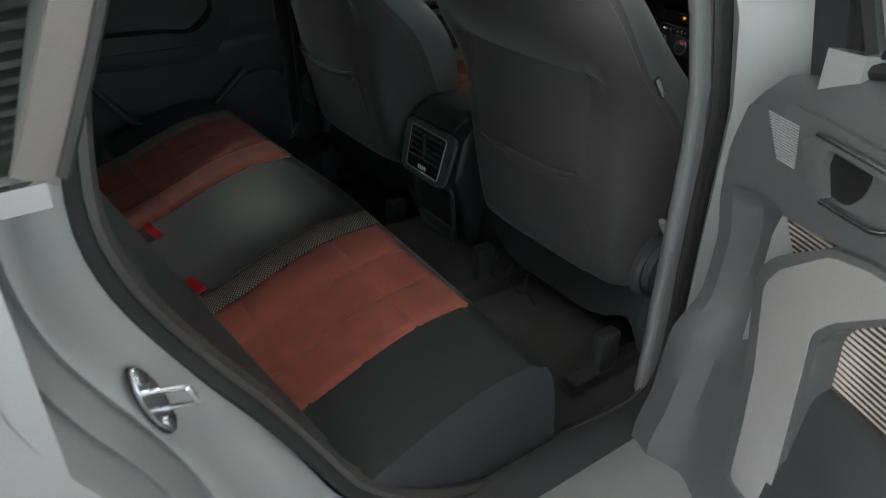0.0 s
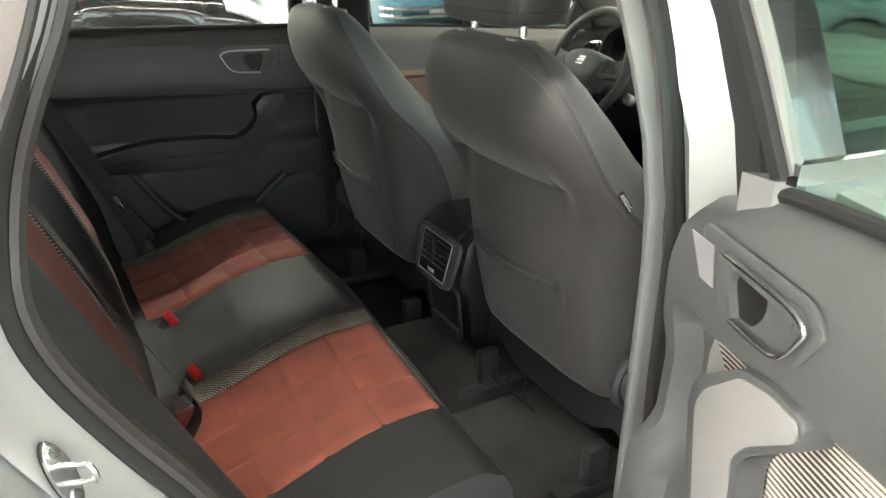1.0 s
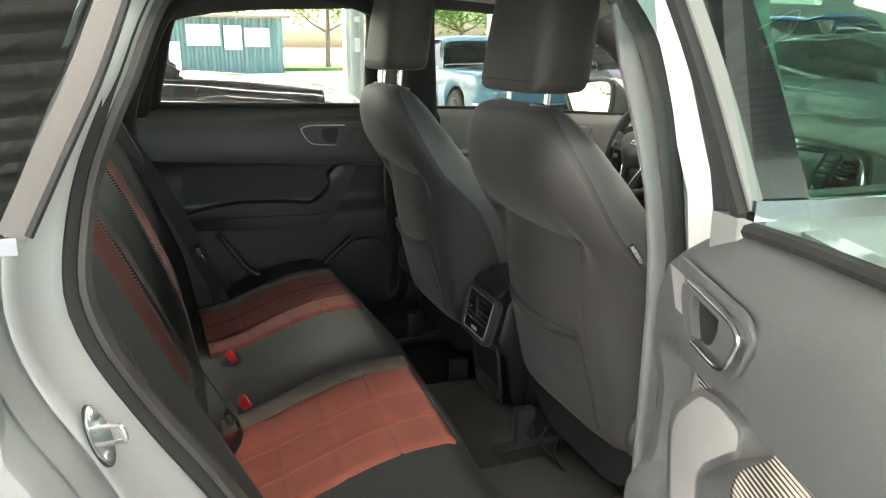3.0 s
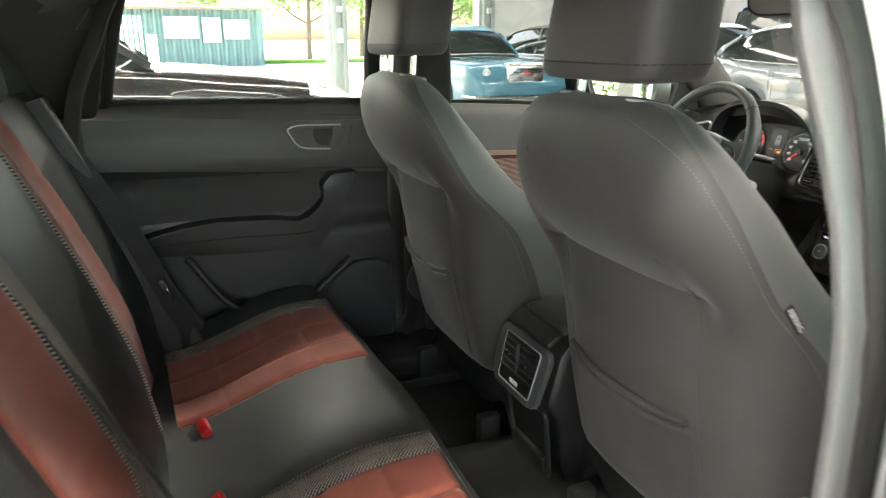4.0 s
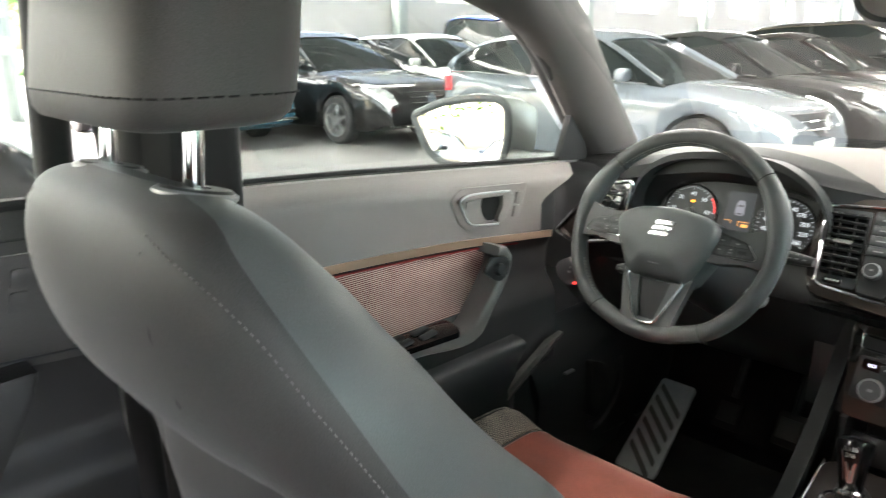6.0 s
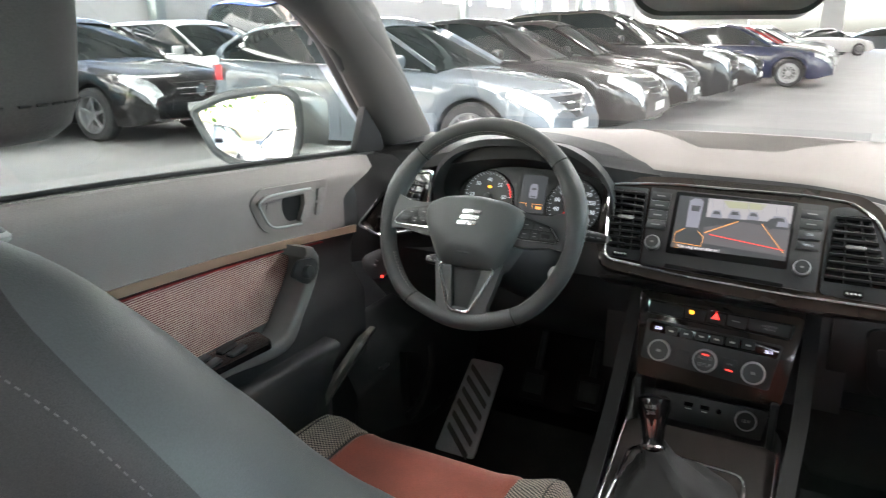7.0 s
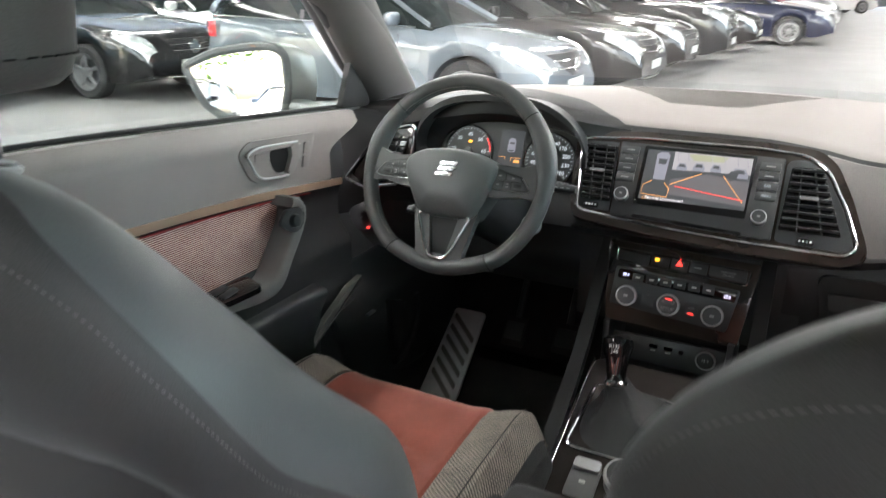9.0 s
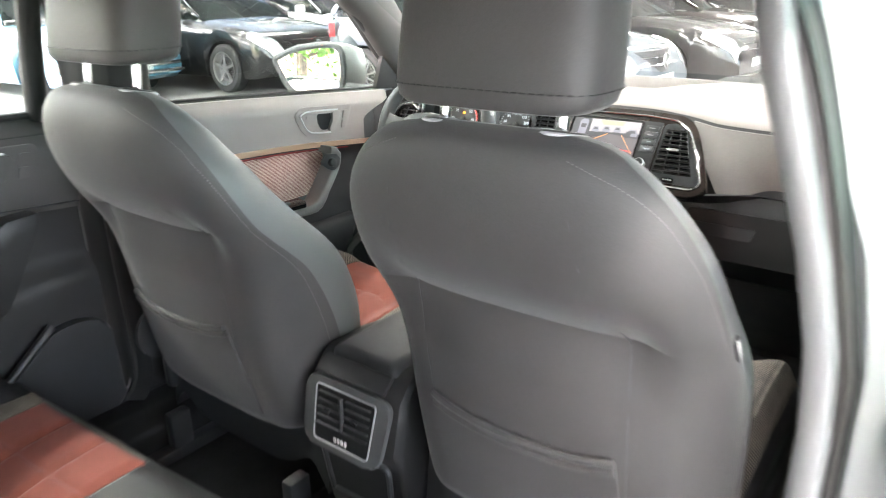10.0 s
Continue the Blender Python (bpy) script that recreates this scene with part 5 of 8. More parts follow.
part("upper_trim", trim_sheet(-.905, -.192, lambda y: sill_z(y) - .150 - .030 * (y + .86) / .64, lambda y: sill_z(y) + .001, .005, 30, 10), M["door_upper"], rd, "grained upper door trim darkened for shade")
part("cloth_inset", trim_sheet(-.80, -.30, .865, lambda y: sill_z(y) - .172, .006, 30, 12), M["door_cloth"], rd, "dark cloth door panel")
bm = bmesh.new()
tube(bm, [(trim_x(y, sill_z(y) - .155) + .002, y, sill_z(y) - .141 - .026 * (y + .86) / .64) for y in spread(-.86, -.19, 30)], .0018, 6)
part("crease", bm, M["hard"], rd)
door_handle(rd, (-.686, -.375, 1.058), (0, 1, -.045), (0, .045, 1), (1, 0, 0), "door_upper", loop_tone="satin_grey", loop_r=.0022)
ARM = [(-.82, .838), (-.72, .858), (-.639, .866), (-.50, .860), (-.453, .852), (-.428, .850), (-.394, .874), (-.368, .902), (-.378, .936), (-.350, .964), (-.283, .968), (-.298, .930),
       (-.362, .815), (-.385, .786), (-.412, .776), (-.60, .782), (-.80, .795)]
bm = bmesh.new()
plate(bm, rounded([(-.712, y, z) for y, z in ARM], .010, 2), (1, 0, 0), .058, .0035, seg=2)
arm_ob = part("armrest", bm, M["armrest"], rd, "black armrest and angled pull handle")
bm = bmesh.new()
tube(bm, [(-.6535, y, lerp([-.80, -.60, -.42, -.385], [.822, .823, .818, .826], y)) for y in spread(-.80, -.39, 24)], .0016, 6)
part("armrest_seam", bm, M["rubber"], arm_ob, "fine dark seam")
bm = bmesh.new()
plate(bm, rounded([(-.700, y, z) for y, z in ((-.47, .505), (-.445, .615), (-.380, .668), (-.312, .722), (-.25, .728), (-.195, .708), (-.188, .505))], .022, 4), (1, 0, 0), .048, .012, seg=3)
part("speaker_bulge", bm, M["hard"], rd, "moulded pocket and speaker bulge")
bm = bmesh.new()
tube(bm, curve([(-.672, -.715, .775), (-.664, -.703, .764), (-.656, -.661, .700), (-.650, -.623, .655), (-.646, -.569, .630), (-.644, -.501, .620), (-.646, -.442, .634), (-.650, -.378, .682), (-.656, -.308, .736)], 36), .009, 10)
part("pocket_rim", bm, M["soft"], rd, "black pocket rim")
part("window_pane", side_quad((-.742, -.88, 1.14), (-.742, -.215, 1.125), (-.622, -.235, 1.44), (-.622, -.775, 1.43)), M["glass"], rd, "clear rear window")
bm = bmesh.new()
tube(bm, curve([(-.748, -.86, 1.145), (-.700, -.835, 1.25), (-.640, -.79, 1.40), (-.615, -.74, 1.435), (-.605, -.5, 1.455), (-.61, -.27, 1.450), (-.63, -.235, 1.42), (-.70, -.222, 1.25), (-.742, -.215, 1.13)], 50), .021, 10)
part("window_frame", bm, M["rubber"], rd, "black window frame")
bm = bmesh.new()
tube(bm, [(-.738, y, sill_z(y) + .004) for y in spread(-.87, -.21, 12)], .008, 8)
part("window_seal", bm, M["rubber"], rd)
bm = bmesh.new()
plate(bm, rounded([(-.715, -.86, 1.150), (-.715, -.93, 1.150), (-.66, -.90, 1.29), (-.64, -.85, 1.36)], .01), (1, 0, 0), .012, .003)
part("window_corner", bm, M["hard"], rd, "black plastic window corner")
bm = bmesh.new()
grid(bm, lambda u, v: (-.90 + .05 * (v - .8) ** 2, u, v), spread(-.86, -.13, 12), spread(.42, 1.07, 12), (.03, 0, 0))
part("door_skin", bm, M["silver"], rd)

# front left door
fl = thing("front_car_door", "closed front door trim with copper strip and beige cloth", "car door", "left doors")
part("door_trim", trim_sheet(-.02, .70, .46, sill_z), M["hard"], fl, "grained black door trim")
bm = bmesh.new()
grid(bm, lambda u, v: Vector((side_x(.3) + .020 - .035 * smooth(.80, 1, v), (.645 + .135 * smooth(.45, 1, v)) * u, sill_z(.80 * u) - .145 + .02 * u + v * (.140 - .02 * u))), spread(0, 1, 30), spread(0, 1, 14), (-.02, 0, 0))
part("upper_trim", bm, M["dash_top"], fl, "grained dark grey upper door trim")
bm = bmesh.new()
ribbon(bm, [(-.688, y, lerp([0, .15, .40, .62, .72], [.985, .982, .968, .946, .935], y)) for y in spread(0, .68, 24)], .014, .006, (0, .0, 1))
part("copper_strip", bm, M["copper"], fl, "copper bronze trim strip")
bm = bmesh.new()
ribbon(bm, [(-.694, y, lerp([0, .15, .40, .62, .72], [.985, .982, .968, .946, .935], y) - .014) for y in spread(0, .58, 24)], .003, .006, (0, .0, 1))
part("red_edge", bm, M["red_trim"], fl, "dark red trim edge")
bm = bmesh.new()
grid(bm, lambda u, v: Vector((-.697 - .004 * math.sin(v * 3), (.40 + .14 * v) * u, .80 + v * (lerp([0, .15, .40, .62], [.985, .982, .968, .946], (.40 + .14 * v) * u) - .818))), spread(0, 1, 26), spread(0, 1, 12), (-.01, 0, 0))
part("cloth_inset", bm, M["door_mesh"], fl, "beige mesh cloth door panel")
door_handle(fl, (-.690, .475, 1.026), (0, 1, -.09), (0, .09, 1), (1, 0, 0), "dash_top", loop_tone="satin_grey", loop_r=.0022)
bm = bmesh.new()
bar(bm, [(.08, .830, .013), (.28, .818, .013), (.37, .806, .013), (.415, .812, .014), (.446, .848, .012), (.482, .895, .012), (.496, .925, .012), (.490, .945, .011), (.468, .952, .009)],
    lambda y, z, d: Vector((d, y, z)), -.70, -.642, .009)
part("pull_handle", bm, M["pull"], fl, "grey angled pull handle")
bm = bmesh.new()
plate(bm, rounded([(-.646, .425, .922), (-.646, .446, .946), (-.646, .490, .938), (-.646, .498, .915), (-.646, .474, .894), (-.646, .452, .902)], .009), (1, 0, 0), .006, .002)
sw = part("mirror_switch", bm, M["hard"], fl, "black mirror switch plate")
bm = bmesh.new()
lathe(bm, [(.0125, 0), (.012, .005), (.0105, .010), (.006, .012)], Matrix.Translation((-.640, .463, .920)) @ turned(0, 80, 0), 24)
part("mirror_knob", bm, M["hard"], sw, "round mirror knob")
bm = bmesh.new()
plate(bm, rounded([(-.690, .20, .824), (-.640, .20, .824), (-.632, .36, .822), (-.690, .38, .824)], .012), (0, 0, 1), .010, .003)
sp = part("switch_panel", bm, M["black_gloss"], fl, "gloss black window switch panel")
for k in range(2):
    for j in range(2):
        bm = bmesh.new()
        box(bm, (-.676 + .022 * k, .245 + .055 * j, .8365), (.015, .034, .006), .002, m=turned(8))
        part("window_switch", bm, M["hard"], sp)
bm = bmesh.new()
loft(bm, [rounded([(-.71, y, .755), (-.662 + .01 * k, y, .750), (-.640 - .02 * k, y, .66), (-.645 - .02 * k, y, .47), (-.71, y, .47)], .025) for y, k in ((.05, .2), (.30, 0), (.44, 0), (.50, .3), (.545, 1.1), (.56, 2.2))])
part("door_pocket", bm, M["hard"], fl, "hard black door pocket")
part("window_pane", side_quad((-.742, -.03, 1.11), (-.750, .86, 1.06), (-.640, .35, 1.44), (-.622, -.07, 1.45)), M["screen_glass"], fl, "lightly tinted front window")
bm = bmesh.new()
tube(bm, [(-.738, y, sill_z(y) + .002) for y in spread(-.02, .86, 14)], .004, 8)
part("window_seal", bm, M["rubber"], fl)
bm = bmesh.new()
tube(bm, curve([(-.738, .845, 1.075), (-.728, .805, 1.15), (-.712, .72, 1.235), (-.688, .60, 1.325), (-.655, .42, 1.405), (-.632, .15, 1.445), (-.628, -.04, 1.448), (-.70, -.035, 1.25), (-.742, -.03, 1.11)], 50), .016, 10)
part("window_frame", bm, M["rubber"], fl, "black window frame")
bm = bmesh.new()
plate(bm, rounded([(-.735, .845, 1.070), (-.735, .74, 1.078), (-.722, .765, 1.180), (-.725, .80, 1.180)], .008), (1, 0, 0), .014, .004)
part("mirror_triangle", bm, M["rubber"], fl, "black plastic mirror triangle")
bm = bmesh.new()
grid(bm, lambda u, v: (-.915 + .05 * (v - .8) ** 2 + .03 * smooth(.7, 1.1, u), u, v), spread(-.12, 1.05, 14), spread(.42, 1.03, 12), (.03, 0, 0))
part("door_skin", bm, M["silver"], fl)

# ---- wing mirror ----
wm = thing("wing_mirror", "silver wing mirror with black frame on the front door", "wing mirror")
MC = Vector((-1.0, .768, 1.105))
mm = Matrix.Translation(MC) @ turned(0, 0, 14) @ turned(-4.5, 0, 0)


def mirror_outline(k=1.0, d=0.0):
    pts = [(.085, .060), (.090, .0), (.078, -.052), (.03, -.066), (-.045, -.060), (-.085, -.040), (-.115, .010), (-.128, .034), (-.06, .062), (.02, .074), (.062, .074)]
    return [mm @ Vector((x * k * 1.13, d, z * k * 1.13)) for x, z in pts]


bm = bmesh.new()
rings = []
for d, k in ((-.012, 1.10), (.0, 1.16), (.03, 1.14), (.065, 1.02), (.095, .80), (.11, .5)):
    shift = mm.to_3x3() @ Vector((.040 * smooth(.0, .06, d), 0, 0))
    rings.append(rounded([p + shift for p in mirror_outline(k, d)], .018, 3))
loft(bm, rings)
part("housing", bm, M["silver"], wm, "silver painted mirror housing")
bm = bmesh.new()
tube(bm, rounded(mirror_outline(1.06, -.014), .02, 4), .0105, 8, closed=True)
plate(bm, rounded(mirror_outline(1.08, -.002), .02, 4), mm.to_3x3() @ Vector((0, -1, 0)), .010)
part("frame", bm, M["mirror_frame"], wm, "dark grey mirror frame")
bm = bmesh.new()
plate(bm, rounded(mirror_outline(.97, -.0135), .02, 4), mm.to_3x3() @ Vector((0, -1, 0)), .003)
part("mirror_glass", bm, M["mirror"], wm, "clear mirror glass")
bm = bmesh.new()
tube(bm, curve([(-.90, .80, 1.065), (-.83, .81, 1.060), (-.735, .80, 1.075)], 10), .028, 10, flat=.6)
part("foot", bm, M["silver"], wm, "silver mirror foot")

# ---- open rear right door ----
od = thing("rear_car_door", "open rear car door with beige ribbed cloth and armrest", "car door")
DD, DN = Vector((.941, -.338, 0)), Vector((-.338, -.941, 0))
D0 = Vector((.800, -.243, 0))


def dp(s, z, out=0.0):
    """A point on the open door's inner face: s along it, out towards its inner side."""
    return D0 + DD * s + DN * out + Vector((0, 0, z))


def od_sill(s):
    return lerp([-.02, .02, .1, .4, .9], [1.083, 1.098, 1.119, 1.143, 1.165], s)


def od_line(s):
    """The top of the cloth."""
    return .951 + .06 * (s - .075)


def od_out(s, z):
    zs = od_sill(s)
    o = .0 - .045 * smooth(zs - .030, zs + .004, z)
    o += .012 * smooth(zs - .21, zs - .13, z) * smooth(zs - .02, zs - .08, z)
    o -= .030 * smooth(od_line(s) + .014, od_line(s) + .002, z) * smooth(.0, .03, s)
    o += .03 * smooth(.80, .72, z) + .015 * smooth(.62, .52, z)
    return o


bm = bmesh.new()


def od_f(u, v):
    z = .46 + (od_sill(u) - .46) * v
    s = u - .03 * smooth(.9, .5, z) * (1 - u)
    s = min(s, .90 - .42 * smooth(1.0, .5, z) ** 2) if u > .5 else s
    return dp(s, z, od_out(s, z))


grid(bm, od_f, spread(-.018, .90, 44), spread(0, 1, 40), (.008, .03, 0))
part("door_trim", bm, M["door_grey"], od, "grained grey door trim")
# cloth triangle under the crease
bm = bmesh.new()


def od_cloth(u, v):
    s = .075 + .62 * u
    top = od_line(s) + .001
    bot = top - .004 - min(.34, (s - .075) * 2.2)
    z = bot + (top - bot) * v
    return dp(s, z, od_out(s, z) + .013)


grid(bm, od_cloth, spread(0, 1, 40), spread(0, 1, 16), (.002, .008, 0))
part("cloth_inset", bm, M["door_stripe"], od, "ribbed beige and black cloth panel")
door_handle(od, dp(.172, 1.044, od_out(.172, 1.044) - .001), DD, (0, 0, 1), DN, "door_grey", -1, True)
# hooked pull handle with a paler face
HOOK = [(.118, .60), (.112, .70), (.105, .78), (.081, .892), (.102, .924), (.168, .974), (.218, .985), (.266, .983), (.271, .955), (.242, .930), (.204, .897), (.190, .872), (.194, .842), (.205, .70), (.212, .60)]
bm = bmesh.new()
plate(bm, rounded([dp(s, z, -.014) for s, z in HOOK], .013, 4), DN, .034, .0035, seg=2)
pull_ob = part("pull_handle", bm, M["door_grey"], od, "grey plastic pull handle")
bm = bmesh.new()
FACE = [(.136, .61), (.131, .70), (.123, .78), (.100, .886), (.116, .916), (.172, .966), (.220, .978), (.261, .977), (.264, .958), (.238, .937), (.199, .904), (.180, .876), (.184, .842), (.196, .70), (.202, .61)]
plate(bm, rounded([dp(s, z, .0195) for s, z in FACE], .010, 4), DN, .0022, .001)
part("pull_inlay", bm, M["pale_grey"], pull_ob, "pale satin pull handle face")
bm = bmesh.new()
loft(bm, [rounded([dp(s, .810, -.02), dp(s, .800, .005 + .004 * k), dp(s, .72, .012 + .02 * k), dp(s, .58, .03), dp(s, .56, -.02)], .015) for s, k in ((.19, .2), (.22, .6), (.28, 1), (.4, 1), (.52, .4))])
part("armrest", bm, M["hard"], od, "black armrest block")
# glass, frame, outer skin, edge
bm = bmesh.new()
p = [dp(.045, 1.100, -.050), dp(.84, 1.15, -.050), dp(.62, 1.43, .030), dp(-.05, 1.44, .020)]
grid(bm, lambda u, v: p[0].lerp(p[1], u).lerp(p[3].lerp(p[2], u), v), spread(0, 1, 8), spread(0, 1, 8))
part("window_pane", bm, M["door_glass"], od, "green tinted window pane")
bm = bmesh.new()
tube(bm, [dp(s, od_sill(s) + .006, -.044) for s in spread(.05, .86, 14)], .009, 8)
part("window_seal", bm, M["rubber"], od, "black window seal")
bm = bmesh.new()
ribbon(bm, [dp(.042, 1.085, -.052), dp(.030, 1.18, -.038), dp(.0, 1.29, -.014), dp(-.045, 1.37, .004), dp(-.075, 1.45, .022)], .048, .02, tuple(DD))
tube(bm, curve([dp(-.07, 1.45, .022), dp(.3, 1.475, .045), dp(.6, 1.45, .035), dp(.76, 1.30, -.01), dp(.86, 1.14, -.050)], 24), .022, 8)
part("window_frame", bm, M["hard"], od, "black window frame")
bm = bmesh.new()
ribbon(bm, [dp(.074, 1.100, -.052), dp(.062, 1.18, -.038), dp(.032, 1.29, -.014), dp(-.012, 1.37, .004), dp(-.042, 1.44, .020)], .010, .012, tuple(DD))
part("glass_channel", bm, M["rubber"], od, "black glass channel")
bm = bmesh.new()
grid(bm, lambda u, v: dp(u * .92 - .03, .44 + .68 * v, -.145 + .03 * (v - .5) ** 2), spread(0, 1, 10), spread(0, 1, 10), (-.01, -.03, 0))
part("door_skin", bm, M["silver"], od)
bm = bmesh.new()
grid(bm, lambda u, v: dp(-.025, .46 + .52 * v, -.02 - .115 * u), spread(0, 1, 4), spread(0, 1, 8), tuple(DD * .02))
part("door_edge", bm, M["silver"], od, "silver painted door edge")
for z in (.58, .95):
    bm = bmesh.new()
    box(bm, dp(-.06, z, -.07), (.07, .05, .06), .01)
    part("hinge", bm, M["silver"], od)
# ---- dashboard ----
M["screen_floor"] = glow("screen_grey_floor", (0.075, 0.074, 0.077), 0.2)
M["screen_sky"] = glow("screen_pale_scene", (0.24, 0.235, 0.24), 0.2)
M["screen_dark"] = glow("screen_dark_scene", (0.032, 0.036, 0.038), 0.2)
M["screen_car"] = glow("screen_car_shapes", (0.15, 0.155, 0.18), 0.2)
M["screen_orange"] = glow("screen_orange_lines", (0.75, 0.33, 0.08), 0.2)
M["screen_red"] = glow("screen_red_line", (0.8, 0.05, 0.04), 0.2)
M["screen_tree"] = glow("screen_green_blur", (0.22, 0.23, 0.15), 0.2)
M["screen_white"] = glow("screen_white_marks", (0.75, 0.72, 0.74), 0.2)
M["display_blue"] = glow("small_display_digits", (0.75, 0.75, 1.0), 0.35)
M["needle"] = glow("red_needle", (0.9, 0.03, 0.02), 0.3)
M["usb_grey"] = surface("grey_print", (0.25, 0.25, 0.25), 0.6)


def frame_at(origin, down, lift=0.0):
    """Points of a sloping panel: u to the right, v down it, out towards the seats."""
    o, d = Vector(origin), Vector(down).normalized()
    n = d.cross(Vector((1, 0, 0))).normalized()
    if n.y > 0:
        n = -n
    fn = lambda u, v, out=0.0: o + Vector((u, 0, 0)) + d * v + n * out
    fn.n, fn.d = n, d
    fn.m = Matrix((Vector((1, 0, 0)), -d, n)).transposed()
    return fn


def words(name, body, size, at, m3, material, parent, label=""):
    f = bpy.data.curves.new(name, "FONT")
    f.body, f.size, f.extrude, f.align_x, f.align_y = body, size, 0.0002, "CENTER", "CENTER"
    tmp = bpy.data.objects.new(name, f)
    me = bpy.data.meshes.new_from_object(tmp)
    bpy.data.objects.remove(tmp)
    me.materials.clear()
    me.materials.append(material)
    ob = new(name, me)
    ob.parent = parent
    ob.matrix_local = Matrix.Translation(at) @ m3.to_4x4()
    if label:
        tagged(ob, label)
    return ob


def slab(P, outline, out0, depth, material, name, parent, label="", r=.004, bevel=.001):
    bm = bmesh.new()
    plate(bm, rounded([P(u, v, out0) for u, v in outline], r), P.n, depth, bevel)
    return part(name, bm, material, parent, label)


dash = thing("dashboard", "dark grained dashboard with gloss trim and screen", "dashboard")
CP = frame_at((0, .80, 1.04), (0, -.06, -.083))
KP = frame_at((0, .746, .862), (0, -.35, -.94))
GP = frame_at((-.36, .80, 1.02), (0, -.30, -.95))
TP = frame_at((0, .70, .695), (0, -.20, -.98))

# dash top, from the screen to the rear lip
bm = bmesh.new()


def lip(x):
    """Height and place of the rear lip of the dash top."""
    z = lerp([-.76, -.62, -.52, -.36, -.22, -.12, .10, .19, .26, .45, .72], [1.062, 1.075, 1.100, 1.122, 1.092, 1.078, 1.074, 1.064, 1.052, 1.048, 1.045], x)
    y = lerp([-.76, -.62, -.52, -.36, -.22, -.12, .10, .22, .45, .72], [.83, .800, .775, .765, .795, .828, .830, .828, .812, .83], x)
    return y, z


def top_f(u, v):
    x = -.745 + 1.49 * u
    y0, z0 = lip(x)
    y1, z1 = 1.130 - .10 * (x / .74) ** 2, 1.114 - .03 * (x / .74) ** 2
    k = v
    y = y0 + (y1 - y0) * k
    z = z0 + (z1 - z0) * k + .010 * math.sin(k * 3.14) - .012 * (1 - smooth(0, .06, k))
    return Vector((x, y, z))


grid(bm, top_f, spread(0, 1, 110), [0, .02, .035, .05] + spread(.1, 1, 24), (0, 0, -.02))
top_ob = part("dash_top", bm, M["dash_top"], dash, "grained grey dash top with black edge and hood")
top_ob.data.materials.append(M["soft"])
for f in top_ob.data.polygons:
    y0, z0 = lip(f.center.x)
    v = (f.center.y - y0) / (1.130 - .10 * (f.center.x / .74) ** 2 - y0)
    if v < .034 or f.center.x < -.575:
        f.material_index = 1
bm = bmesh.new()
grid(bm, lambda u, v: top_f((-.58 + .45 * u + .745) / 1.49, v * (.02 + .26 * smooth(1.0, .72, u))) + Vector((0, 0, .003)), spread(0, 1, 50), spread(0, 1, 10), (0, 0, -.003))
part("instrument_hood_skin", bm, M["soft"], dash, "black skin over the instrument hood")
bm = bmesh.new()
for j in range(26):
    v = .45 + j * .0195
    for i in range(62):
        x = -.22 + i * .0068 + (j % 2) * .0034
        if abs(x + .022) < .072 + .125 * (v - .45) / .48:
            box(bm, top_f((x + .745) / 1.49, v) + Vector((0, 0, .0012)), (.0034, .0036, .0008))
ob = part("speaker_grille", bm, M["dash_low"], dash, "perforated centre speaker grille")
tagged(ob, kind="stuff")
# passenger face, lower body, centre backing
bm = bmesh.new()


def face_f(u, v):
    x = .198 + .085 * v + (.542 - .085 * v) * u
    y0, z0 = lip(x)
    y = y0 - .012 * math.sin(v * 3.14) + .015 * v - .06 * (1 - smooth(0, .28, u)) * v
    return Vector((x, y, z0 - .008 - (z0 - .012 - .895) * v))


grid(bm, face_f, spread(0, 1, 24), spread(0, 1, 12), (0, .02, 0))
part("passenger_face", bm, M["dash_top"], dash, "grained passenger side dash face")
bm = bmesh.new()
grid(bm, lambda u, v: Vector((-.20 + .94 * u, .800 + .02 * v - .09 * (1 - smooth(.42, .62, u)) * (1 - v) + .02 * v, .905 - .06 * v)), spread(0, 1, 24), spread(0, 1, 5), (0, .02, 0))
part("dash_ledge", bm, M["soft"], dash, "black dash ledge")
bm = bmesh.new()
loft(bm, [[(x, .80, .90), (x, .78, .86), (x, .80, .74), (x, .90, .66), (x, 1.20, .62), (x, 1.22, 1.0), (x, .92, 1.0)] for x in spread(.17, .74, 8)])
part("glovebox_body", bm, M["soft"], dash, "hard black lower dash")
bm = bmesh.new()
plate(bm, rounded([(.215, .780, .865), (.66, .785, .865), (.64, .795, .745), (.235, .795, .745)], .02), (0, -1, .05), .008, .003)
lid = part("glovebox_lid", bm, M["soft"], dash, "black glovebox lid")
bm = bmesh.new()
plate(bm, rounded([(.235, .771, .835), (.38, .771, .835), (.37, .773, .805), (.24, .773, .805)], .006), (0, -1, 0), .003)
part("glovebox_handle", bm, M["hard"], lid)
bm = bmesh.new()
loft(bm, [[(x, .84, 1.02), (x, .82, .93), (x, .78, .88), (x, .80, .80), (x, .90, .70), (x, 1.20, .64), (x, 1.22, 1.0)] for x in spread(-.745, -.13, 9)])
part("lower_dash", bm, M["hard"], dash, "hard black dash below the wheel")
bm = bmesh.new()
loft(bm, [[(x, .84, 1.06), (x, .80, .87), (x, .79, .70), (x, 1.2, .66), (x, 1.22, 1.04)] for x in (-.20, .20)])
part("dash_core", bm, M["hard"], dash)

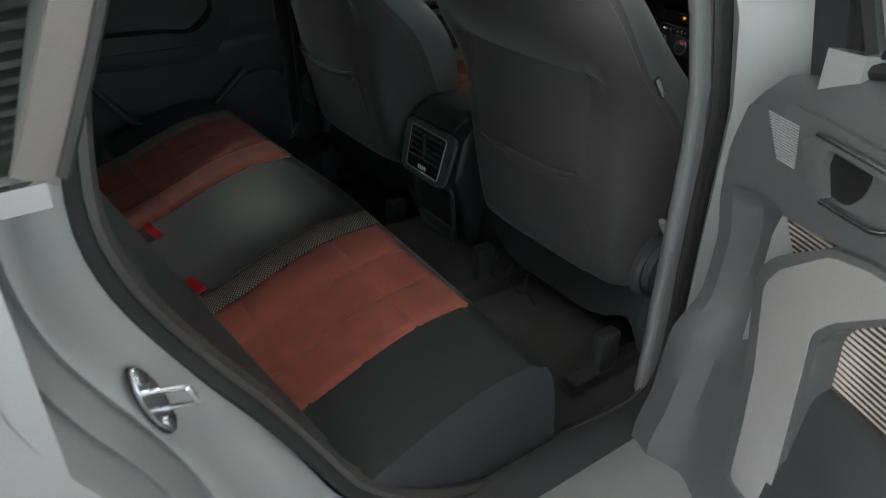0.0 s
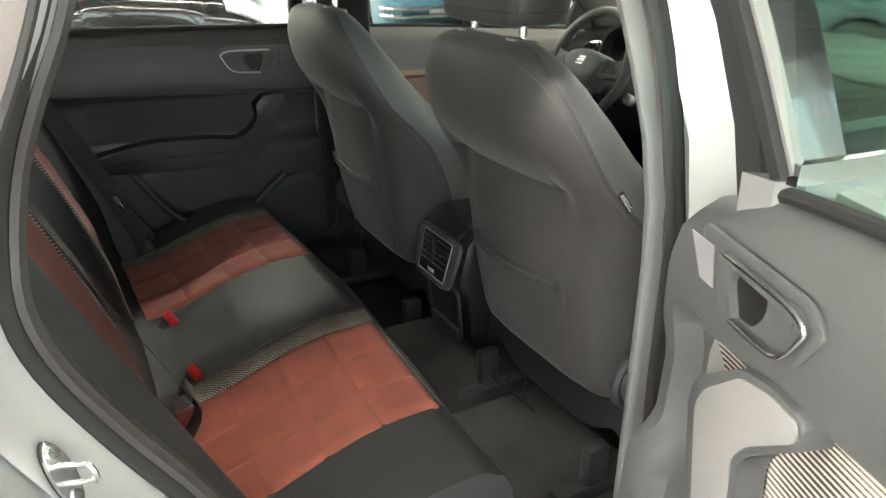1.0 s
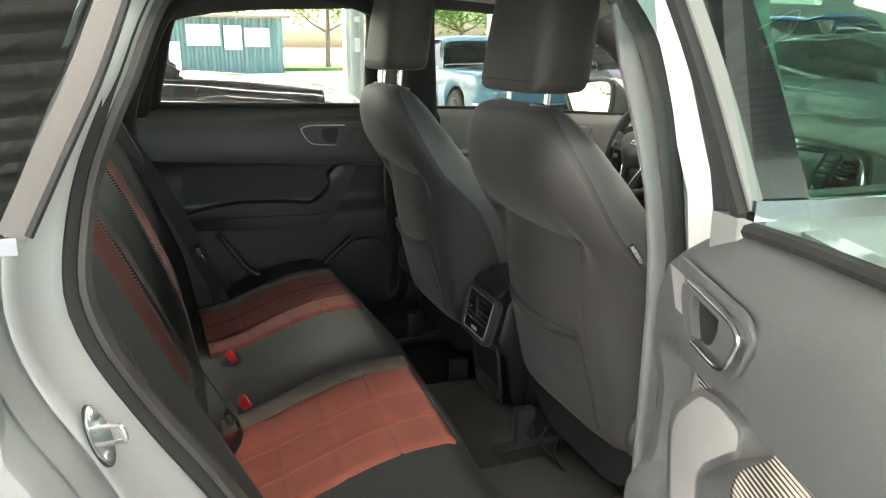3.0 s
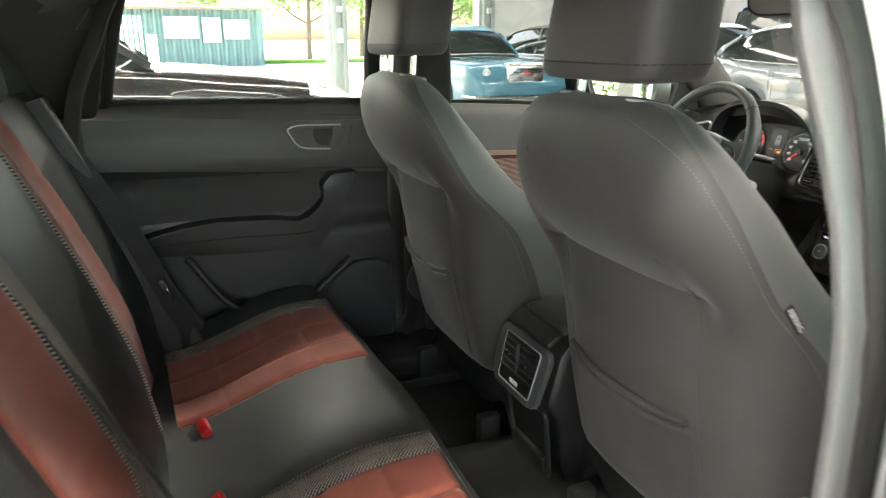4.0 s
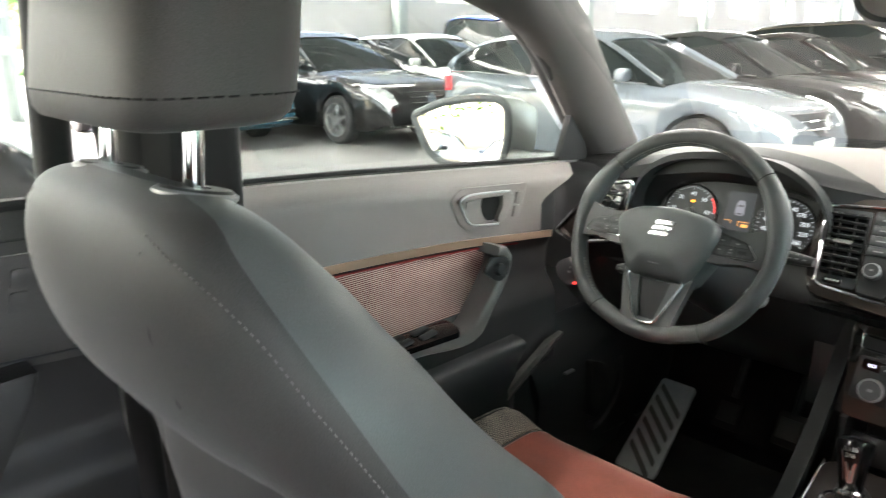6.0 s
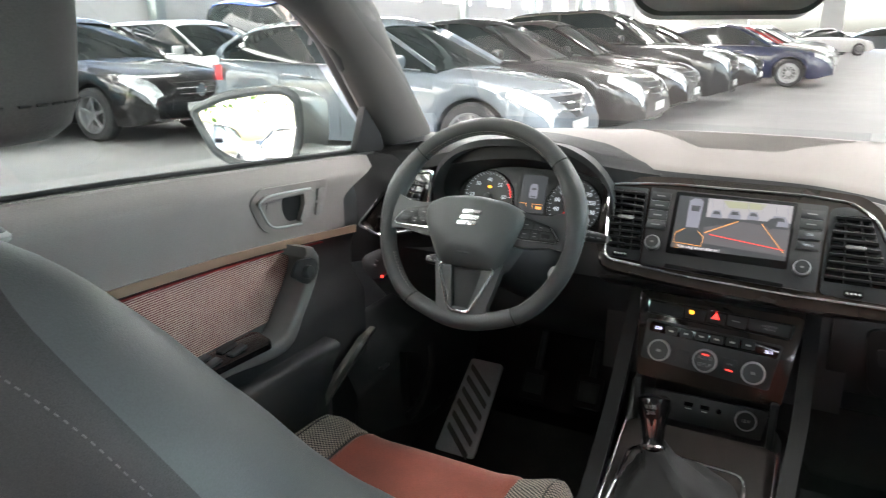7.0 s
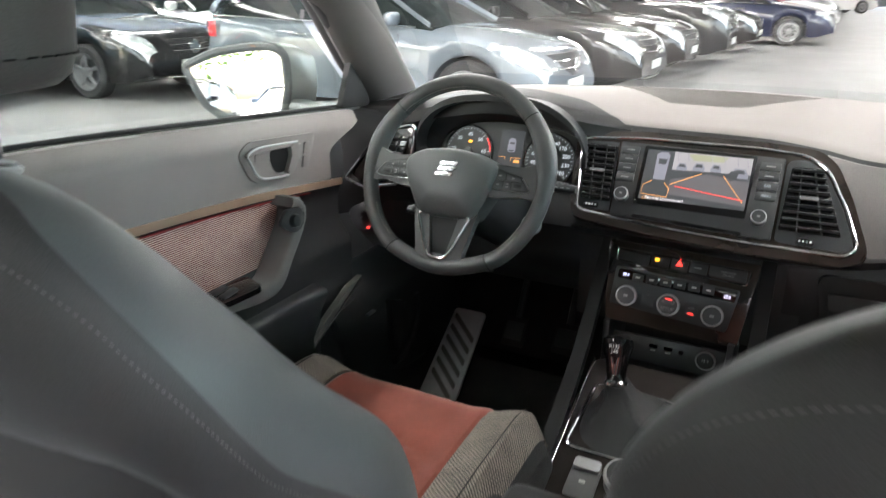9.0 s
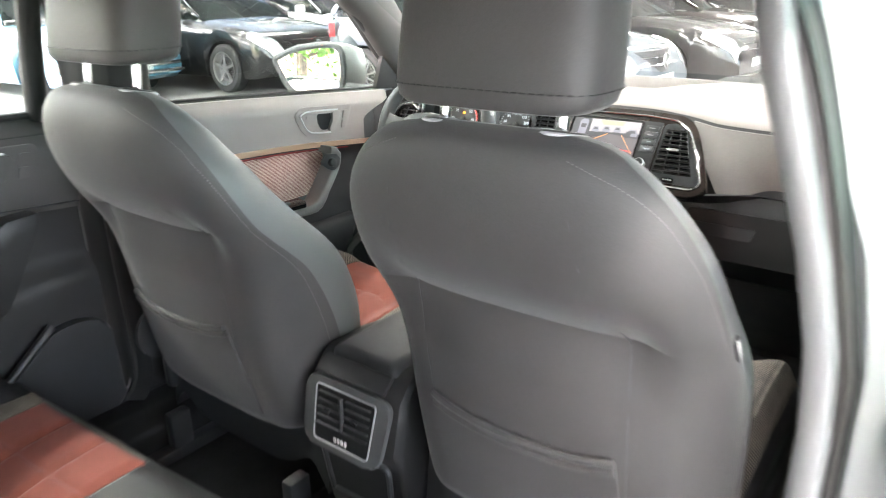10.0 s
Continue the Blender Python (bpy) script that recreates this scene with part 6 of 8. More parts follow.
# gloss surround with chrome line
OUT = [(-.226, -.026), (-.10, -.036), (.10, -.036), (.185, -.030), (.215, -.008), (.244, .050), (.272, .125), (.276, .148), (.245, .166), (.10, .166), (-.06, .158), (-.200, .146), (-.212, .10)]
sur = slab(CP, OUT, -.014, .016, M["gloss"], "gloss_surround", dash, "dark brown gloss surround", .016, .003)
LINE = [(-.213, -.012), (-.10, -.021), (.10, -.022), (.170, -.016), (.204, .006), (.236, .066), (.262, .132), (.244, .149), (.10, .148), (-.06, .142), (-.193, .129)]
bm = bmesh.new()
tube(bm, rounded([CP(u, v, .004) for u, v in LINE], .014), .0028, 8, closed=True)
part("chrome_line", bm, M["chrome"], sur, "bright chrome outline")
panel = slab(CP, [(-.138, -.010), (.138, -.006), (.136, .139), (-.130, .131)], .001, .007, M["soft"], "screen_panel", dash, "dark grey screen panel", .004, .001)
slab(CP, [(-.210, -.008), (-.143, -.009), (-.134, .126), (-.193, .124)], .001, .003, M["hard"], "vent_panel", dash, "black vent panel")
slab(CP, [(.141, -.004), (.170, -.010), (.200, .010), (.232, .068), (.256, .132), (.242, .142), (.141, .139)], .001, .003, M["hard"], "vent_panel", dash, "black vent panel", .01)


def vent(P, left, right, top, bottom, n, slant, parent, label):
    """Slats between two slanted sides; slant: (top-left u, top-right u, bottom-left u, bottom-right u)."""
    cav = slab(P, [(slant[0], top), (slant[1], top), (slant[3], bottom), (slant[2], bottom)], .0035, .0015, M["black_gloss"], "vent_cavity", parent, label)
    for k in range(n):
        q = (k + .5) / n
        v = top + (bottom - top) * q
        a, b = slant[0] + (slant[2] - slant[0]) * q + .002, slant[1] + (slant[3] - slant[1]) * q - .002
        bm = bmesh.new()
        plate(bm, [P(a, v - .0016, .004), P(b, v - .0016, .004), P(b, v + .0010, .004), P(a, v + .0010, .004)], P.n, .009, .0006, seg=1)
        part("vent_slat", bm, M["boot"], cav)
    for q in (.3, .7):
        bm = bmesh.new()
        plate(bm, [P(slant[0] + (slant[1] - slant[0]) * q - .001, top, .004), P(slant[0] + (slant[1] - slant[0]) * q + .001, top, .004), P(slant[2] + (slant[3] - slant[2]) * q + .001, bottom, .004), P(slant[2] + (slant[3] - slant[2]) * q - .001, bottom, .004)], P.n, .005)
        part("vent_fin", bm, M["boot"], cav)
    mid = (top + bottom) / 2
    uc = sum(slant) / 4
    bm = bmesh.new()
    plate(bm, rounded([P(uc - .014, mid - .003, .012), P(uc + .014, mid - .003, .012), P(uc + .014, mid + .003, .012), P(uc - .014, mid + .003, .012)], .002), P.n, .004, .001)
    part("vent_tab", bm, M["satin_chrome"], cav, "bright vent tab")


vent(CP, 0, 0, -.001, .108, 9, (-.205, -.146, -.190, -.136), dash, "centre air vent")
vent(CP, 0, 0, .006, .118, 9, (.149, .197, .144, .236), dash, "centre air vent")
for u, v in ((-.168, .118), (.186, .133)):
    slab(CP, [(u - .013, v - .0045), (u + .013, v - .0045), (u + .013, v + .0045), (u - .013, v + .0045)], .004, .003, M["black_gloss"], "vent_wheel", dash, "vent thumbwheel")
    for k in range(4):
        slab(CP, [(u - .0095 + k * .0055, v - .0015), (u - .0065 + k * .0055, v - .0015), (u - .0065 + k * .0055, v + .0015), (u - .0095 + k * .0055, v + .0015)], .0072, .0004, M["white"], "vent_mark", dash, "", .0005, 0)
# screen and its picture
scr = slab(CP, [(-.094, -.006), (.094, -.005), (.092, .109), (-.094, .107)], .0075, .0015, M["black_gloss"], "screen", dash, "lit touch screen", .003, .0005)
SP = lambda a, b, o: CP(-.088 + .176 * a + .001 * b, .001 + .102 * b, .0092 + o)


def on_screen(pts, o, material, name="picture_area", label=""):
    bm = bmesh.new()
    bm.faces.new([bm.verts.new(SP(a, b, o)) for a, b in pts])
    return part(name, bm, material, scr, label)


def screen_line(pts, w, o, material, closed=False):
    bm = bmesh.new()
    tube(bm, [SP(a, b, o) for a, b in pts], w, 4, closed=closed)
    part("picture_line", bm, material, scr)


on_screen([(0, 0), (1, 0), (1, .93), (0, .93)], .0002, M["screen_floor"])
on_screen([(.27, .0), (1, 0), (1, .30), (.27, .34)], .0004, M["screen_sky"])
on_screen([(0, 0), (.27, 0), (.27, .93), (0, .93)], .0004, M["screen_dark"])
on_screen([(.27, .34), (.55, .32), (1, .30), (1, .42), (.60, .36), (.27, .52)], .0005, M["screen_dark"])
on_screen([(.40, .02), (.78, .02), (.74, .12), (.46, .14)], .0005, M["screen_tree"])
for a, b, w, h in ((.36, .28, .10, .16), (.52, .26, .11, .17), (.68, .25, .10, .16), (.90, .30, .16, .20)):
    on_screen([(a - w / 2, b + h / 2), (a - w / 2, b), (a - w * .3, b - h / 2), (a + w * .3, b - h / 2), (a + w / 2, b), (a + w / 2, b + h / 2)], .0006, M["screen_car"], "pictured_car", "pale pictured car")
    on_screen([(a - w * .33, b - h * .05), (a - w * .22, b - h * .36), (a + w * .22, b - h * .36), (a + w * .33, b - h * .05)], .0007, M["screen_dark"])
    on_screen([(a - w * .5, b + h * .38), (a + w * .5, b + h * .38), (a + w * .46, b + h * .58), (a - w * .46, b + h * .58)], .0007, M["screen_dark"])
for a in (.30, .40, .62, .74, .86, .95):
    screen_line([(a, .0), (a + .02, .17)], .0006, .0004, M["screen_car"])
on_screen([(.82, .26), (.90, .22), (.88, .40), (.83, .44), (.79, .36)], .0008, M["screen_dark"])
on_screen([(.27, .80), (1, .86), (1, .93), (.27, .93)], .0007, M["screen_dark"])
on_screen([(.10, .08), (.14, .03), (.20, .03), (.23, .08), (.22, .55), (.105, .55)], .0008, M["screen_car"], "pictured_car", "small car drawn from above")
on_screen([(.125, .16), (.21, .16), (.20, .26), (.13, .26)], .001, M["screen_dark"])
screen_line([(.10, .58), (.02, .68), (.02, .84), (.27, .86), (.28, .70), (.22, .60)], .0006, .001, M["screen_orange"])
screen_line([(.28, .62), (.56, .36)], .0007, .001, M["screen_orange"])
screen_line([(.97, .80), (.76, .36)], .0007, .001, M["screen_orange"])
screen_line([(.33, .64), (.97, .76)], .0008, .0012, M["screen_red"])
words("screen_text", "Fahrweg kontrollieren!", .0070, SP(.25, .90, .0012), CP.m, M["screen_white"], scr, "small white screen text")
screen_line([(.035, .93), (.055, .87), (.075, .93)], .0005, .001, M["screen_orange"], True)
# screen keys and knobs
for s, us, labels in ((-1, -.118, ("", "", "", "")), (1, .117, ("", "", "CAR", "MENU"))):
    for k in range(4):
        v = .006 + .0178 * k + (.006 if s > 0 else 0)
        key = slab(CP, [(us - .016, v - .0072), (us + .016, v - .0072), (us + .0155, v + .0072), (us - .0165, v + .0072)], .008, .003, M["hard"], "key", panel, "dark key", .002, .0008)
        if labels[k]:
            words("key_text", labels[k], .0055, CP(us, v, .0113), CP.m, M["print"], key)
        else:
            slab(CP, [(us - .007, v - .001), (us + .007, v - .001), (us + .007, v + .001), (us - .007, v + .001)], .011, .0003, M["usb_grey"], "key_mark", key, "", .0005, 0)
        if k < 3:
            slab(CP, [(us - .016, v + .0082), (us + .016, v + .0082), (us + .016, v + .0094), (us - .016, v + .0094)], .008, .0012, M["satin_chrome"], "key_line", panel, "", .0004, 0)


def knob(P, u, v, r, h, parent, out, label, mark=None):
    m = Matrix.Translation(P(u, v, out)) @ P.m.to_4x4()
    bm = bmesh.new()
    lathe(bm, [(r, 0), (r, h * .75), (r * .93, h)], m, 32)
    k = part("knob", bm, M["hard"], parent, label)
    bm = bmesh.new()
    lathe(bm, [(r * .99, h * .70), (r * 1.02, h * .85), (r * .92, h * 1.04), (r * .84, h * 1.02)], m, 32)
    part("knob_ring", bm, M["satin_grey"], k, "bright knob ring")
    bm = bmesh.new()
    lathe(bm, [(r * .84, h * .9), (r * .84, h * 1.04), (.001, h * 1.05)], m, 24)
    part("knob_cap", bm, M["hard"], k, "dark knob cap")
    if mark:
        for body, dv, mat in mark:
            words("knob_text", body, r * .42, P(u, v + dv * r, out + h * 1.05 + .0004), P.m, mat, k)
    else:
        slab(P, [(u - r * .2, v - r * .12), (u + r * .2, v - r * .12), (u + r * .2, v + r * .12), (u - r * .2, v + r * .12)], out + h * 1.05, .0004, M["usb_grey"], "knob_mark", k, "", .0004, 0)
    return k


knob(CP, -.116, .095, .0125, .014, panel, .008, "round volume knob")
knob(CP, .113, .106, .0125, .014, panel, .008, "round tuning knob")
slab(CP, [(-.090, .126), (.090, .133), (.090, .139), (-.090, .133)], .008, .0006, M["black_gloss"], "disc_slot", dash, "narrow black slot", .001, 0)

# climate panel
cl = slab(KP, [(-.132, -.018), (.130, -.012), (.112, .135), (-.118, .128)], -.006, .010, M["gloss"], "climate_panel", dash, "dark brown gloss climate panel", .006, .002)
bm = bmesh.new()
tube(bm, rounded([KP(u, v, .005) for u, v in ((-.115, -.005), (.116, .002), (.112, .026), (-.112, .020))], .004), .0013, 6, closed=True)
part("chrome_line", bm, M["chrome"], cl, "thin chrome outline")
for a, b in ((-.112, -.055), (-.052, -.020), (-.017, .012), (.015, .045), (.048, .110)):
    slab(KP, [(a, -.001 + .003 * (a + .11) / .22), (b, .001 + .003 * (b + .11) / .22), (b - .001, .019 + .004 * (b + .11) / .22), (a, .017 + .004 * (a + .11) / .22)], .004, .003, M["soft"], "button", cl, "dark flat button", .002, .0006)
words("button_text", "PASSENGER\nAIR BAG", .0048, KP(.080, .0125, .0074), KP.m, M["usb_grey"], cl)
bm = bmesh.new()
tube(bm, [KP(-.003 + .0065 * math.sin(a), .0085 - .0065 * math.cos(a), .0075) for a in (0, 2.094, 4.189)], .0012, 5, closed=True)
bm.faces.new([bm.verts.new(KP(-.003 + .0055 * math.sin(a), .0085 - .0055 * math.cos(a), .0073)) for a in (0, 2.094, 4.189)])
part("hazard_triangle", bm, M["red_lamp"], cl, "red hazard triangle")
slab(KP, [(-.046, .004), (-.038, .004), (-.038, .010), (-.046, .010)], .0072, .0004, M["amber"], "amber_lamp", cl, "lit amber mark", .002, 0)
slab(KP, [(.022, .009), (.035, .0095), (.035, .0115), (.022, .011)], .0072, .0004, M["usb_grey"], "button_mark", cl, "", .0005, 0)
low = slab(KP, [(-.112, .029), (.104, .037), (.091, .113), (-.115, .098)], .004, .002, M["hard"], "control_field", cl, "dark grey control field", .006, .0006)
row = slab(KP, [(-.106, .033), (.100, .041), (.097, .060), (-.107, .050)], .006, .0015, M["black_gloss"], "key_strip", cl, "black button row", .004, .0006)
for k in range(6):
    u = -.070 + k * .0245
    slab(KP, [(u - .010, .0375 + .0375 * (u + .1) * .2), (u + .010, .038 + .0375 * (u + .1) * .2), (u + .010, .0515 + .0375 * (u + .1) * .2), (u - .010, .051 + .0375 * (u + .1) * .2)], .0072, .0014, M["hard"], "button", row, "", .002, .0005)
    slab(KP, [(u - .004, .043 + .0075 * (u + .1)), (u + .004, .043 + .0075 * (u + .1)), (u + .004, .046 + .0075 * (u + .1)), (u - .004, .046 + .0075 * (u + .1))], .0087, .0003, M["white"], "button_mark", row, "", .0005, 0)
words("temperature", "22.5", .0070, KP(-.092, .043, .0080), KP.m, M["display_blue"], row, "lit temperature digits")
words("temperature", "22.5", .0070, KP(.084, .051, .0080), KP.m, M["display_blue"], row, "lit temperature digits")
knob(KP, -.084, .080, .0185, .016, low, .005, "round fan knob")
knob(KP, -.009, .083, .0195, .018, low, .005, "round temperature knob", (("AUTO", -.25, M["usb_grey"]), ("SETUP", .35, M["usb_grey"])))
knob(KP, .066, .088, .0185, .016, low, .005, "round air knob")
slab(KP, [(-.015, .0715), (-.003, .0722), (-.003, .0738), (-.015, .0731)], .0238, .0004, M["red_lamp"], "red_lamp", low, "lit red mark", .0004, 0)
for u in (-.047, .030):
    slab(KP, [(u - .011, .072), (u + .011, .074), (u + .010, .094), (u - .011, .092)], .005, .0025, M["hard"], "button", low, "", .002, .0006)
slab(KP, [(.024, .0905), (.034, .0915), (.034, .0935), (.024, .0925)], .0078, .0004, M["red_lamp"], "red_lamp", low, "lit red mark", .0004, 0)
words("button_text", "SYNC", .0042, KP(.029, .082, .0078), KP.m, M["usb_grey"], low)

# instrument hood and cluster
bm = bmesh.new()


def hood_f(u, v):
    a = math.pi * (1.08 - 1.16 * u)
    rx, rz = .178 + .012 * v - .020 * smooth(0, .6, math.cos(a)), .098 + .016 * v
    y0 = .855 - .095 * v
    c = Vector((-.362 + rx * math.copysign(abs(math.cos(a)) ** .75, math.cos(a)), y0 - .02 * math.sin(a) * v, 1.003 + rz * max(-.25, math.sin(a)) ** 1 if math.sin(a) > 0 else 1.003 + rz * math.sin(a)))
    return c


grid(bm, hood_f, spread(0, 1, 44), spread(0, 1, 8), (0, 0, .012))
part("instrument_hood", bm, M["hard"], dash, "black instrument hood")
clus = slab(GP, [(-.165, .070), (-.168, .010), (-.152, -.034), (-.110, -.050), (.110, -.050), (.152, -.034), (.168, .010), (.165, .070)], -.035, .010, M["armrest"], "instrument_panel", dash, "black instrument panel", .02, .001)


def shroud_f(u, v):
    """From the panel's edge out to the hood."""
    a = math.pi * (1.08 - 1.16 * u)
    c, q = math.cos(a), math.sin(a)
    p = GP(.163 * math.copysign(abs(c) ** .7, c), .014 - .064 * max(q, -.9), -.027 + .004 * math.sin(v * 3.14))
    return p.lerp(hood_f(u, .62), v)


bm = bmesh.new()
grid(bm, shroud_f, spread(0, 1, 44), spread(0, 1, 6), (0, .004, 0))
part("instrument_shroud", bm, M["armrest"], dash, "smooth black shroud round the instruments")


def dial(u, v, r, numbers, a0, a1, parent, label):
    bm = bmesh.new()
    lathe(bm, [(r, 0), (r, .004), (r * .965, .005), (r * .95, .002)], Matrix.Translation(GP(u, v, -.025)) @ GP.m.to_4x4(), 48)
    d = part("dial_ring", bm, M["satin_chrome"], parent, label)
    bm = bmesh.new()
    lathe(bm, [(r * .955, .0042), (r * .60, .0040), (.001, .0040)], Matrix.Translation(GP(u, v, -.025)) @ GP.m.to_4x4(), 48)
    part("dial_face", bm, M["armrest"], d, "dark dial face")
    bm = bmesh.new()
    for k in range(31):
        a = math.radians(a0 + (a1 - a0) * k / 30)
        r0 = r * (.80 if k % 5 == 0 else .85)
        tube(bm, [GP(u + r0 * math.cos(a), v - r0 * math.sin(a), -.0200), GP(u + r * .90 * math.cos(a), v - r * .90 * math.sin(a), -.0200)], .0005, 4)
    tagged(part("dial_marks", bm, M["print"], d, "fine white dial marks"), kind="stuff")
    for k, n in enumerate(numbers):
        a = math.radians(a0 + (a1 - a0) * k / (len(numbers) - 1))
        words("dial_number", n, r * .20, GP(u + r * .64 * math.cos(a), v - r * .64 * math.sin(a), -.0200), GP.m, M["print"], d)
    bm = bmesh.new()
    lathe(bm, [(r * .16, 0), (r * .15, .006), (.001, .007)], Matrix.Translation(GP(u, v, -.0215)) @ GP.m.to_4x4(), 20)
    part("dial_hub", bm, M["hard"], d)
    bm = bmesh.new()
    a = math.radians(a0)
    tube(bm, [GP(u, v, -.0165), GP(u + r * .7 * math.cos(a), v - r * .7 * math.sin(a), -.0165)], [.0014, .0007], 5)
    part("needle", bm, M["needle"], d, "red needle")
    return d


left_dial = dial(-.099, .015, .054, ("0", "10", "20", "30", "40", "50", "60"), 262, 4, clus, "left instrument dial")
dial(.078, .016, .054, ("20", "40", "60", "80", "110", "140", "170", "200", "230", "260"), 222, -42, clus, "right instrument dial")
slab(GP, [(-.031, -.036), (.019, -.036), (.018, .036), (-.033, .036)], -.025, .0012, M["screen_dark"], "cluster_screen", clus, "small lit cluster screen", .002, .0003)
bm = bmesh.new()
bm.faces.new([bm.verts.new(GP(u, v, -.0232)) for u, v in ((-.0135, -.014), (-.010, -.020), (.000, -.020), (.0025, -.014), (.003, .004), (.001, .008), (-.012, .008), (-.0145, .004))])
part("cluster_car", bm, M["screen_car"], clus, "small pale car mark")
slab(GP, [(-.0095, -.012), (-.0005, -.012), (.0005, -.008), (-.0105, -.008)], -.0228, .0003, M["screen_dark"], "car_window", clus, "", .001, 0)
slab(GP, [(-.011, .0035), (.000, .0035), (-.001, .0065), (-.010, .0065)], -.0228, .0003, M["screen_dark"], "car_window", clus, "", .001, 0)
for u0, u1, v0, v1 in ((-.031, -.017, .0185, .0195), (-.018, -.017, .0185, .024), (-.004, .016, .0185, .0195), (-.005, -.004, .0185, .028), (.002, .014, .023, .0285)):
    slab(GP, [(u0, v0), (u1, v0), (u1, v1), (u0, v1)], -.0235, .0004, M["screen_orange"], "cluster_mark", clus, "", .0003, 0)
bm = bmesh.new()
tube(bm, [GP(-.099 + .0485 * math.cos(a), .015 - .0485 * math.sin(a), -.0198) for a in spread(math.radians(4), math.radians(38), 14)], .0008, 5)
part("red_zone", bm, M["red_lamp"], left_dial, "red zone arc")
slab(GP, [(-.101, -.008), (-.093, -.008), (-.093, -.003), (-.101, -.003)], -.0205, .0006, M["amber"], "warning_lamp", left_dial, "lit amber warning mark", .002, 0)
# left end cheek and side vent
bm = bmesh.new()
loft(bm, [rounded([(-.755, .700 + d, z), (-.738, .735 + d, z), (-.66, .768 + d, z), (-.555, .782 + d, z), (-.555, .88, z), (-.755, .92, z)], .022, 4)
          for z, d in [(z, lerp([.84, .89, .97, 1.03, 1.055, 1.066], [.03, .005, 0, .005, .03, .065], z)) for z in spread(.84, 1.066, 18)]])
part("side_cheek", bm, M["soft"], dash, "black dash cheek")
VP = frame_at((-.625, .757, 1.035), (.0, -.10, -.99))
bm = bmesh.new()
tube(bm, rounded([VP(u, v, .004) for u, v in ((-.003, -.004), (.074, -.020), (.066, .060), (.036, .106), (-.048, .124), (-.097, .108))], .010), .0040, 8, closed=True)
part("vent_outline", bm, M["chrome"], dash, "bright side vent outline")
slab(VP, [(-.002, .000), (.071, -.015), (.062, .060), (.034, .103), (-.046, .121), (-.092, .107)], -.004, .005, M["gloss"], "side_vent_panel", dash, "gloss side vent panel", .008, .001)
vent(VP, 0, 0, .004, .092, 6, (.006, .060, -.052, .036), dash, "side air vent")
bm = bmesh.new()
for k in range(14):
    p = top_f(.045 + .0045 * k, .30 + .01 * k)
    box(bm, p + Vector((0, 0, .001)), (.004, .10, .002), m=turned(0, 0, -20))
tagged(part("demister_slots", bm, M["hard"], dash, "narrow demister slots"), kind="stuff")

# ---- steering wheel ----
sw_ = thing("steering_wheel", "black leather steering wheel with three spokes", "steering wheel")
WHEEL = frame_at((-.356, .545, 1.019), (0, -.40, -.917))


def WP(u, v, out=0.0):
    """Points of the wheel's face."""
    return WHEEL(u * .955, v * .955, out * .955)


WP.n, WP.d, WP.m = WHEEL.n, WHEEL.d, WHEEL.m
R = .170
bm = bmesh.new()
n = 96
pts, rad = [], []
for i in range(n):
    a = 2 * math.pi * i / n
    flat = smooth(-.75, -.98, math.sin(a))
    rr = R * (1 - .045 * flat)
    pts.append(WP(rr * math.cos(a), -rr * math.sin(a)))
    grip = max(math.exp(-((math.degrees(a) - q) / 16) ** 2) for q in (18, 162))
    rad.append(.0140 + .0038 * grip)
tube(bm, pts, rad, 16, closed=True)
rim = part("rim", bm, M["leather"], sw_, "black leather rim")
bm = bmesh.new()
for a0, a1 in ((30, 150), (205, 335)):
    for dr in (.0118, .0136):
        o = math.sqrt(max(0, .0142 ** 2 - dr ** 2)) + .0003
        dashes(bm, [WP((R - dr) * math.cos(a), -(R - dr) * math.sin(a), o) for a in spread(math.radians(a0), math.radians(a1), 70)], .0032, .0024, .0006)
tagged(part("stitching", bm, M["bench_thread"], rim, "pale rim stitching"), kind="stuff")
for q in (42, 138, 236, 304):
    bm = bmesh.new()
    a = math.radians(q)
    c = WP(R * math.cos(a), -R * math.sin(a))
    t = (WP(-R * math.sin(a), -R * math.cos(a)) - WP(0, 0)).normalized()
    rr = c - WP(0, 0)
    tube(bm, [c + (rr.normalized() * math.cos(b) + WP.n * math.sin(b)) * .0160 for b in spread(0, 6.0, 20)], .0009, 5, closed=True)
    part("rim_seam", bm, M["rubber"], rim)
# hub
HUB = [(-.094, -.020), (-.060, -.040), (.0, -.047), (.060, -.040), (.094, -.022), (.082, .020), (.056, .070), (.045, .076), (-.045, .076), (-.056, .070), (-.082, .020)]
bm = bmesh.new()
rings = []
for k, o in ((1.0, -.035), (1.0, .010), (.975, .021), (.94, .027), (.88, .031), (.80, .033), (.70, .0345), (.60, .0355), (.50, .036), (.40, .0365), (.30, .037), (.20, .037), (.10, .037)):
    ring = []
    for u, v in HUB:
        uu, vv = u * k, .012 + (v - .012) * k
        ring.append(WP(uu, vv, o - (.40 * max(0, vv - .044 + 4 * uu * uu) if o > .02 else 0)))
    rings.append(rounded(ring, .018 * k, 3))
loft(bm, rings)
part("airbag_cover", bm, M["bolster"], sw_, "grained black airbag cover")
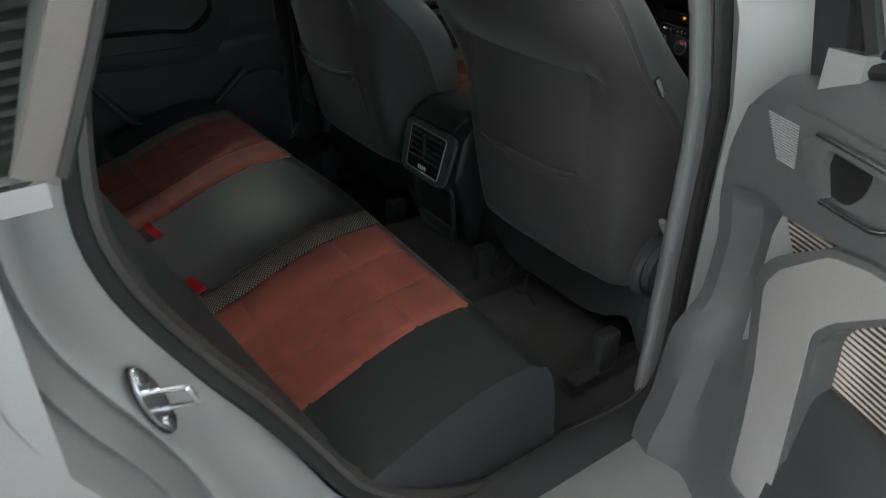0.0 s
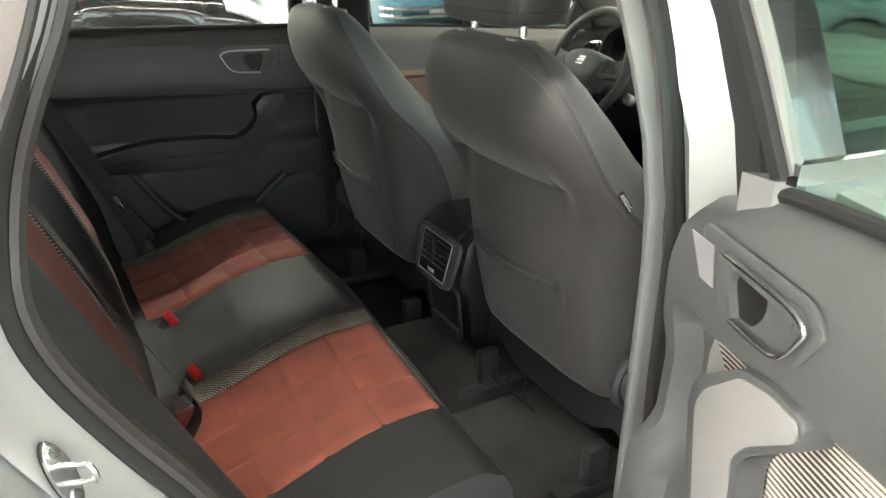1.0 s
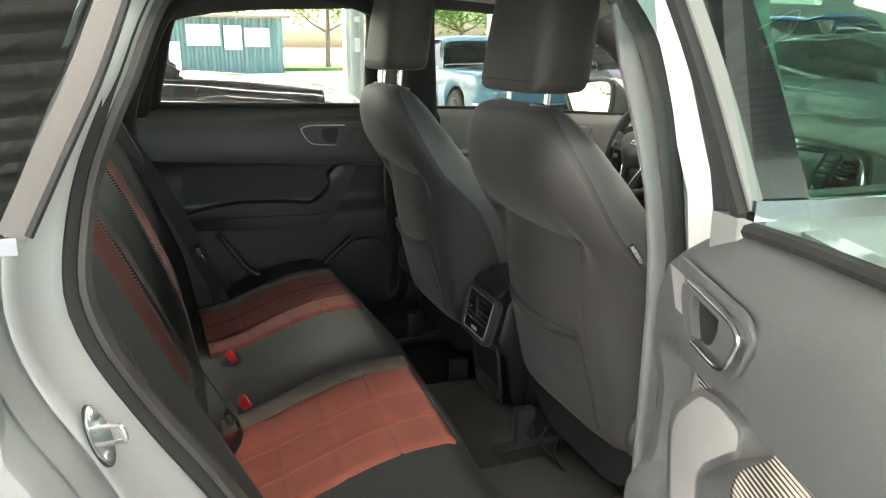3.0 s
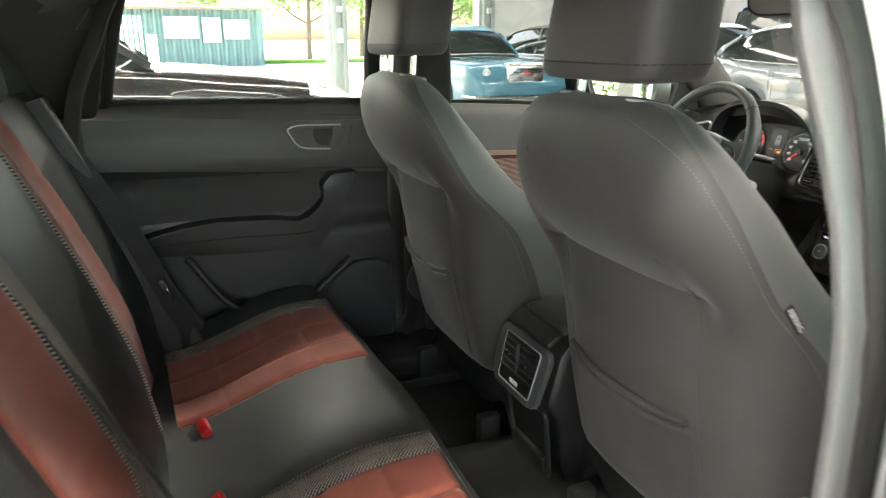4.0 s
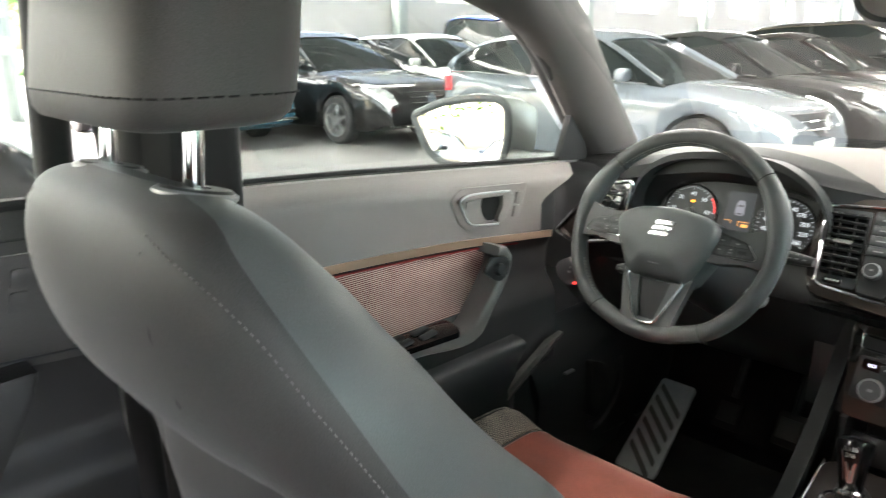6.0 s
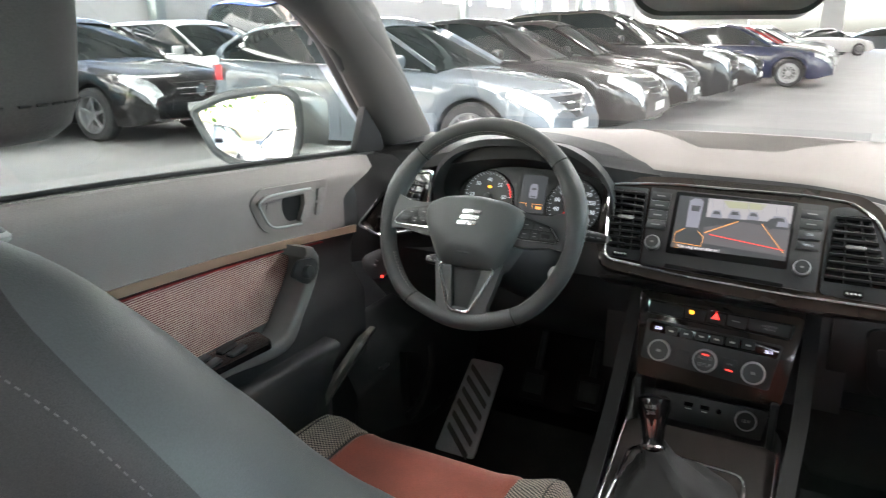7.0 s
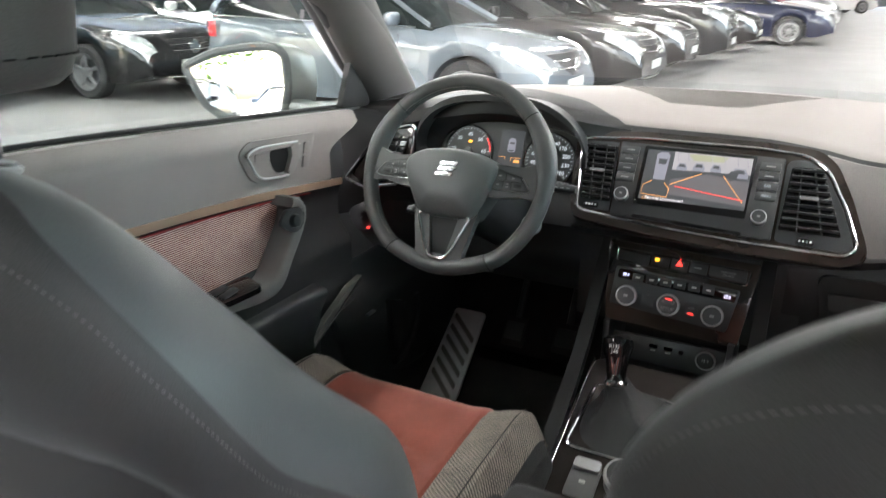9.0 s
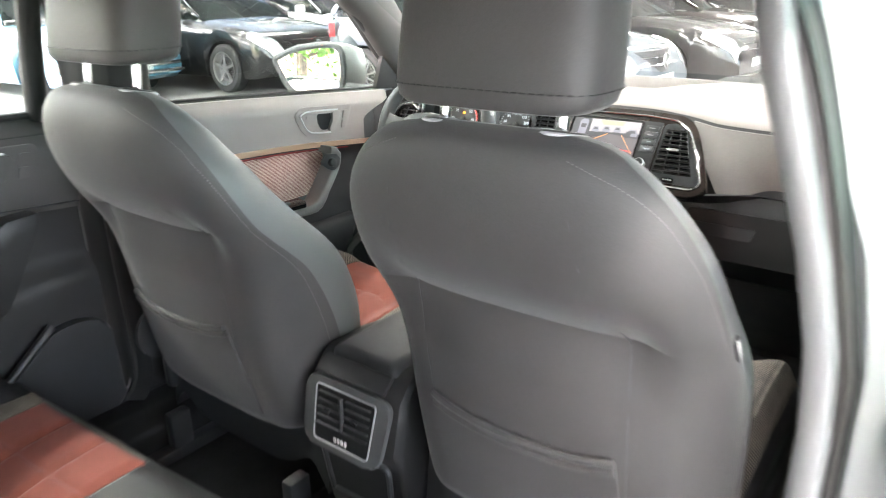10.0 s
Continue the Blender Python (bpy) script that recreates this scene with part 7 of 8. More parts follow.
# badge: plain slanted bars
for dv, w0, w1 in ((-.0115, -.013, .020), (-.002, -.016, .018), (.0075, -.020, .014)):
    slab(WP, [(w0 + .002, -.003 + dv - .0036), (w1 + .002, -.004 + dv - .0036), (w1, -.004 + dv + .0032), (w0, -.003 + dv + .0034)], .0362, .0030, M["satin_chrome"], "badge_bar", sw_, "bright chrome badge bar", .002, .001)
slab(WP, [(-.010, .050), (.010, .050), (.010, .052), (-.010, .052)], .0315, .0004, M["hard"], "cover_mark", sw_, "", .0004, 0)
# spokes
for s in (-1, 1):
    bm = bmesh.new()
    loft(bm, [[WP(s * u, v - h, -.012), WP(s * u, v - h, .010 + .004 * (1 - q)), WP(s * u, v + h, .010 + .004 * (1 - q)), WP(s * u, v + h, -.012)] for u, v, h, q in ((.07, .0, .030, 0), (.10, .002, .027, .3), (.13, -.002, .025, .6), (.158, -.006, .032, 1))])
    sp_ = part("spoke", bm, M["leather"], sw_, "black side spoke")
    pad = slab(WP, [(s * .082, -.021), (s * .132, -.010), (s * .149, .012), (s * .143, .0165), (s * .080, .0165)], .012, .004, M["soft"], "key_pad", sp_, "spoke key pad", .005, .0015)
    bm = bmesh.new()
    tube(bm, rounded([WP(s * u, v, .0150) for u, v in ((.080, .0165), (.144, .0165), (.150, .012), (.134, -.008))], .004)[2:-2], .0013, 6)
    part("pad_line", bm, M["chrome"], pad, "thin bright pad edge")
    for k in ([(.083, -.0165), (.1045, -.0125), (.1045, -.0015), (.083, -.0015)], [(.1065, -.0120), (.130, -.0065), (.134, -.0015), (.1065, -.0015)],
              [(.083, .0005), (.101, .0005), (.101, .0135), (.083, .0135)], [(.103, .0005), (.116, .0005), (.116, .0135), (.103, .0135)], [(.118, .0005), (.136, .0005), (.142, .0115), (.118, .0135)]):
        slab(WP, [(s * u, v) for u, v in k], .0155, .0014, M["hard"], "key", pad, "", .0015, .0006)
    slab(WP, [(s * .121, .004), (s * .134, .004), (s * .135, .0105), (s * .121, .0105)], .0168, .0008, M["armrest"], "rocker", pad, "", .001, .0003)
    for u, v in ((.094, -.008), (.118, -.006), (.092, .007), (.1095, .0045), (.1095, .0095)):
        slab(WP, [(s * (u - .0026), v - .0008), (s * (u + .0026), v - .0008), (s * (u + .0026), v + .0008), (s * (u - .0026), v + .0008)], .0170, .0003, M["usb_grey"], "key_mark", pad, "", .0003, 0)
bm = bmesh.new()
for s in (-1, 1):
    loft(bm, [[WP(s * u0, v, -.008), WP(s * u0, v, .010), WP(s * u1, v, .008), WP(s * u1, v, -.008)] for u0, u1, v in ((.030, .062, .062), (.024, .054, .10), (.016, .046, .135), (.010, .050, .165))])
loft(bm, [[WP(-.045, v, -.008), WP(-.04, v, .008), WP(.04, v, .008), WP(.045, v, -.008)] for v in (.140, .168)])
low_ = part("lower_spoke", bm, M["leather"], sw_, "forked lower spoke")
bm = bmesh.new()
tube(bm, rounded([WP(u, v, .011) for u, v in ((-.052, .070), (-.018, .148), (.018, .148), (.052, .070))], .012)[1:-1], .0030, 8)
part("spoke_line", bm, M["satin_chrome"], low_, "bright forked outline")
slab(WP, [(-.044, .074), (.044, .074), (.016, .142), (-.016, .142)], -.004, .006, M["armrest"], "spoke_panel", low_, "gloss black spoke panel", .008, .001)
# column, stalks, ignition side
bm = bmesh.new()
tube(bm, [WP(0, .01, -.03), WP(0, .02, -.12), WP(0, .03, -.30)], [.055, .062, .066], 20)
part("column_cover", bm, M["hard"], sw_, "black column cover")
for s, dv, far, tip in ((-1, .062, .112, -.060), (1, -.014, .208, -.055)):
    bm = bmesh.new()
    tube(bm, curve([WP(s * .05, dv - .004, -.075), WP(s * far * .6, dv, tip - .008), WP(s * far, dv + .004, tip)], 10), [.008, .009, .010, .011, .012, .012, .012, .012, .011, .008], 10, flat=.75)
    st_ = part("stalk", bm, M["hard"], sw_, "black control stalk")
    for k in range(3):
        for q in range(2):
            bm = bmesh.new()
            box(bm, WP(s * (far - .012 - .011 * k), dv - .002 + .007 * q, tip + .0112), (.006, .0015, .0015), .0003)
            part("stalk_mark", bm, M["usb_grey"], st_)
bm = bmesh.new()
lathe(bm, [(.016, -.02), (.016, 0), (.013, .003), (.009, .003), (.009, -.004), (.001, -.004)], Matrix.Translation(WP(.125, .058, -.085)) @ WP.m.to_4x4(), 24)
part("ignition_lock", bm, M["satin_grey"], sw_, "round bright ignition lock")
bm = bmesh.new()
lathe(bm, [(.036, 0), (.036, .006), (.028, .010), (.01, .012)], Matrix.Translation((-.695, .770, .842)) @ turned(75, 0, 0), 28)
lk = alone("light_switch", bm, M["hard"], "round black light switch beside the wheel", "switch")
bm = bmesh.new()
box(bm, (-.672, .750, .818), (.0065, .003, .0055), .001)
part("switch_mark", bm, M["red_lamp"], lk, "lit red mark")
for x, z in ((-.692, .838), (-.688, .849)):
    bm = bmesh.new()
    box(bm, (x, .7555, z), (.005, .002, .005), .001)
    part("switch_mark", bm, M["usb_grey"], lk)

# ---- centre console ----
cc = thing("centre_console", "dark console with gear lever and gloss trim", "car console")
NP = frame_at((0, .60, .66), (0, -.94, -.30))
bm = bmesh.new()
loft(bm, [rounded([(-w, y, .43), (-w, y, z - .02), (-w + .012, y, z), (w - .012, y, z), (w, y, z - .02), (w, y, .43)], .008) for y, z, w in
          ((.05, .60, .125), (.30, .572, .128), (.45, .612, .130), (.58, .650, .130), (.63, .640, .128), (.70, .64, .126), (.80, .64, .122))])
part("body", bm, M["hard"], cc, "hard black console body")
for s in (-1, 1):
    bm = bmesh.new()
    ribbon(bm, curve([(s * .140, .800, .880), (s * .142, .735, .80), (s * .142, .67, .725), (s * .138, .60, .685), (s * .132, .48, .632), (s * .128, .34, .592), (s * .122, .22, .580)], 30), .024, .022, (1, 0, 0))
    part("side_rail", bm, M["armrest"], cc, "black console rail")
top = slab(NP, [(-.118, -.06), (.118, -.06), (.118, .36), (-.112, .36)], -.002, .006, M["console_satin"], "console_panel", cc, "satin brown grey console panel", .02, .002)
for u0, u1 in ((-.119, -.114), (.119, .119)):
    bm = bmesh.new()
    tube(bm, [NP(u0 + (u1 - u0) * k, -.055 + .41 * k, .003) for k in spread(0, 1, 12)], .0022, 8)
    part("rail_line", bm, M["satin_chrome"], cc, "bright edge of the console panel")
bm = bmesh.new()
tube(bm, rounded([NP(u, v, .006) for u, v in ((-.096, .002), (.078, .010), (.085, .150), (-.108, .150))], .02), .0034, 8, closed=True)
part("gaiter_frame", bm, M["chrome"], cc, "chrome gaiter frame")
bm = bmesh.new()
rings = []
for q in spread(0, 1, 22):
    c = NP(-.010 - .044 * q, .080 - .042 * q, .004 + .058 * q ** .9)
    w, l = .070 * (1 - q) ** 1.9 + .018, .050 * (1 - q) ** 1.9 + .018
    rr = []
    for i in range(32):
        a = 2 * math.pi * i / 32
        fold = 1 + .17 * math.sin(5 * a + 5 * q) * math.sin(q * 3.1) + .09 * math.sin(9 * a - 4 * q) * math.sin(q * 3.1)
        rr.append(c + Vector((1, 0, 0)) * (w * fold * math.copysign(abs(math.cos(a)) ** .7, math.cos(a))) + NP.d * (l * fold * math.copysign(abs(math.sin(a)) ** .7, math.sin(a))))
    rings.append(rr)
loft(bm, rings)
part("gaiter", bm, M["boot"], cc, "black leather gear gaiter")
bm = bmesh.new()
dashes(bm, [r[25] + Vector((0, -.0012, .001)) for r in rings], .005, .003, .0008)
part("gaiter_stitching", bm, M["thread"], cc)
kc = Vector((-.054, .548, .700))
axis = Vector((-.14, .46, .87)).normalized()
ky = axis.cross(Vector((1, 0, 0))).normalized()
km = Matrix.Translation(kc) @ Matrix((ky.cross(axis), ky, axis)).transposed().to_4x4() @ Matrix.Scale(.92, 4)
bm = bmesh.new()
lathe(bm, [(.019, -.012), (.021, .0), (.017, .006), (.018, .02), (.022, .045), (.0285, .066), (.027, .079), (.019, .086), (.004, .087)], km, 28)
gk = part("gear_knob", bm, M["black_gloss"], cc, "black gear knob with bright inlay")
bm = bmesh.new()
lathe(bm, [(.0225, -.004), (.0235, .0), (.0215, .004), (.018, .003)], km, 28)
part("knob_collar", bm, M["chrome"], gk, "chrome knob collar")
bm = bmesh.new()
grid(bm, lambda u, v: km @ Vector(((.006 + .011 * v) * u, -(.0185 + .0080 * v) + .004 * u * u + (.010 * smooth(.85, 1, v)), .015 + .062 * v)), spread(-1, 1, 7), spread(0, 1, 9), (0, .004, 0))
inl = part("knob_inlay", bm, M["chrome"], gk, "bright shift pattern inlay")
bm = bmesh.new()
grid(bm, lambda u, v: km @ Vector(((.005 + .008 * v) * u, -(.0212 + .0080 * v) + .004 * u * u + (.010 * smooth(.85, 1, v)), .034 + .040 * v)), spread(-1, 1, 7), spread(0, 1, 7), (0, .002, 0))
part("pattern_plate", bm, M["black_gloss"], inl)
pm3 = km.to_3x3().normalized() @ Matrix((Vector((1, 0, 0)), Vector((0, -.12, .99)), Vector((0, -.99, -.12)))).transposed()
words("shift_pattern", "R135\n246", .0085, km @ Vector((0, -.0305, .060)), pm3, M["white"], inl, "white shift pattern digits")
# parking brake switch and drive selector
slab(NP, [(-.082, .178), (-.036, .178), (-.036, .238), (-.082, .238)], .004, .004, M["grey"], "brake_switch", cc, "grey parking brake switch", .004, .001)
slab(NP, [(-.080, .170), (-.038, .170), (-.038, .190), (-.080, .190)], .006, .010, M["satin_grey"], "brake_lever", cc, "bright switch edge", .004, .003)
slab(NP, [(-.064, .206), (-.054, .206), (-.054, .212), (-.064, .212)], .0085, .0004, M["white"], "switch_mark", cc, "", .001, 0)
knob(NP, .002, .190, .032, .026, cc, .005, "round drive mode knob")
# tray with sockets
bm = bmesh.new()
box(bm, TP(0, .05, -.085), (.215, .15, .018), .004)
box(bm, TP(-.112, .0, -.06), (.012, .14, .12), .003)
box(bm, TP(.104, .0, -.06), (.012, .14, .12), .003)
part("tray", bm, M["hard"], cc, "black storage tray")
soc = slab(TP, [(-.108, -.016), (.097, -.019), (.090, .034), (-.104, .030)], -.035, .010, M["hard"], "socket_panel", cc, "dark grey socket panel", .006, .002)
for u in (-.030, -.003):
    slab(TP, [(u - .0075, -.006), (u + .0075, -.006), (u + .0075, .001), (u - .0075, .001)], -.025, .0012, M["black_gloss"], "usb_port", soc, "black socket", .001, 0)
    slab(TP, [(u - .005, .0045), (u + .005, .0045), (u + .005, .006), (u - .005, .006)], -.025, .0004, M["white"], "usb_mark", soc, "", .0004, 0)
bm = bmesh.new()
lathe(bm, [(.0045, 0), (.0045, .002), (.0028, .0022)], Matrix.Translation(TP(.020, -.001, -.025)) @ TP.m.to_4x4(), 16)
part("aux_port", bm, M["black_gloss"], soc)
knob(TP, .064, .002, .0175, .012, soc, -.026, "round socket cover with bright ring", (("12 V", 0, M["white"]),))
# footwell: rest, pedals, side trim
fr_ = thing("foot_rest", "brushed steel foot rest with black grooves", "foot rest")
FP = frame_at((-.552, 1.0, .500), (.05, -.86, -.51))
slab(FP, [(-.042, -.045), (.044, -.045), (.055, .215), (-.043, .215)], -.01, .010, M["tread"], "plate", fr_, "brushed steel plate", .008, .002)
for k in range(6):
    v = -.030 + k * .034
    bm = bmesh.new()
    plate(bm, rounded([FP(-.034, v, .0005), FP(.040, v + .068, .0005), FP(.040, v + .084, .0005), FP(-.034, v + .016, .0005)], .005), FP.n, .0015, .0005)
    part("groove", bm, M["pull"], fr_, "grey rubber tread")
for x, y, z in ((-.42, 1.02, .50), (-.28, 1.00, .52), (-.17, 1.00, .50)):
    th = thing("pedal", "black pedal in the dark footwell", "pedal", "pedals")
    bm = bmesh.new()
    box(bm, (x, y, z), (.06 if x < -.2 else .045, .012, .075 if x < -.2 else .15), .005, m=turned(-35))
    part("pad", bm, M["rubber"], th)
    bm = bmesh.new()
    box(bm, (x, y - .008, z + .006), (.045 if x < -.2 else .03, .003, .045 if x < -.2 else .11), .002, m=turned(-35))
    part("face", bm, M["hard"], th, "ribbed pedal face")
    bm = bmesh.new()
    tube(bm, [(x, y + .01, z), (x, y + .10, z + .16), (x, y + .14, z + .30)], .009, 8)
    part("arm", bm, M["hard"], th)
bm = bmesh.new()
loft(bm, [rounded([(-.73, y, .40), (-.665 + .02 * k, y, .40), (-.655 + .02 * k, y, .60 + .1 * k), (-.73, y, .74)], .02) for y, k in ((.62, 0), (.80, .4), (1.0, 1), (1.2, 1.2))])
kp = alone("kick_panel", bm, M["hard"], "black kick panel with bonnet lever in the footwell", "trim panel")
# mid grey instead of the sill's black: paints the light on this edge
bm = bmesh.new()
plate(bm, rounded([(-.664, .360, .585), (-.664, .640, .722), (-.664, .690, .730), (-.664, .655, .706), (-.664, .372, .562)], .003, 2), (1, 0, 0), .014, .004, seg=3)
part("entry_trim", bm, M["dash_low"], kp, "slanted sill trim beside the door")
bm = bmesh.new()
plate(bm, rounded([(-.650, .776, .640), (-.650, .842, .612), (-.650, .846, .560), (-.650, .818, .500), (-.650, .792, .490), (-.650, .780, .540)], .012, 4), (1, 0, 0), .018, .006, seg=3)
part("bonnet_lever", bm, M["soft"], kp, "black bonnet lever")
bm = bmesh.new()
tube(bm, curve([(-.646, .905, .605), (-.645, .912, .550), (-.643, .885, .500), (-.640, .830, .470), (-.640, .795, .470)], 20), .010, 10)
part("lever_recess", bm, M["hard"], kp, "rounded recess edge round the lever")
bm = bmesh.new()
box(bm, (-.650, .715, .629), (.010, .030, .005), .001)
part("panel_mark", bm, M["usb_grey"], kp)
for x in (-.40, .40):
    bm = bmesh.new()
    grid(bm, lambda u, v, x=x: (x + u * .23, .70 + v * .26, .389 + .05 * smooth(.5, 1, v)), spread(-1, 1, 9), spread(-1, 1, 12), (0, 0, -.008))
    alone("floor_mat", bm, M["carpet"], "black textile floor mat in the front footwell", "floor mat", "front mats")

# ---- interior mirror ----
im = thing("interior_mirror", "black framed rear-view mirror under the roof", "mirror")
IM = Matrix.Translation((.0, .43, 1.364)) @ turned(-8, 0, 14)
bm = bmesh.new()
ol = [(-.108, .022), (-.100, -.020), (-.080, -.034), (.080, -.034), (.100, -.020), (.108, .022), (.09, .034), (-.09, .034)]
plate(bm, rounded([IM @ Vector((x, 0, z)) for x, z in ol], .016), IM.to_3x3() @ Vector((0, 1, 0)), .03, .010, seg=3)
part("housing", bm, M["hard"], im)
bm = bmesh.new()
plate(bm, rounded([IM @ Vector((x * .94, -.001, z * .88)) for x, z in ol], .014), IM.to_3x3() @ Vector((0, -1, 0)), .002)
part("mirror_glass", bm, M["mirror"], im, "mirror glass")
bm = bmesh.new()
tube(bm, curve([IM @ Vector((0, .02, .02)), (.01, .53, 1.43), (.01, .56, 1.455)], 8), .016, 10)
part("stem", bm, M["hard"], im)
# ---- parked cars ----
M["tyre"] = surface("tyre_rubber", (0.025, 0.025, 0.026), 0.75, var=0.15, scale=12, bump=0.2)
M["rim"] = surface("alloy_wheel_silver", (0.34, 0.34, 0.35), 0.35, metal=0.9, var=0.06)
M["lens"] = surface("clear_headlamp_lens", (0.55, 0.57, 0.58), 0.1, metal=0.15, var=0.5, scale=14, coat=1.0)
M["tail"] = surface("red_tail_lamp", (0.62, 0.02, 0.025), 0.15, var=0.15, coat=1.0)
M["brake"] = surface("dark_brake_iron", (0.03, 0.03, 0.031), 0.6, var=0.3, scale=20)
M["grille"] = surface("black_grille", (0.012, 0.012, 0.013), 0.4, var=0.2)
PAINT = {
    "black": paint("black_car_paint", (0.006, 0.006, 0.0065), 0.05, 0.3, 0.02),
    "silver_blue": paint("pale_blue_silver_paint", (0.13, 0.155, 0.178), 0.3, 0.45, 0.1),
    "white": paint("white_car_paint", (0.75, 0.75, 0.74), 0.0, 0.35, 0.02),
    "brown": paint("dark_red_brown_paint", (0.014, 0.0095, 0.009), 0.1, 0.3, 0.03),
    "graphite": paint("dark_graphite_paint", (0.015, 0.015, 0.016), 0.1, 0.3, 0.03),
    "blue": paint("deep_blue_paint", (0.006, 0.012, 0.045), 0.1, 0.3, 0.03),
    "red": paint("dark_red_paint", (0.30, 0.02, 0.022), 0.3, 0.3, 0.1),
    "vintage": paint("teal_blue_vintage_paint", (0.06, 0.19, 0.27), 0.0, 0.35, 0.02),
    "grey": paint("mid_grey_paint", (0.14, 0.155, 0.16), 0.4, 0.35, 0.1),
    "van_blue": paint("bright_blue_van_paint", (0.02, 0.06, 0.34), 0.1, 0.35, 0.05),
}


def wheel_meshes(spokes, radius, rim_r):
    bm = bmesh.new()
    w = .11
    lathe(bm, [(rim_r, -w), (radius - .03, -w), (radius, -w * .7), (radius, w * .7), (radius - .03, w), (rim_r, w), (rim_r - .01, w * .6), (rim_r - .01, -w * .6)], turned(0, 90, 0), 32)
    tyre = mesh_of("tyre", bm, M["tyre"])
    bm = bmesh.new()
    lathe(bm, [(rim_r - .02, w * .2), (rim_r, w), (rim_r + .008, w * 1.02), (rim_r - .012, w * .95), (rim_r - .03, w * .3)], turned(0, 90, 0), 32)
    for k in range(spokes):
        a = 2 * math.pi * k / spokes
        m = turned(math.degrees(a), 0, 0)
        box(bm, m @ Vector((w * .75, 0, rim_r * .52)), (.03, .040 if spokes < 7 else .019, rim_r * .92), .006, m=m, seg=1)
    lathe(bm, [(.06, w * .5), (.065, w * .85), (.03, w * .95)], turned(0, 90, 0), 20)
    rim = mesh_of("rim", bm, M["rim"])
    bm = bmesh.new()
    lathe(bm, [(rim_r - .015, -w * .3), (rim_r - .015, w * .1), (.10, w * .12), (.02, w * .13)], turned(0, 90, 0), 24)
    lathe(bm, [(.155, w * .1), (.155, w * .3), (.06, w * .3)], turned(0, 90, 0), 24)
    drum = mesh_of("brake_disc", bm, M["brake"])
    return tyre, rim, drum


WHEELS = {5: wheel_meshes(5, .335, .225), 10: wheel_meshes(10, .335, .235), 14: wheel_meshes(14, .325, .19)}

STYLES = {
    # hood and deck height along the car (share of length from the tail), roof line, size, wheelbase
    "sedan": dict(size=(4.75, 1.84, 1.45), wb=2.87, deck=([0, .04, .10, .24, .66, .88, .97, 1], [.62, .90, .98, .98, .96, .84, .70, .50]),
                  roof=([.08, .28, .40, .52, .70], [.98, 1.36, 1.45, 1.43, .97]), roofs=(.27, .54)),
    "hatch": dict(size=(4.30, 1.79, 1.44), wb=2.70, deck=([0, .03, .10, .25, .66, .88, .97, 1], [.60, .96, 1.02, 1.0, .96, .82, .68, .48]),
                  roof=([.01, .14, .40, .52, .72], [1.0, 1.36, 1.44, 1.42, .96]), roofs=(.10, .55)),
    "wagon": dict(size=(4.75, 1.86, 1.50), wb=2.85, deck=([0, .03, .10, .25, .66, .88, .97, 1], [.62, .98, 1.03, 1.01, .98, .86, .72, .50]),
                  roof=([.01, .12, .40, .52, .70], [1.02, 1.40, 1.50, 1.47, .99]), roofs=(.10, .54)),
    "suv": dict(size=(4.85, 1.94, 1.68), wb=2.92, deck=([0, .03, .10, .25, .66, .90, .98, 1], [.70, 1.10, 1.15, 1.13, 1.10, 1.0, .86, .60]),
                roof=([.01, .10, .40, .54, .70], [1.14, 1.55, 1.68, 1.64, 1.10]), roofs=(.09, .56)),
    "van": dict(size=(4.7, 1.90, 1.97), wb=2.85, deck=([0, .02, .10, .25, .62, .92, .98, 1], [.8, 1.22, 1.24, 1.24, 1.22, 1.18, 1.1, .7]),
                roof=([.005, .03, .40, .60, .66], [1.24, 1.95, 1.97, 1.95, 1.22]), roofs=(.02, .62)),
    "vintage": dict(size=(4.88, 1.80, 1.46), wb=2.75, deck=([0, .03, .10, .28, .64, .90, .97, 1], [.66, .86, .93, .96, .97, .93, .86, .60]),
                    roof=([.20, .32, .42, .56, .66], [.96, 1.38, 1.46, 1.42, .97]), roofs=(.30, .57)),
}


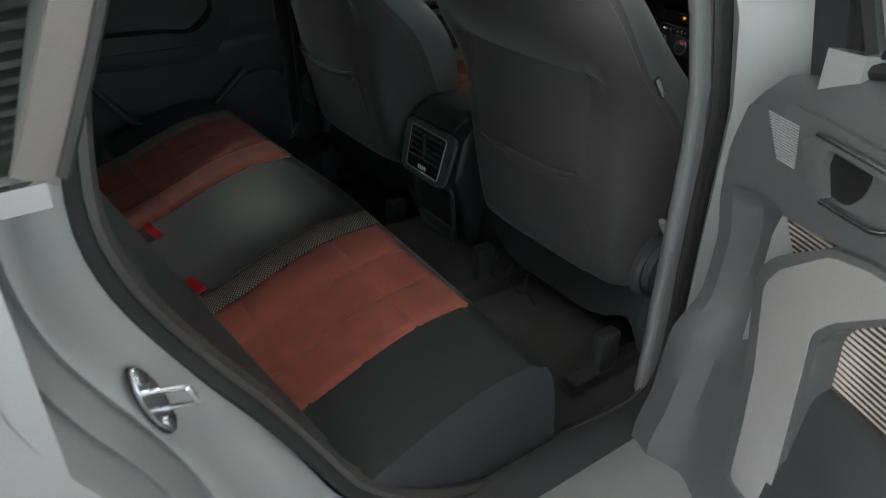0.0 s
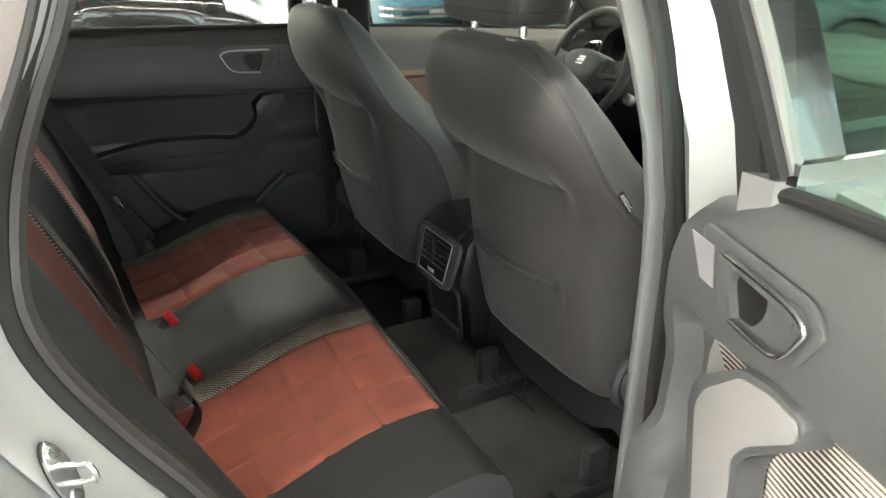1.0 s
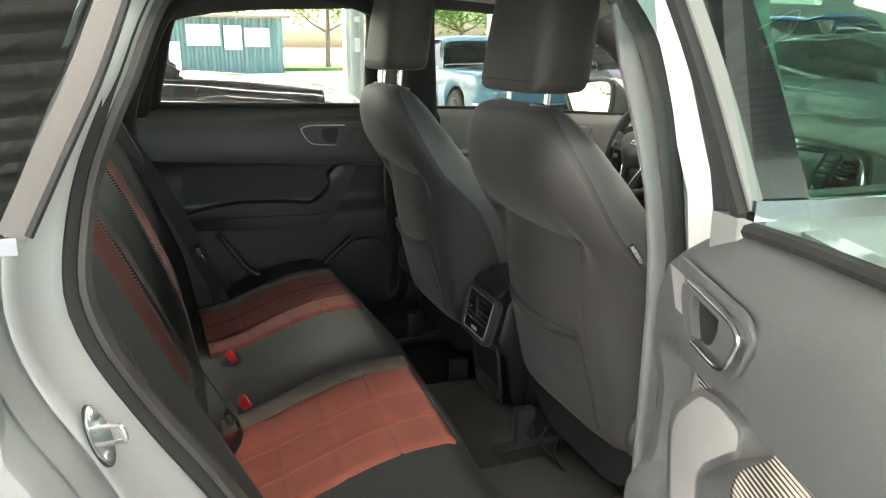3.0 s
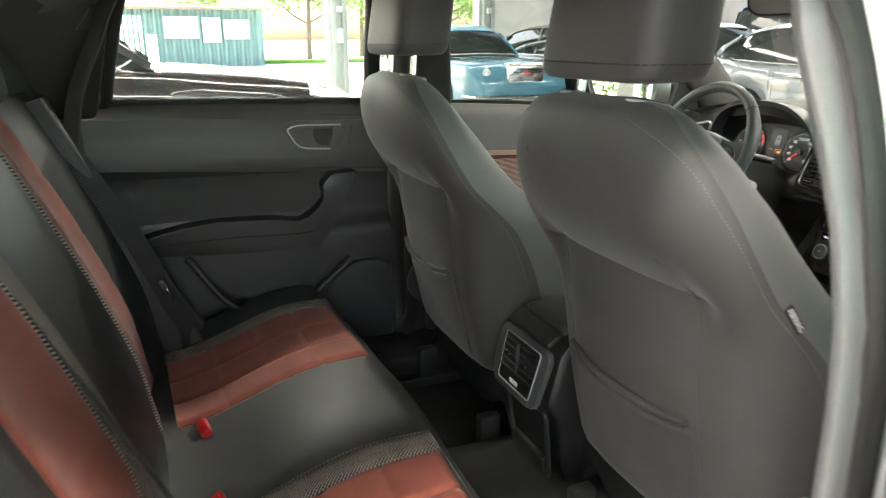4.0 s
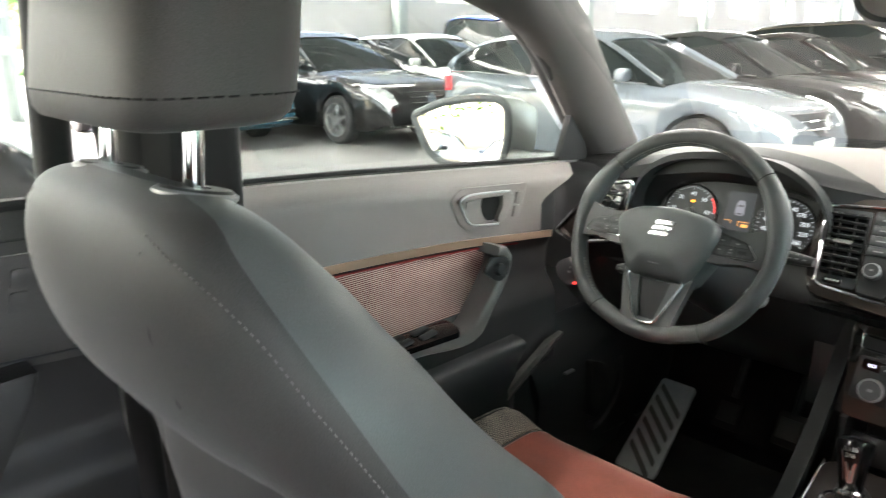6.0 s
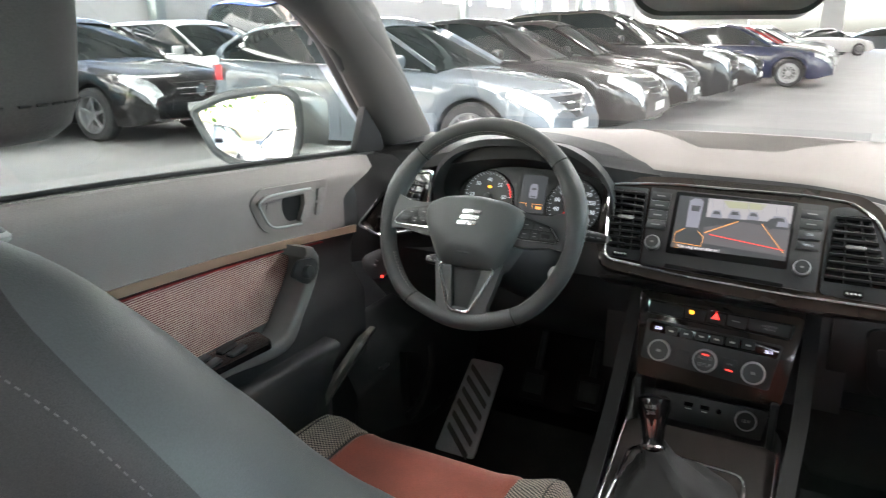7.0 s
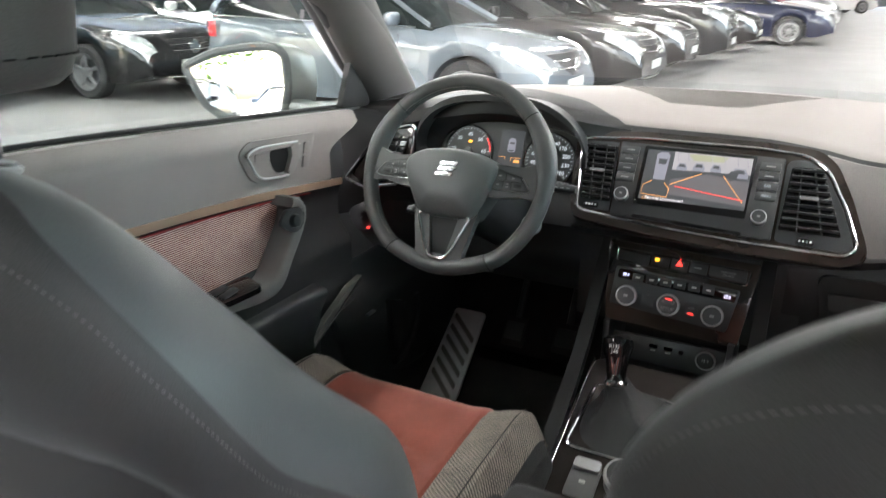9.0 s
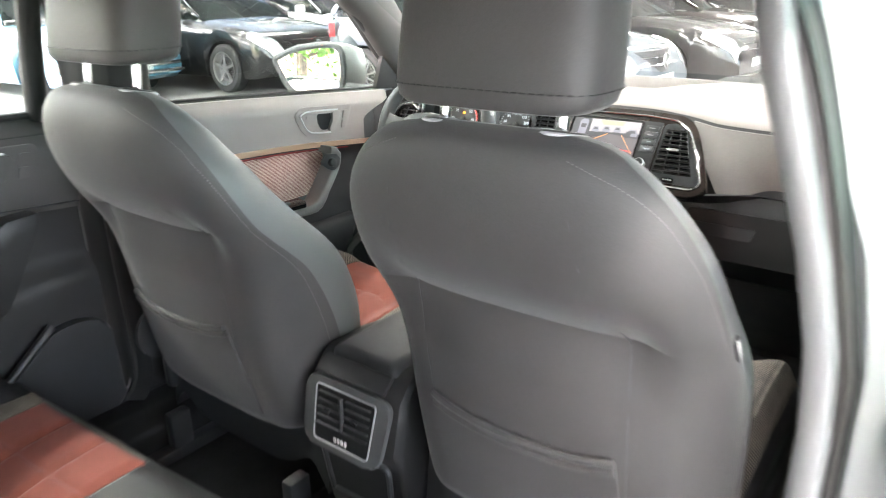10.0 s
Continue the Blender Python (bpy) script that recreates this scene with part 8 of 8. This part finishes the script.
def parked_car(style, colour, label, at, heading, spokes=5, group="parked cars"):
    """A parked car at (x, y), its front towards heading degrees from +y, turning left."""
    st = STYLES[style]
    L, W, H = st["size"]
    th = thing("parked_car", label, "car", group)
    axles = (-st["wb"] / 2 - .02, st["wb"] / 2 - .02)
    ra = .385

    def deck(y):
        return lerp(*st["deck"], (y + L / 2) / L)

    def half(y):
        k = abs(y) / (L / 2)
        return W / 2 * (1 - .05 * k**2 - .16 * smooth(.86, 1.0, k))

    def foot(y):
        z = .20 + .10 * smooth(.84, 1, abs(y) / (L / 2))
        for a in axles:
            if abs(y - a) < ra:
                z = max(z, .33 + math.sqrt(ra * ra - (y - a) ** 2) * .96)
        return z
    ys = spread(-L / 2, L / 2, 64)
    for a in axles:
        ys += [a - ra - .002, a - ra + .004, a + ra - .004, a + ra + .002] + [a + ra * math.cos(q) for q in spread(.12, 3.02, 12)]
    ys = sorted(set(round(y, 4) for y in ys))
    rings = []
    for y in ys:
        h, t, b = half(y), deck(y), foot(y)
        mid = b + (t - b) * .45
        side = [(.80 * h, b), (.955 * h, b + .012), (.985 * h, b + (mid - b) * .5), (h, mid), (.992 * h, t - (t - mid) * .45), (.965 * h, t - .05), (.91 * h, t - .012), (.80 * h, t + .008), (.45 * h, t + .028), (0, t + .035)]
        rings.append([Vector((x, y, z)) for x, z in side] + [Vector((-x, y, z)) for x, z in reversed(side[:-1])])
    bm = bmesh.new()
    loft(bm, rings)
    body = part("body", bm, PAINT[colour], th, angle=50)
    f2y = lambda f: -L / 2 + f * L
    rx, rz = st["roof"]
    gl = []
    fs = sorted(set(spread(rx[0], rx[-1], 26)))
    for f in fs:
        y = f2y(f)
        base, top = deck(y) - .01, max(lerp(rx, rz, f), deck(y) + .012)
        hb = half(y) * .905
        k = (top - base) / (H - base)
        ht = hb - .205 * k
        gl.append([Vector((hb, y, base)), Vector((hb - .05 * k, y, base + (top - base) * .35)), Vector((ht + .015, y, base + (top - base) * .88)), Vector((ht - .05, y, top - .012 * k)), Vector((0, y, top + .025 * k)),
                   Vector((-ht + .05, y, top - .012 * k)), Vector((-ht - .015, y, base + (top - base) * .88)), Vector((-hb + .05 * k, y, base + (top - base) * .35)), Vector((-hb, y, base))])
    bm = bmesh.new()
    loft(bm, gl)
    part("glasshouse", bm, M["car_glass"], th, "dark car windows", angle=50)
    # roof shell and pillars
    bm = bmesh.new()

    def shell(f, u, off=.008):
        y = f2y(f)
        base, top = deck(y), lerp(rx, rz, f)
        k = (top - base) / (H - base)
        ht = half(y) * .905 - .205 * k
        return Vector((u * (ht + .02), y, top + off + .025 * k * (1 - u * u) - .045 * smooth(.78, 1, abs(u))))
    grid(bm, shell, spread(st["roofs"][0], st["roofs"][1], 14), spread(-1, 1, 13), (0, 0, -.01))
    part("roof", bm, PAINT[colour], th)

    def edge(f, w):
        """A point on the side glass; w from waist to roof."""
        y = f2y(f)
        base, top = deck(y) - .01, max(lerp(rx, rz, f), deck(y) + .012)
        hb = half(y) * .905
        k = (top - base) / (H - base)
        ht = hb - .205 * k
        return Vector((hb + (ht + .015 - hb) * w + .006, y, base + (top - base) * .9 * w))
    r0, r1 = st["roofs"]
    for s in (1, -1):
        for fa, fb, wd in ((rx[-1] - .004, r1, .05), (.5 * (r0 + r1) + .03, .5 * (r0 + r1) + .02, .05), (rx[0] + .015, r0 + .01, .085)):
            pts = []
            for q in spread(0, 1, 9):
                f = fa + (fb - fa) * q
                y = f2y(f)
                e = edge(f, 1.0 if abs(fa - fb) > .05 else q)
                pts.append(Vector((s * e.x, e.y, e.z + .012)))
            bm = bmesh.new()
            ribbon(bm, pts, wd, .012, (s * .35, 1, 0) if abs(fa - fb) > .05 else (0, 1, 0))
            part("pillar", bm, PAINT[colour] if abs(fa - fb) > .05 else M["grille"], th)
        bm = bmesh.new()
        tube(bm, [Vector((s * (half(f2y(f)) * .925), f2y(f), deck(f2y(f)) + .002)) for f in spread(rx[0] + .06, rx[-1] - .04, 20)], .011, 6)
        part("waist_strip", bm, M["chrome"] if colour not in ("black", "white") else M["satin_chrome"], th, "bright waist strip")
        # mirrors, handles
        if style != "vintage":
            e = edge(rx[-1] - .09, .1)
            bm = bmesh.new()
            box(bm, (s * (e.x + .10), e.y, e.z + .06), (.20, .10, .13), .04, seg=3)
            part("wing_mirror", bm, PAINT[colour], th)
        for f in (.36, .55):
            y = f2y(f)
            bm = bmesh.new()
            tube(bm, [(s * (half(y) * .99), y - .09, deck(y) - .13), (s * (half(y) * .99 + .025), y - .05, deck(y) - .125), (s * (half(y) * .99 + .025), y + .05, deck(y) - .125), (s * (half(y) * .99), y + .09, deck(y) - .13)], .012, 8)
            part("door_handle", bm, M["satin_chrome"], th)
        for f in (.285, .46, .64):
            y = f2y(f)
            bm = bmesh.new()
            tube(bm, [(s * (half(y) * x + .001), y, foot(y) + (deck(y) - foot(y)) * w) for x, w in ((.985, .1), (.995, .35), (.996, .6), (.975, .9))], .004, 5)
            part("door_gap", bm, M["grille"], th)
        # lamps
        y = L / 2
        bm = bmesh.new()
        if style == "vintage":
            lathe(bm, [(.10, -.02), (.105, .02), (.085, .05), (.02, .065)], Matrix.Translation((s * .60, y - .14, .72)) @ turned(-90, 0, 0) @ Matrix.Diagonal((.85, 1.45, 1, 1)), 28)
            part("headlamp", bm, M["lens"], th, "tall oval headlamp")
        else:
            def lamp_pt(u, v, s=s):
                yy = y - .045 - .40 * u
                w = .16 + .22 * u + (.80 - .30 * u) * v
                h, t = half(yy), deck(yy)
                return Vector((s * (h * lerp([0, .5, .75, 1], [.995, .972, .92, .78], w) + .010), yy + .012 * (1 - u), t + lerp([0, .5, .75, 1], [-.17, -.055, -.012, .016], w) + .008))
            grid(bm, lamp_pt, spread(0, 1, 12), spread(0, 1, 9), (-s * .02, 0, -.015))
            part("headlamp", bm, M["lens"], th, "clear swept headlamp")
        bm = bmesh.new()
        yb = -L / 2
        grid(bm, lambda u, v, s=s: Vector((s * min(.56 + .33 * u, half(yb + .02 + .30 * u * u) + .012), yb + .0 + .32 * u * u - .012, deck(yb + .25) - .24 + .17 * v + .02 * u)), spread(0, 1, 10), spread(0, 1, 5), (0, .05, 0))
        part("tail_lamp", bm, M["tail"], th, "red tail lamp")
    # front: grille, intake, star shape, bumper
    y = L / 2
    gz = .60 if style != "suv" else .76
    if style == "vintage":
        bm = bmesh.new()
        box(bm, (0, y - .08, .70), (.62, .12, .48), .03, seg=3)
        g = part("grille", bm, M["chrome"], th, "upright chrome grille")
        for k in range(11):
            bm = bmesh.new()
            box(bm, (0, y - .012, .50 + k * .04), (.56, .012, .010), .002, seg=1)
            part("grille_bar", bm, M["satin_chrome"], g)
        bm = bmesh.new()
        for z in (.36, .46):
            tube(bm, curve([(-.86, y - .35, z), (-.74, y - .02, z), (0, y + .08, z), (.74, y - .02, z), (.86, y - .35, z)], 24), .04, 8, flat=.8)
        part("bumper", bm, M["chrome"], th, "chrome double bumper")
    else:
        bm = bmesh.new()
        grid(bm, lambda u, v: Vector((u * (.40 + .06 * v), y + .012 - .10 * u * u - .05 * v, gz - .10 + .22 * v)), spread(-1, 1, 13), spread(0, 1, 5), (0, -.05, 0))
        g = part("grille", bm, M["grille"], th, "black grille")
        for k in range(2):
            bm = bmesh.new()
            tube(bm, [Vector((u * .43, y + .022 - .10 * u * u - .04 * k, gz - .02 + .07 * k)) for u in spread(-1, 1, 13)], .008, 6)
            part("grille_bar", bm, M["chrome"], g)
        bm = bmesh.new()
        lathe(bm, [(.085, 0), (.09, .01), (.072, .016), (.07, .006)], Matrix.Translation((0, y + .012, gz + .02)) @ turned(-90, 0, 0), 28)
        part("badge_ring", bm, M["chrome"], g, "round chrome badge")
        bm = bmesh.new()
        grid(bm, lambda u, v: Vector((u * .74, y + .005 - .22 * u**4 - .03, .27 + .14 * v + .05 * abs(u))), spread(-1, 1, 17), spread(0, 1, 4), (0, -.05, 0))
        part("air_intake", bm, M["grille"], th, "dark lower air intake")
        bm = bmesh.new()
        tube(bm, [Vector((u * .80, y + .02 - .24 * u**4 - .03, .255 + .04 * u * u)) for u in spread(-1, 1, 17)], .012, 6)
        part("bumper_lip", bm, M["satin_chrome"], th)
    bm = bmesh.new()
    box(bm, (0, y + .015, .42), (.50, .012, .105), .003, seg=1)
    part("number_plate", bm, M["white"], th, "blank pale number plate")
    bm = bmesh.new()
    box(bm, (0, -y - .005, .78), (.50, .012, .105), .003, seg=1)
    part("number_plate", bm, M["white"], th, "blank pale number plate")
    bm = bmesh.new()
    box(bm, (0, 0, .35), (W - .50, L * .90, .22))
    part("underbody", bm, M["grille"], th, "dark underbody")
    tyre, rim, drum = WHEELS[spokes]
    for a in axles:
        for s in (1, -1):
            wt = new("tyre", tyre)
            wt.parent = th
            wt.location = (s * (W / 2 - .135), a, .335 if spokes != 14 else .325)
            if s < 0:
                wt.rotation_euler = (0, 0, math.pi)
            wr = new("rim", rim)
            wr.parent = wt
            wd = new("brake_disc", drum)
            wd.parent = wt
    th.matrix_world = pose(at[0], at[1], 0, 0, 0, heading)
    return th


# facing the aisle (+x): heading -90
parked_car("vintage", "vintage", "teal blue vintage saloon with upright chrome grille", (-10.9, 4.35), -88, 14)
parked_car("wagon", "black", "black estate car with bright waist strip in the hall", (-9.45, 6.35), -88, 5)
parked_car("wagon", "white", "white estate car parked in the hall", (-9.6, 8.9), -90, 10)
parked_car("van", "van_blue", "bright blue boxy off-roader by the wall", (-11.6, 14.0), -90, 5)
parked_car("hatch", "silver_blue", "pale silver hatchback with red tail lamp", (-4.22, 6.64), -90, 10)
parked_car("sedan", "black", "black saloon with many-spoked wheels", (-4.15, 9.05), -90, 10)
parked_car("sedan", "brown", "dark red brown saloon in the row", (-4.1, 11.6), -90, 10)
parked_car("suv", "graphite", "dark graphite tall estate car in the row", (-3.85, 13.95), -90, 5)
parked_car("sedan", "brown", "dark red brown saloon in the row", (-3.6, 16.9), -90, 10)
parked_car("sedan", "blue", "deep blue saloon with alloy wheels", (-2.2, 20.2), -90, 10)
parked_car("hatch", "red", "dark red hatchback in the row", (-2.2, 23.4), -90, 5)
parked_car("sedan", "white", "white saloon in the row", (-2.1, 26.2), -90, 5)
parked_car("sedan", "silver_blue", "pale silver saloon in the row", (-2.1, 29.0), -90, 10)
parked_car("wagon", "black", "black estate car far down the row", (-2.2, 32.0), -90, 5)
parked_car("sedan", "white", "white saloon far down the hall", (-.3, 46.5), -60, 10)
parked_car("sedan", "silver_blue", "pale silver saloon at the far end", (3.0, 55.0), -80, 10)
parked_car("hatch", "brown", "dark red hatchback far down the hall", (4.45, 48.0), -3, 5)
parked_car("wagon", "silver_blue", "pale silver estate car with red tail lamps", (4.65, 41.5), -4, 5)
parked_car("wagon", "silver_blue", "pale silver estate car with red tail lamps", (4.6, 31.5), -4, 5)
parked_car("suv", "black", "black tall estate car parked before the gate", (-4.95, -1.68), 0, 5)
parked_car("sedan", "grey", "mid grey saloon parked beside the open door", (5.1, 7.6), 0, 10)
parked_car("sedan", "grey", "mid grey saloon parked behind in the hall", (4.6, -5.4), 90, 10)
parked_car("hatch", "silver_blue", "pale silver hatchback parked behind in the hall", (-4.0, -15.6), 0, 5)
parked_car("wagon", "black", "black estate car parked behind in the hall", (-7.0, -16.2), 0, 5)
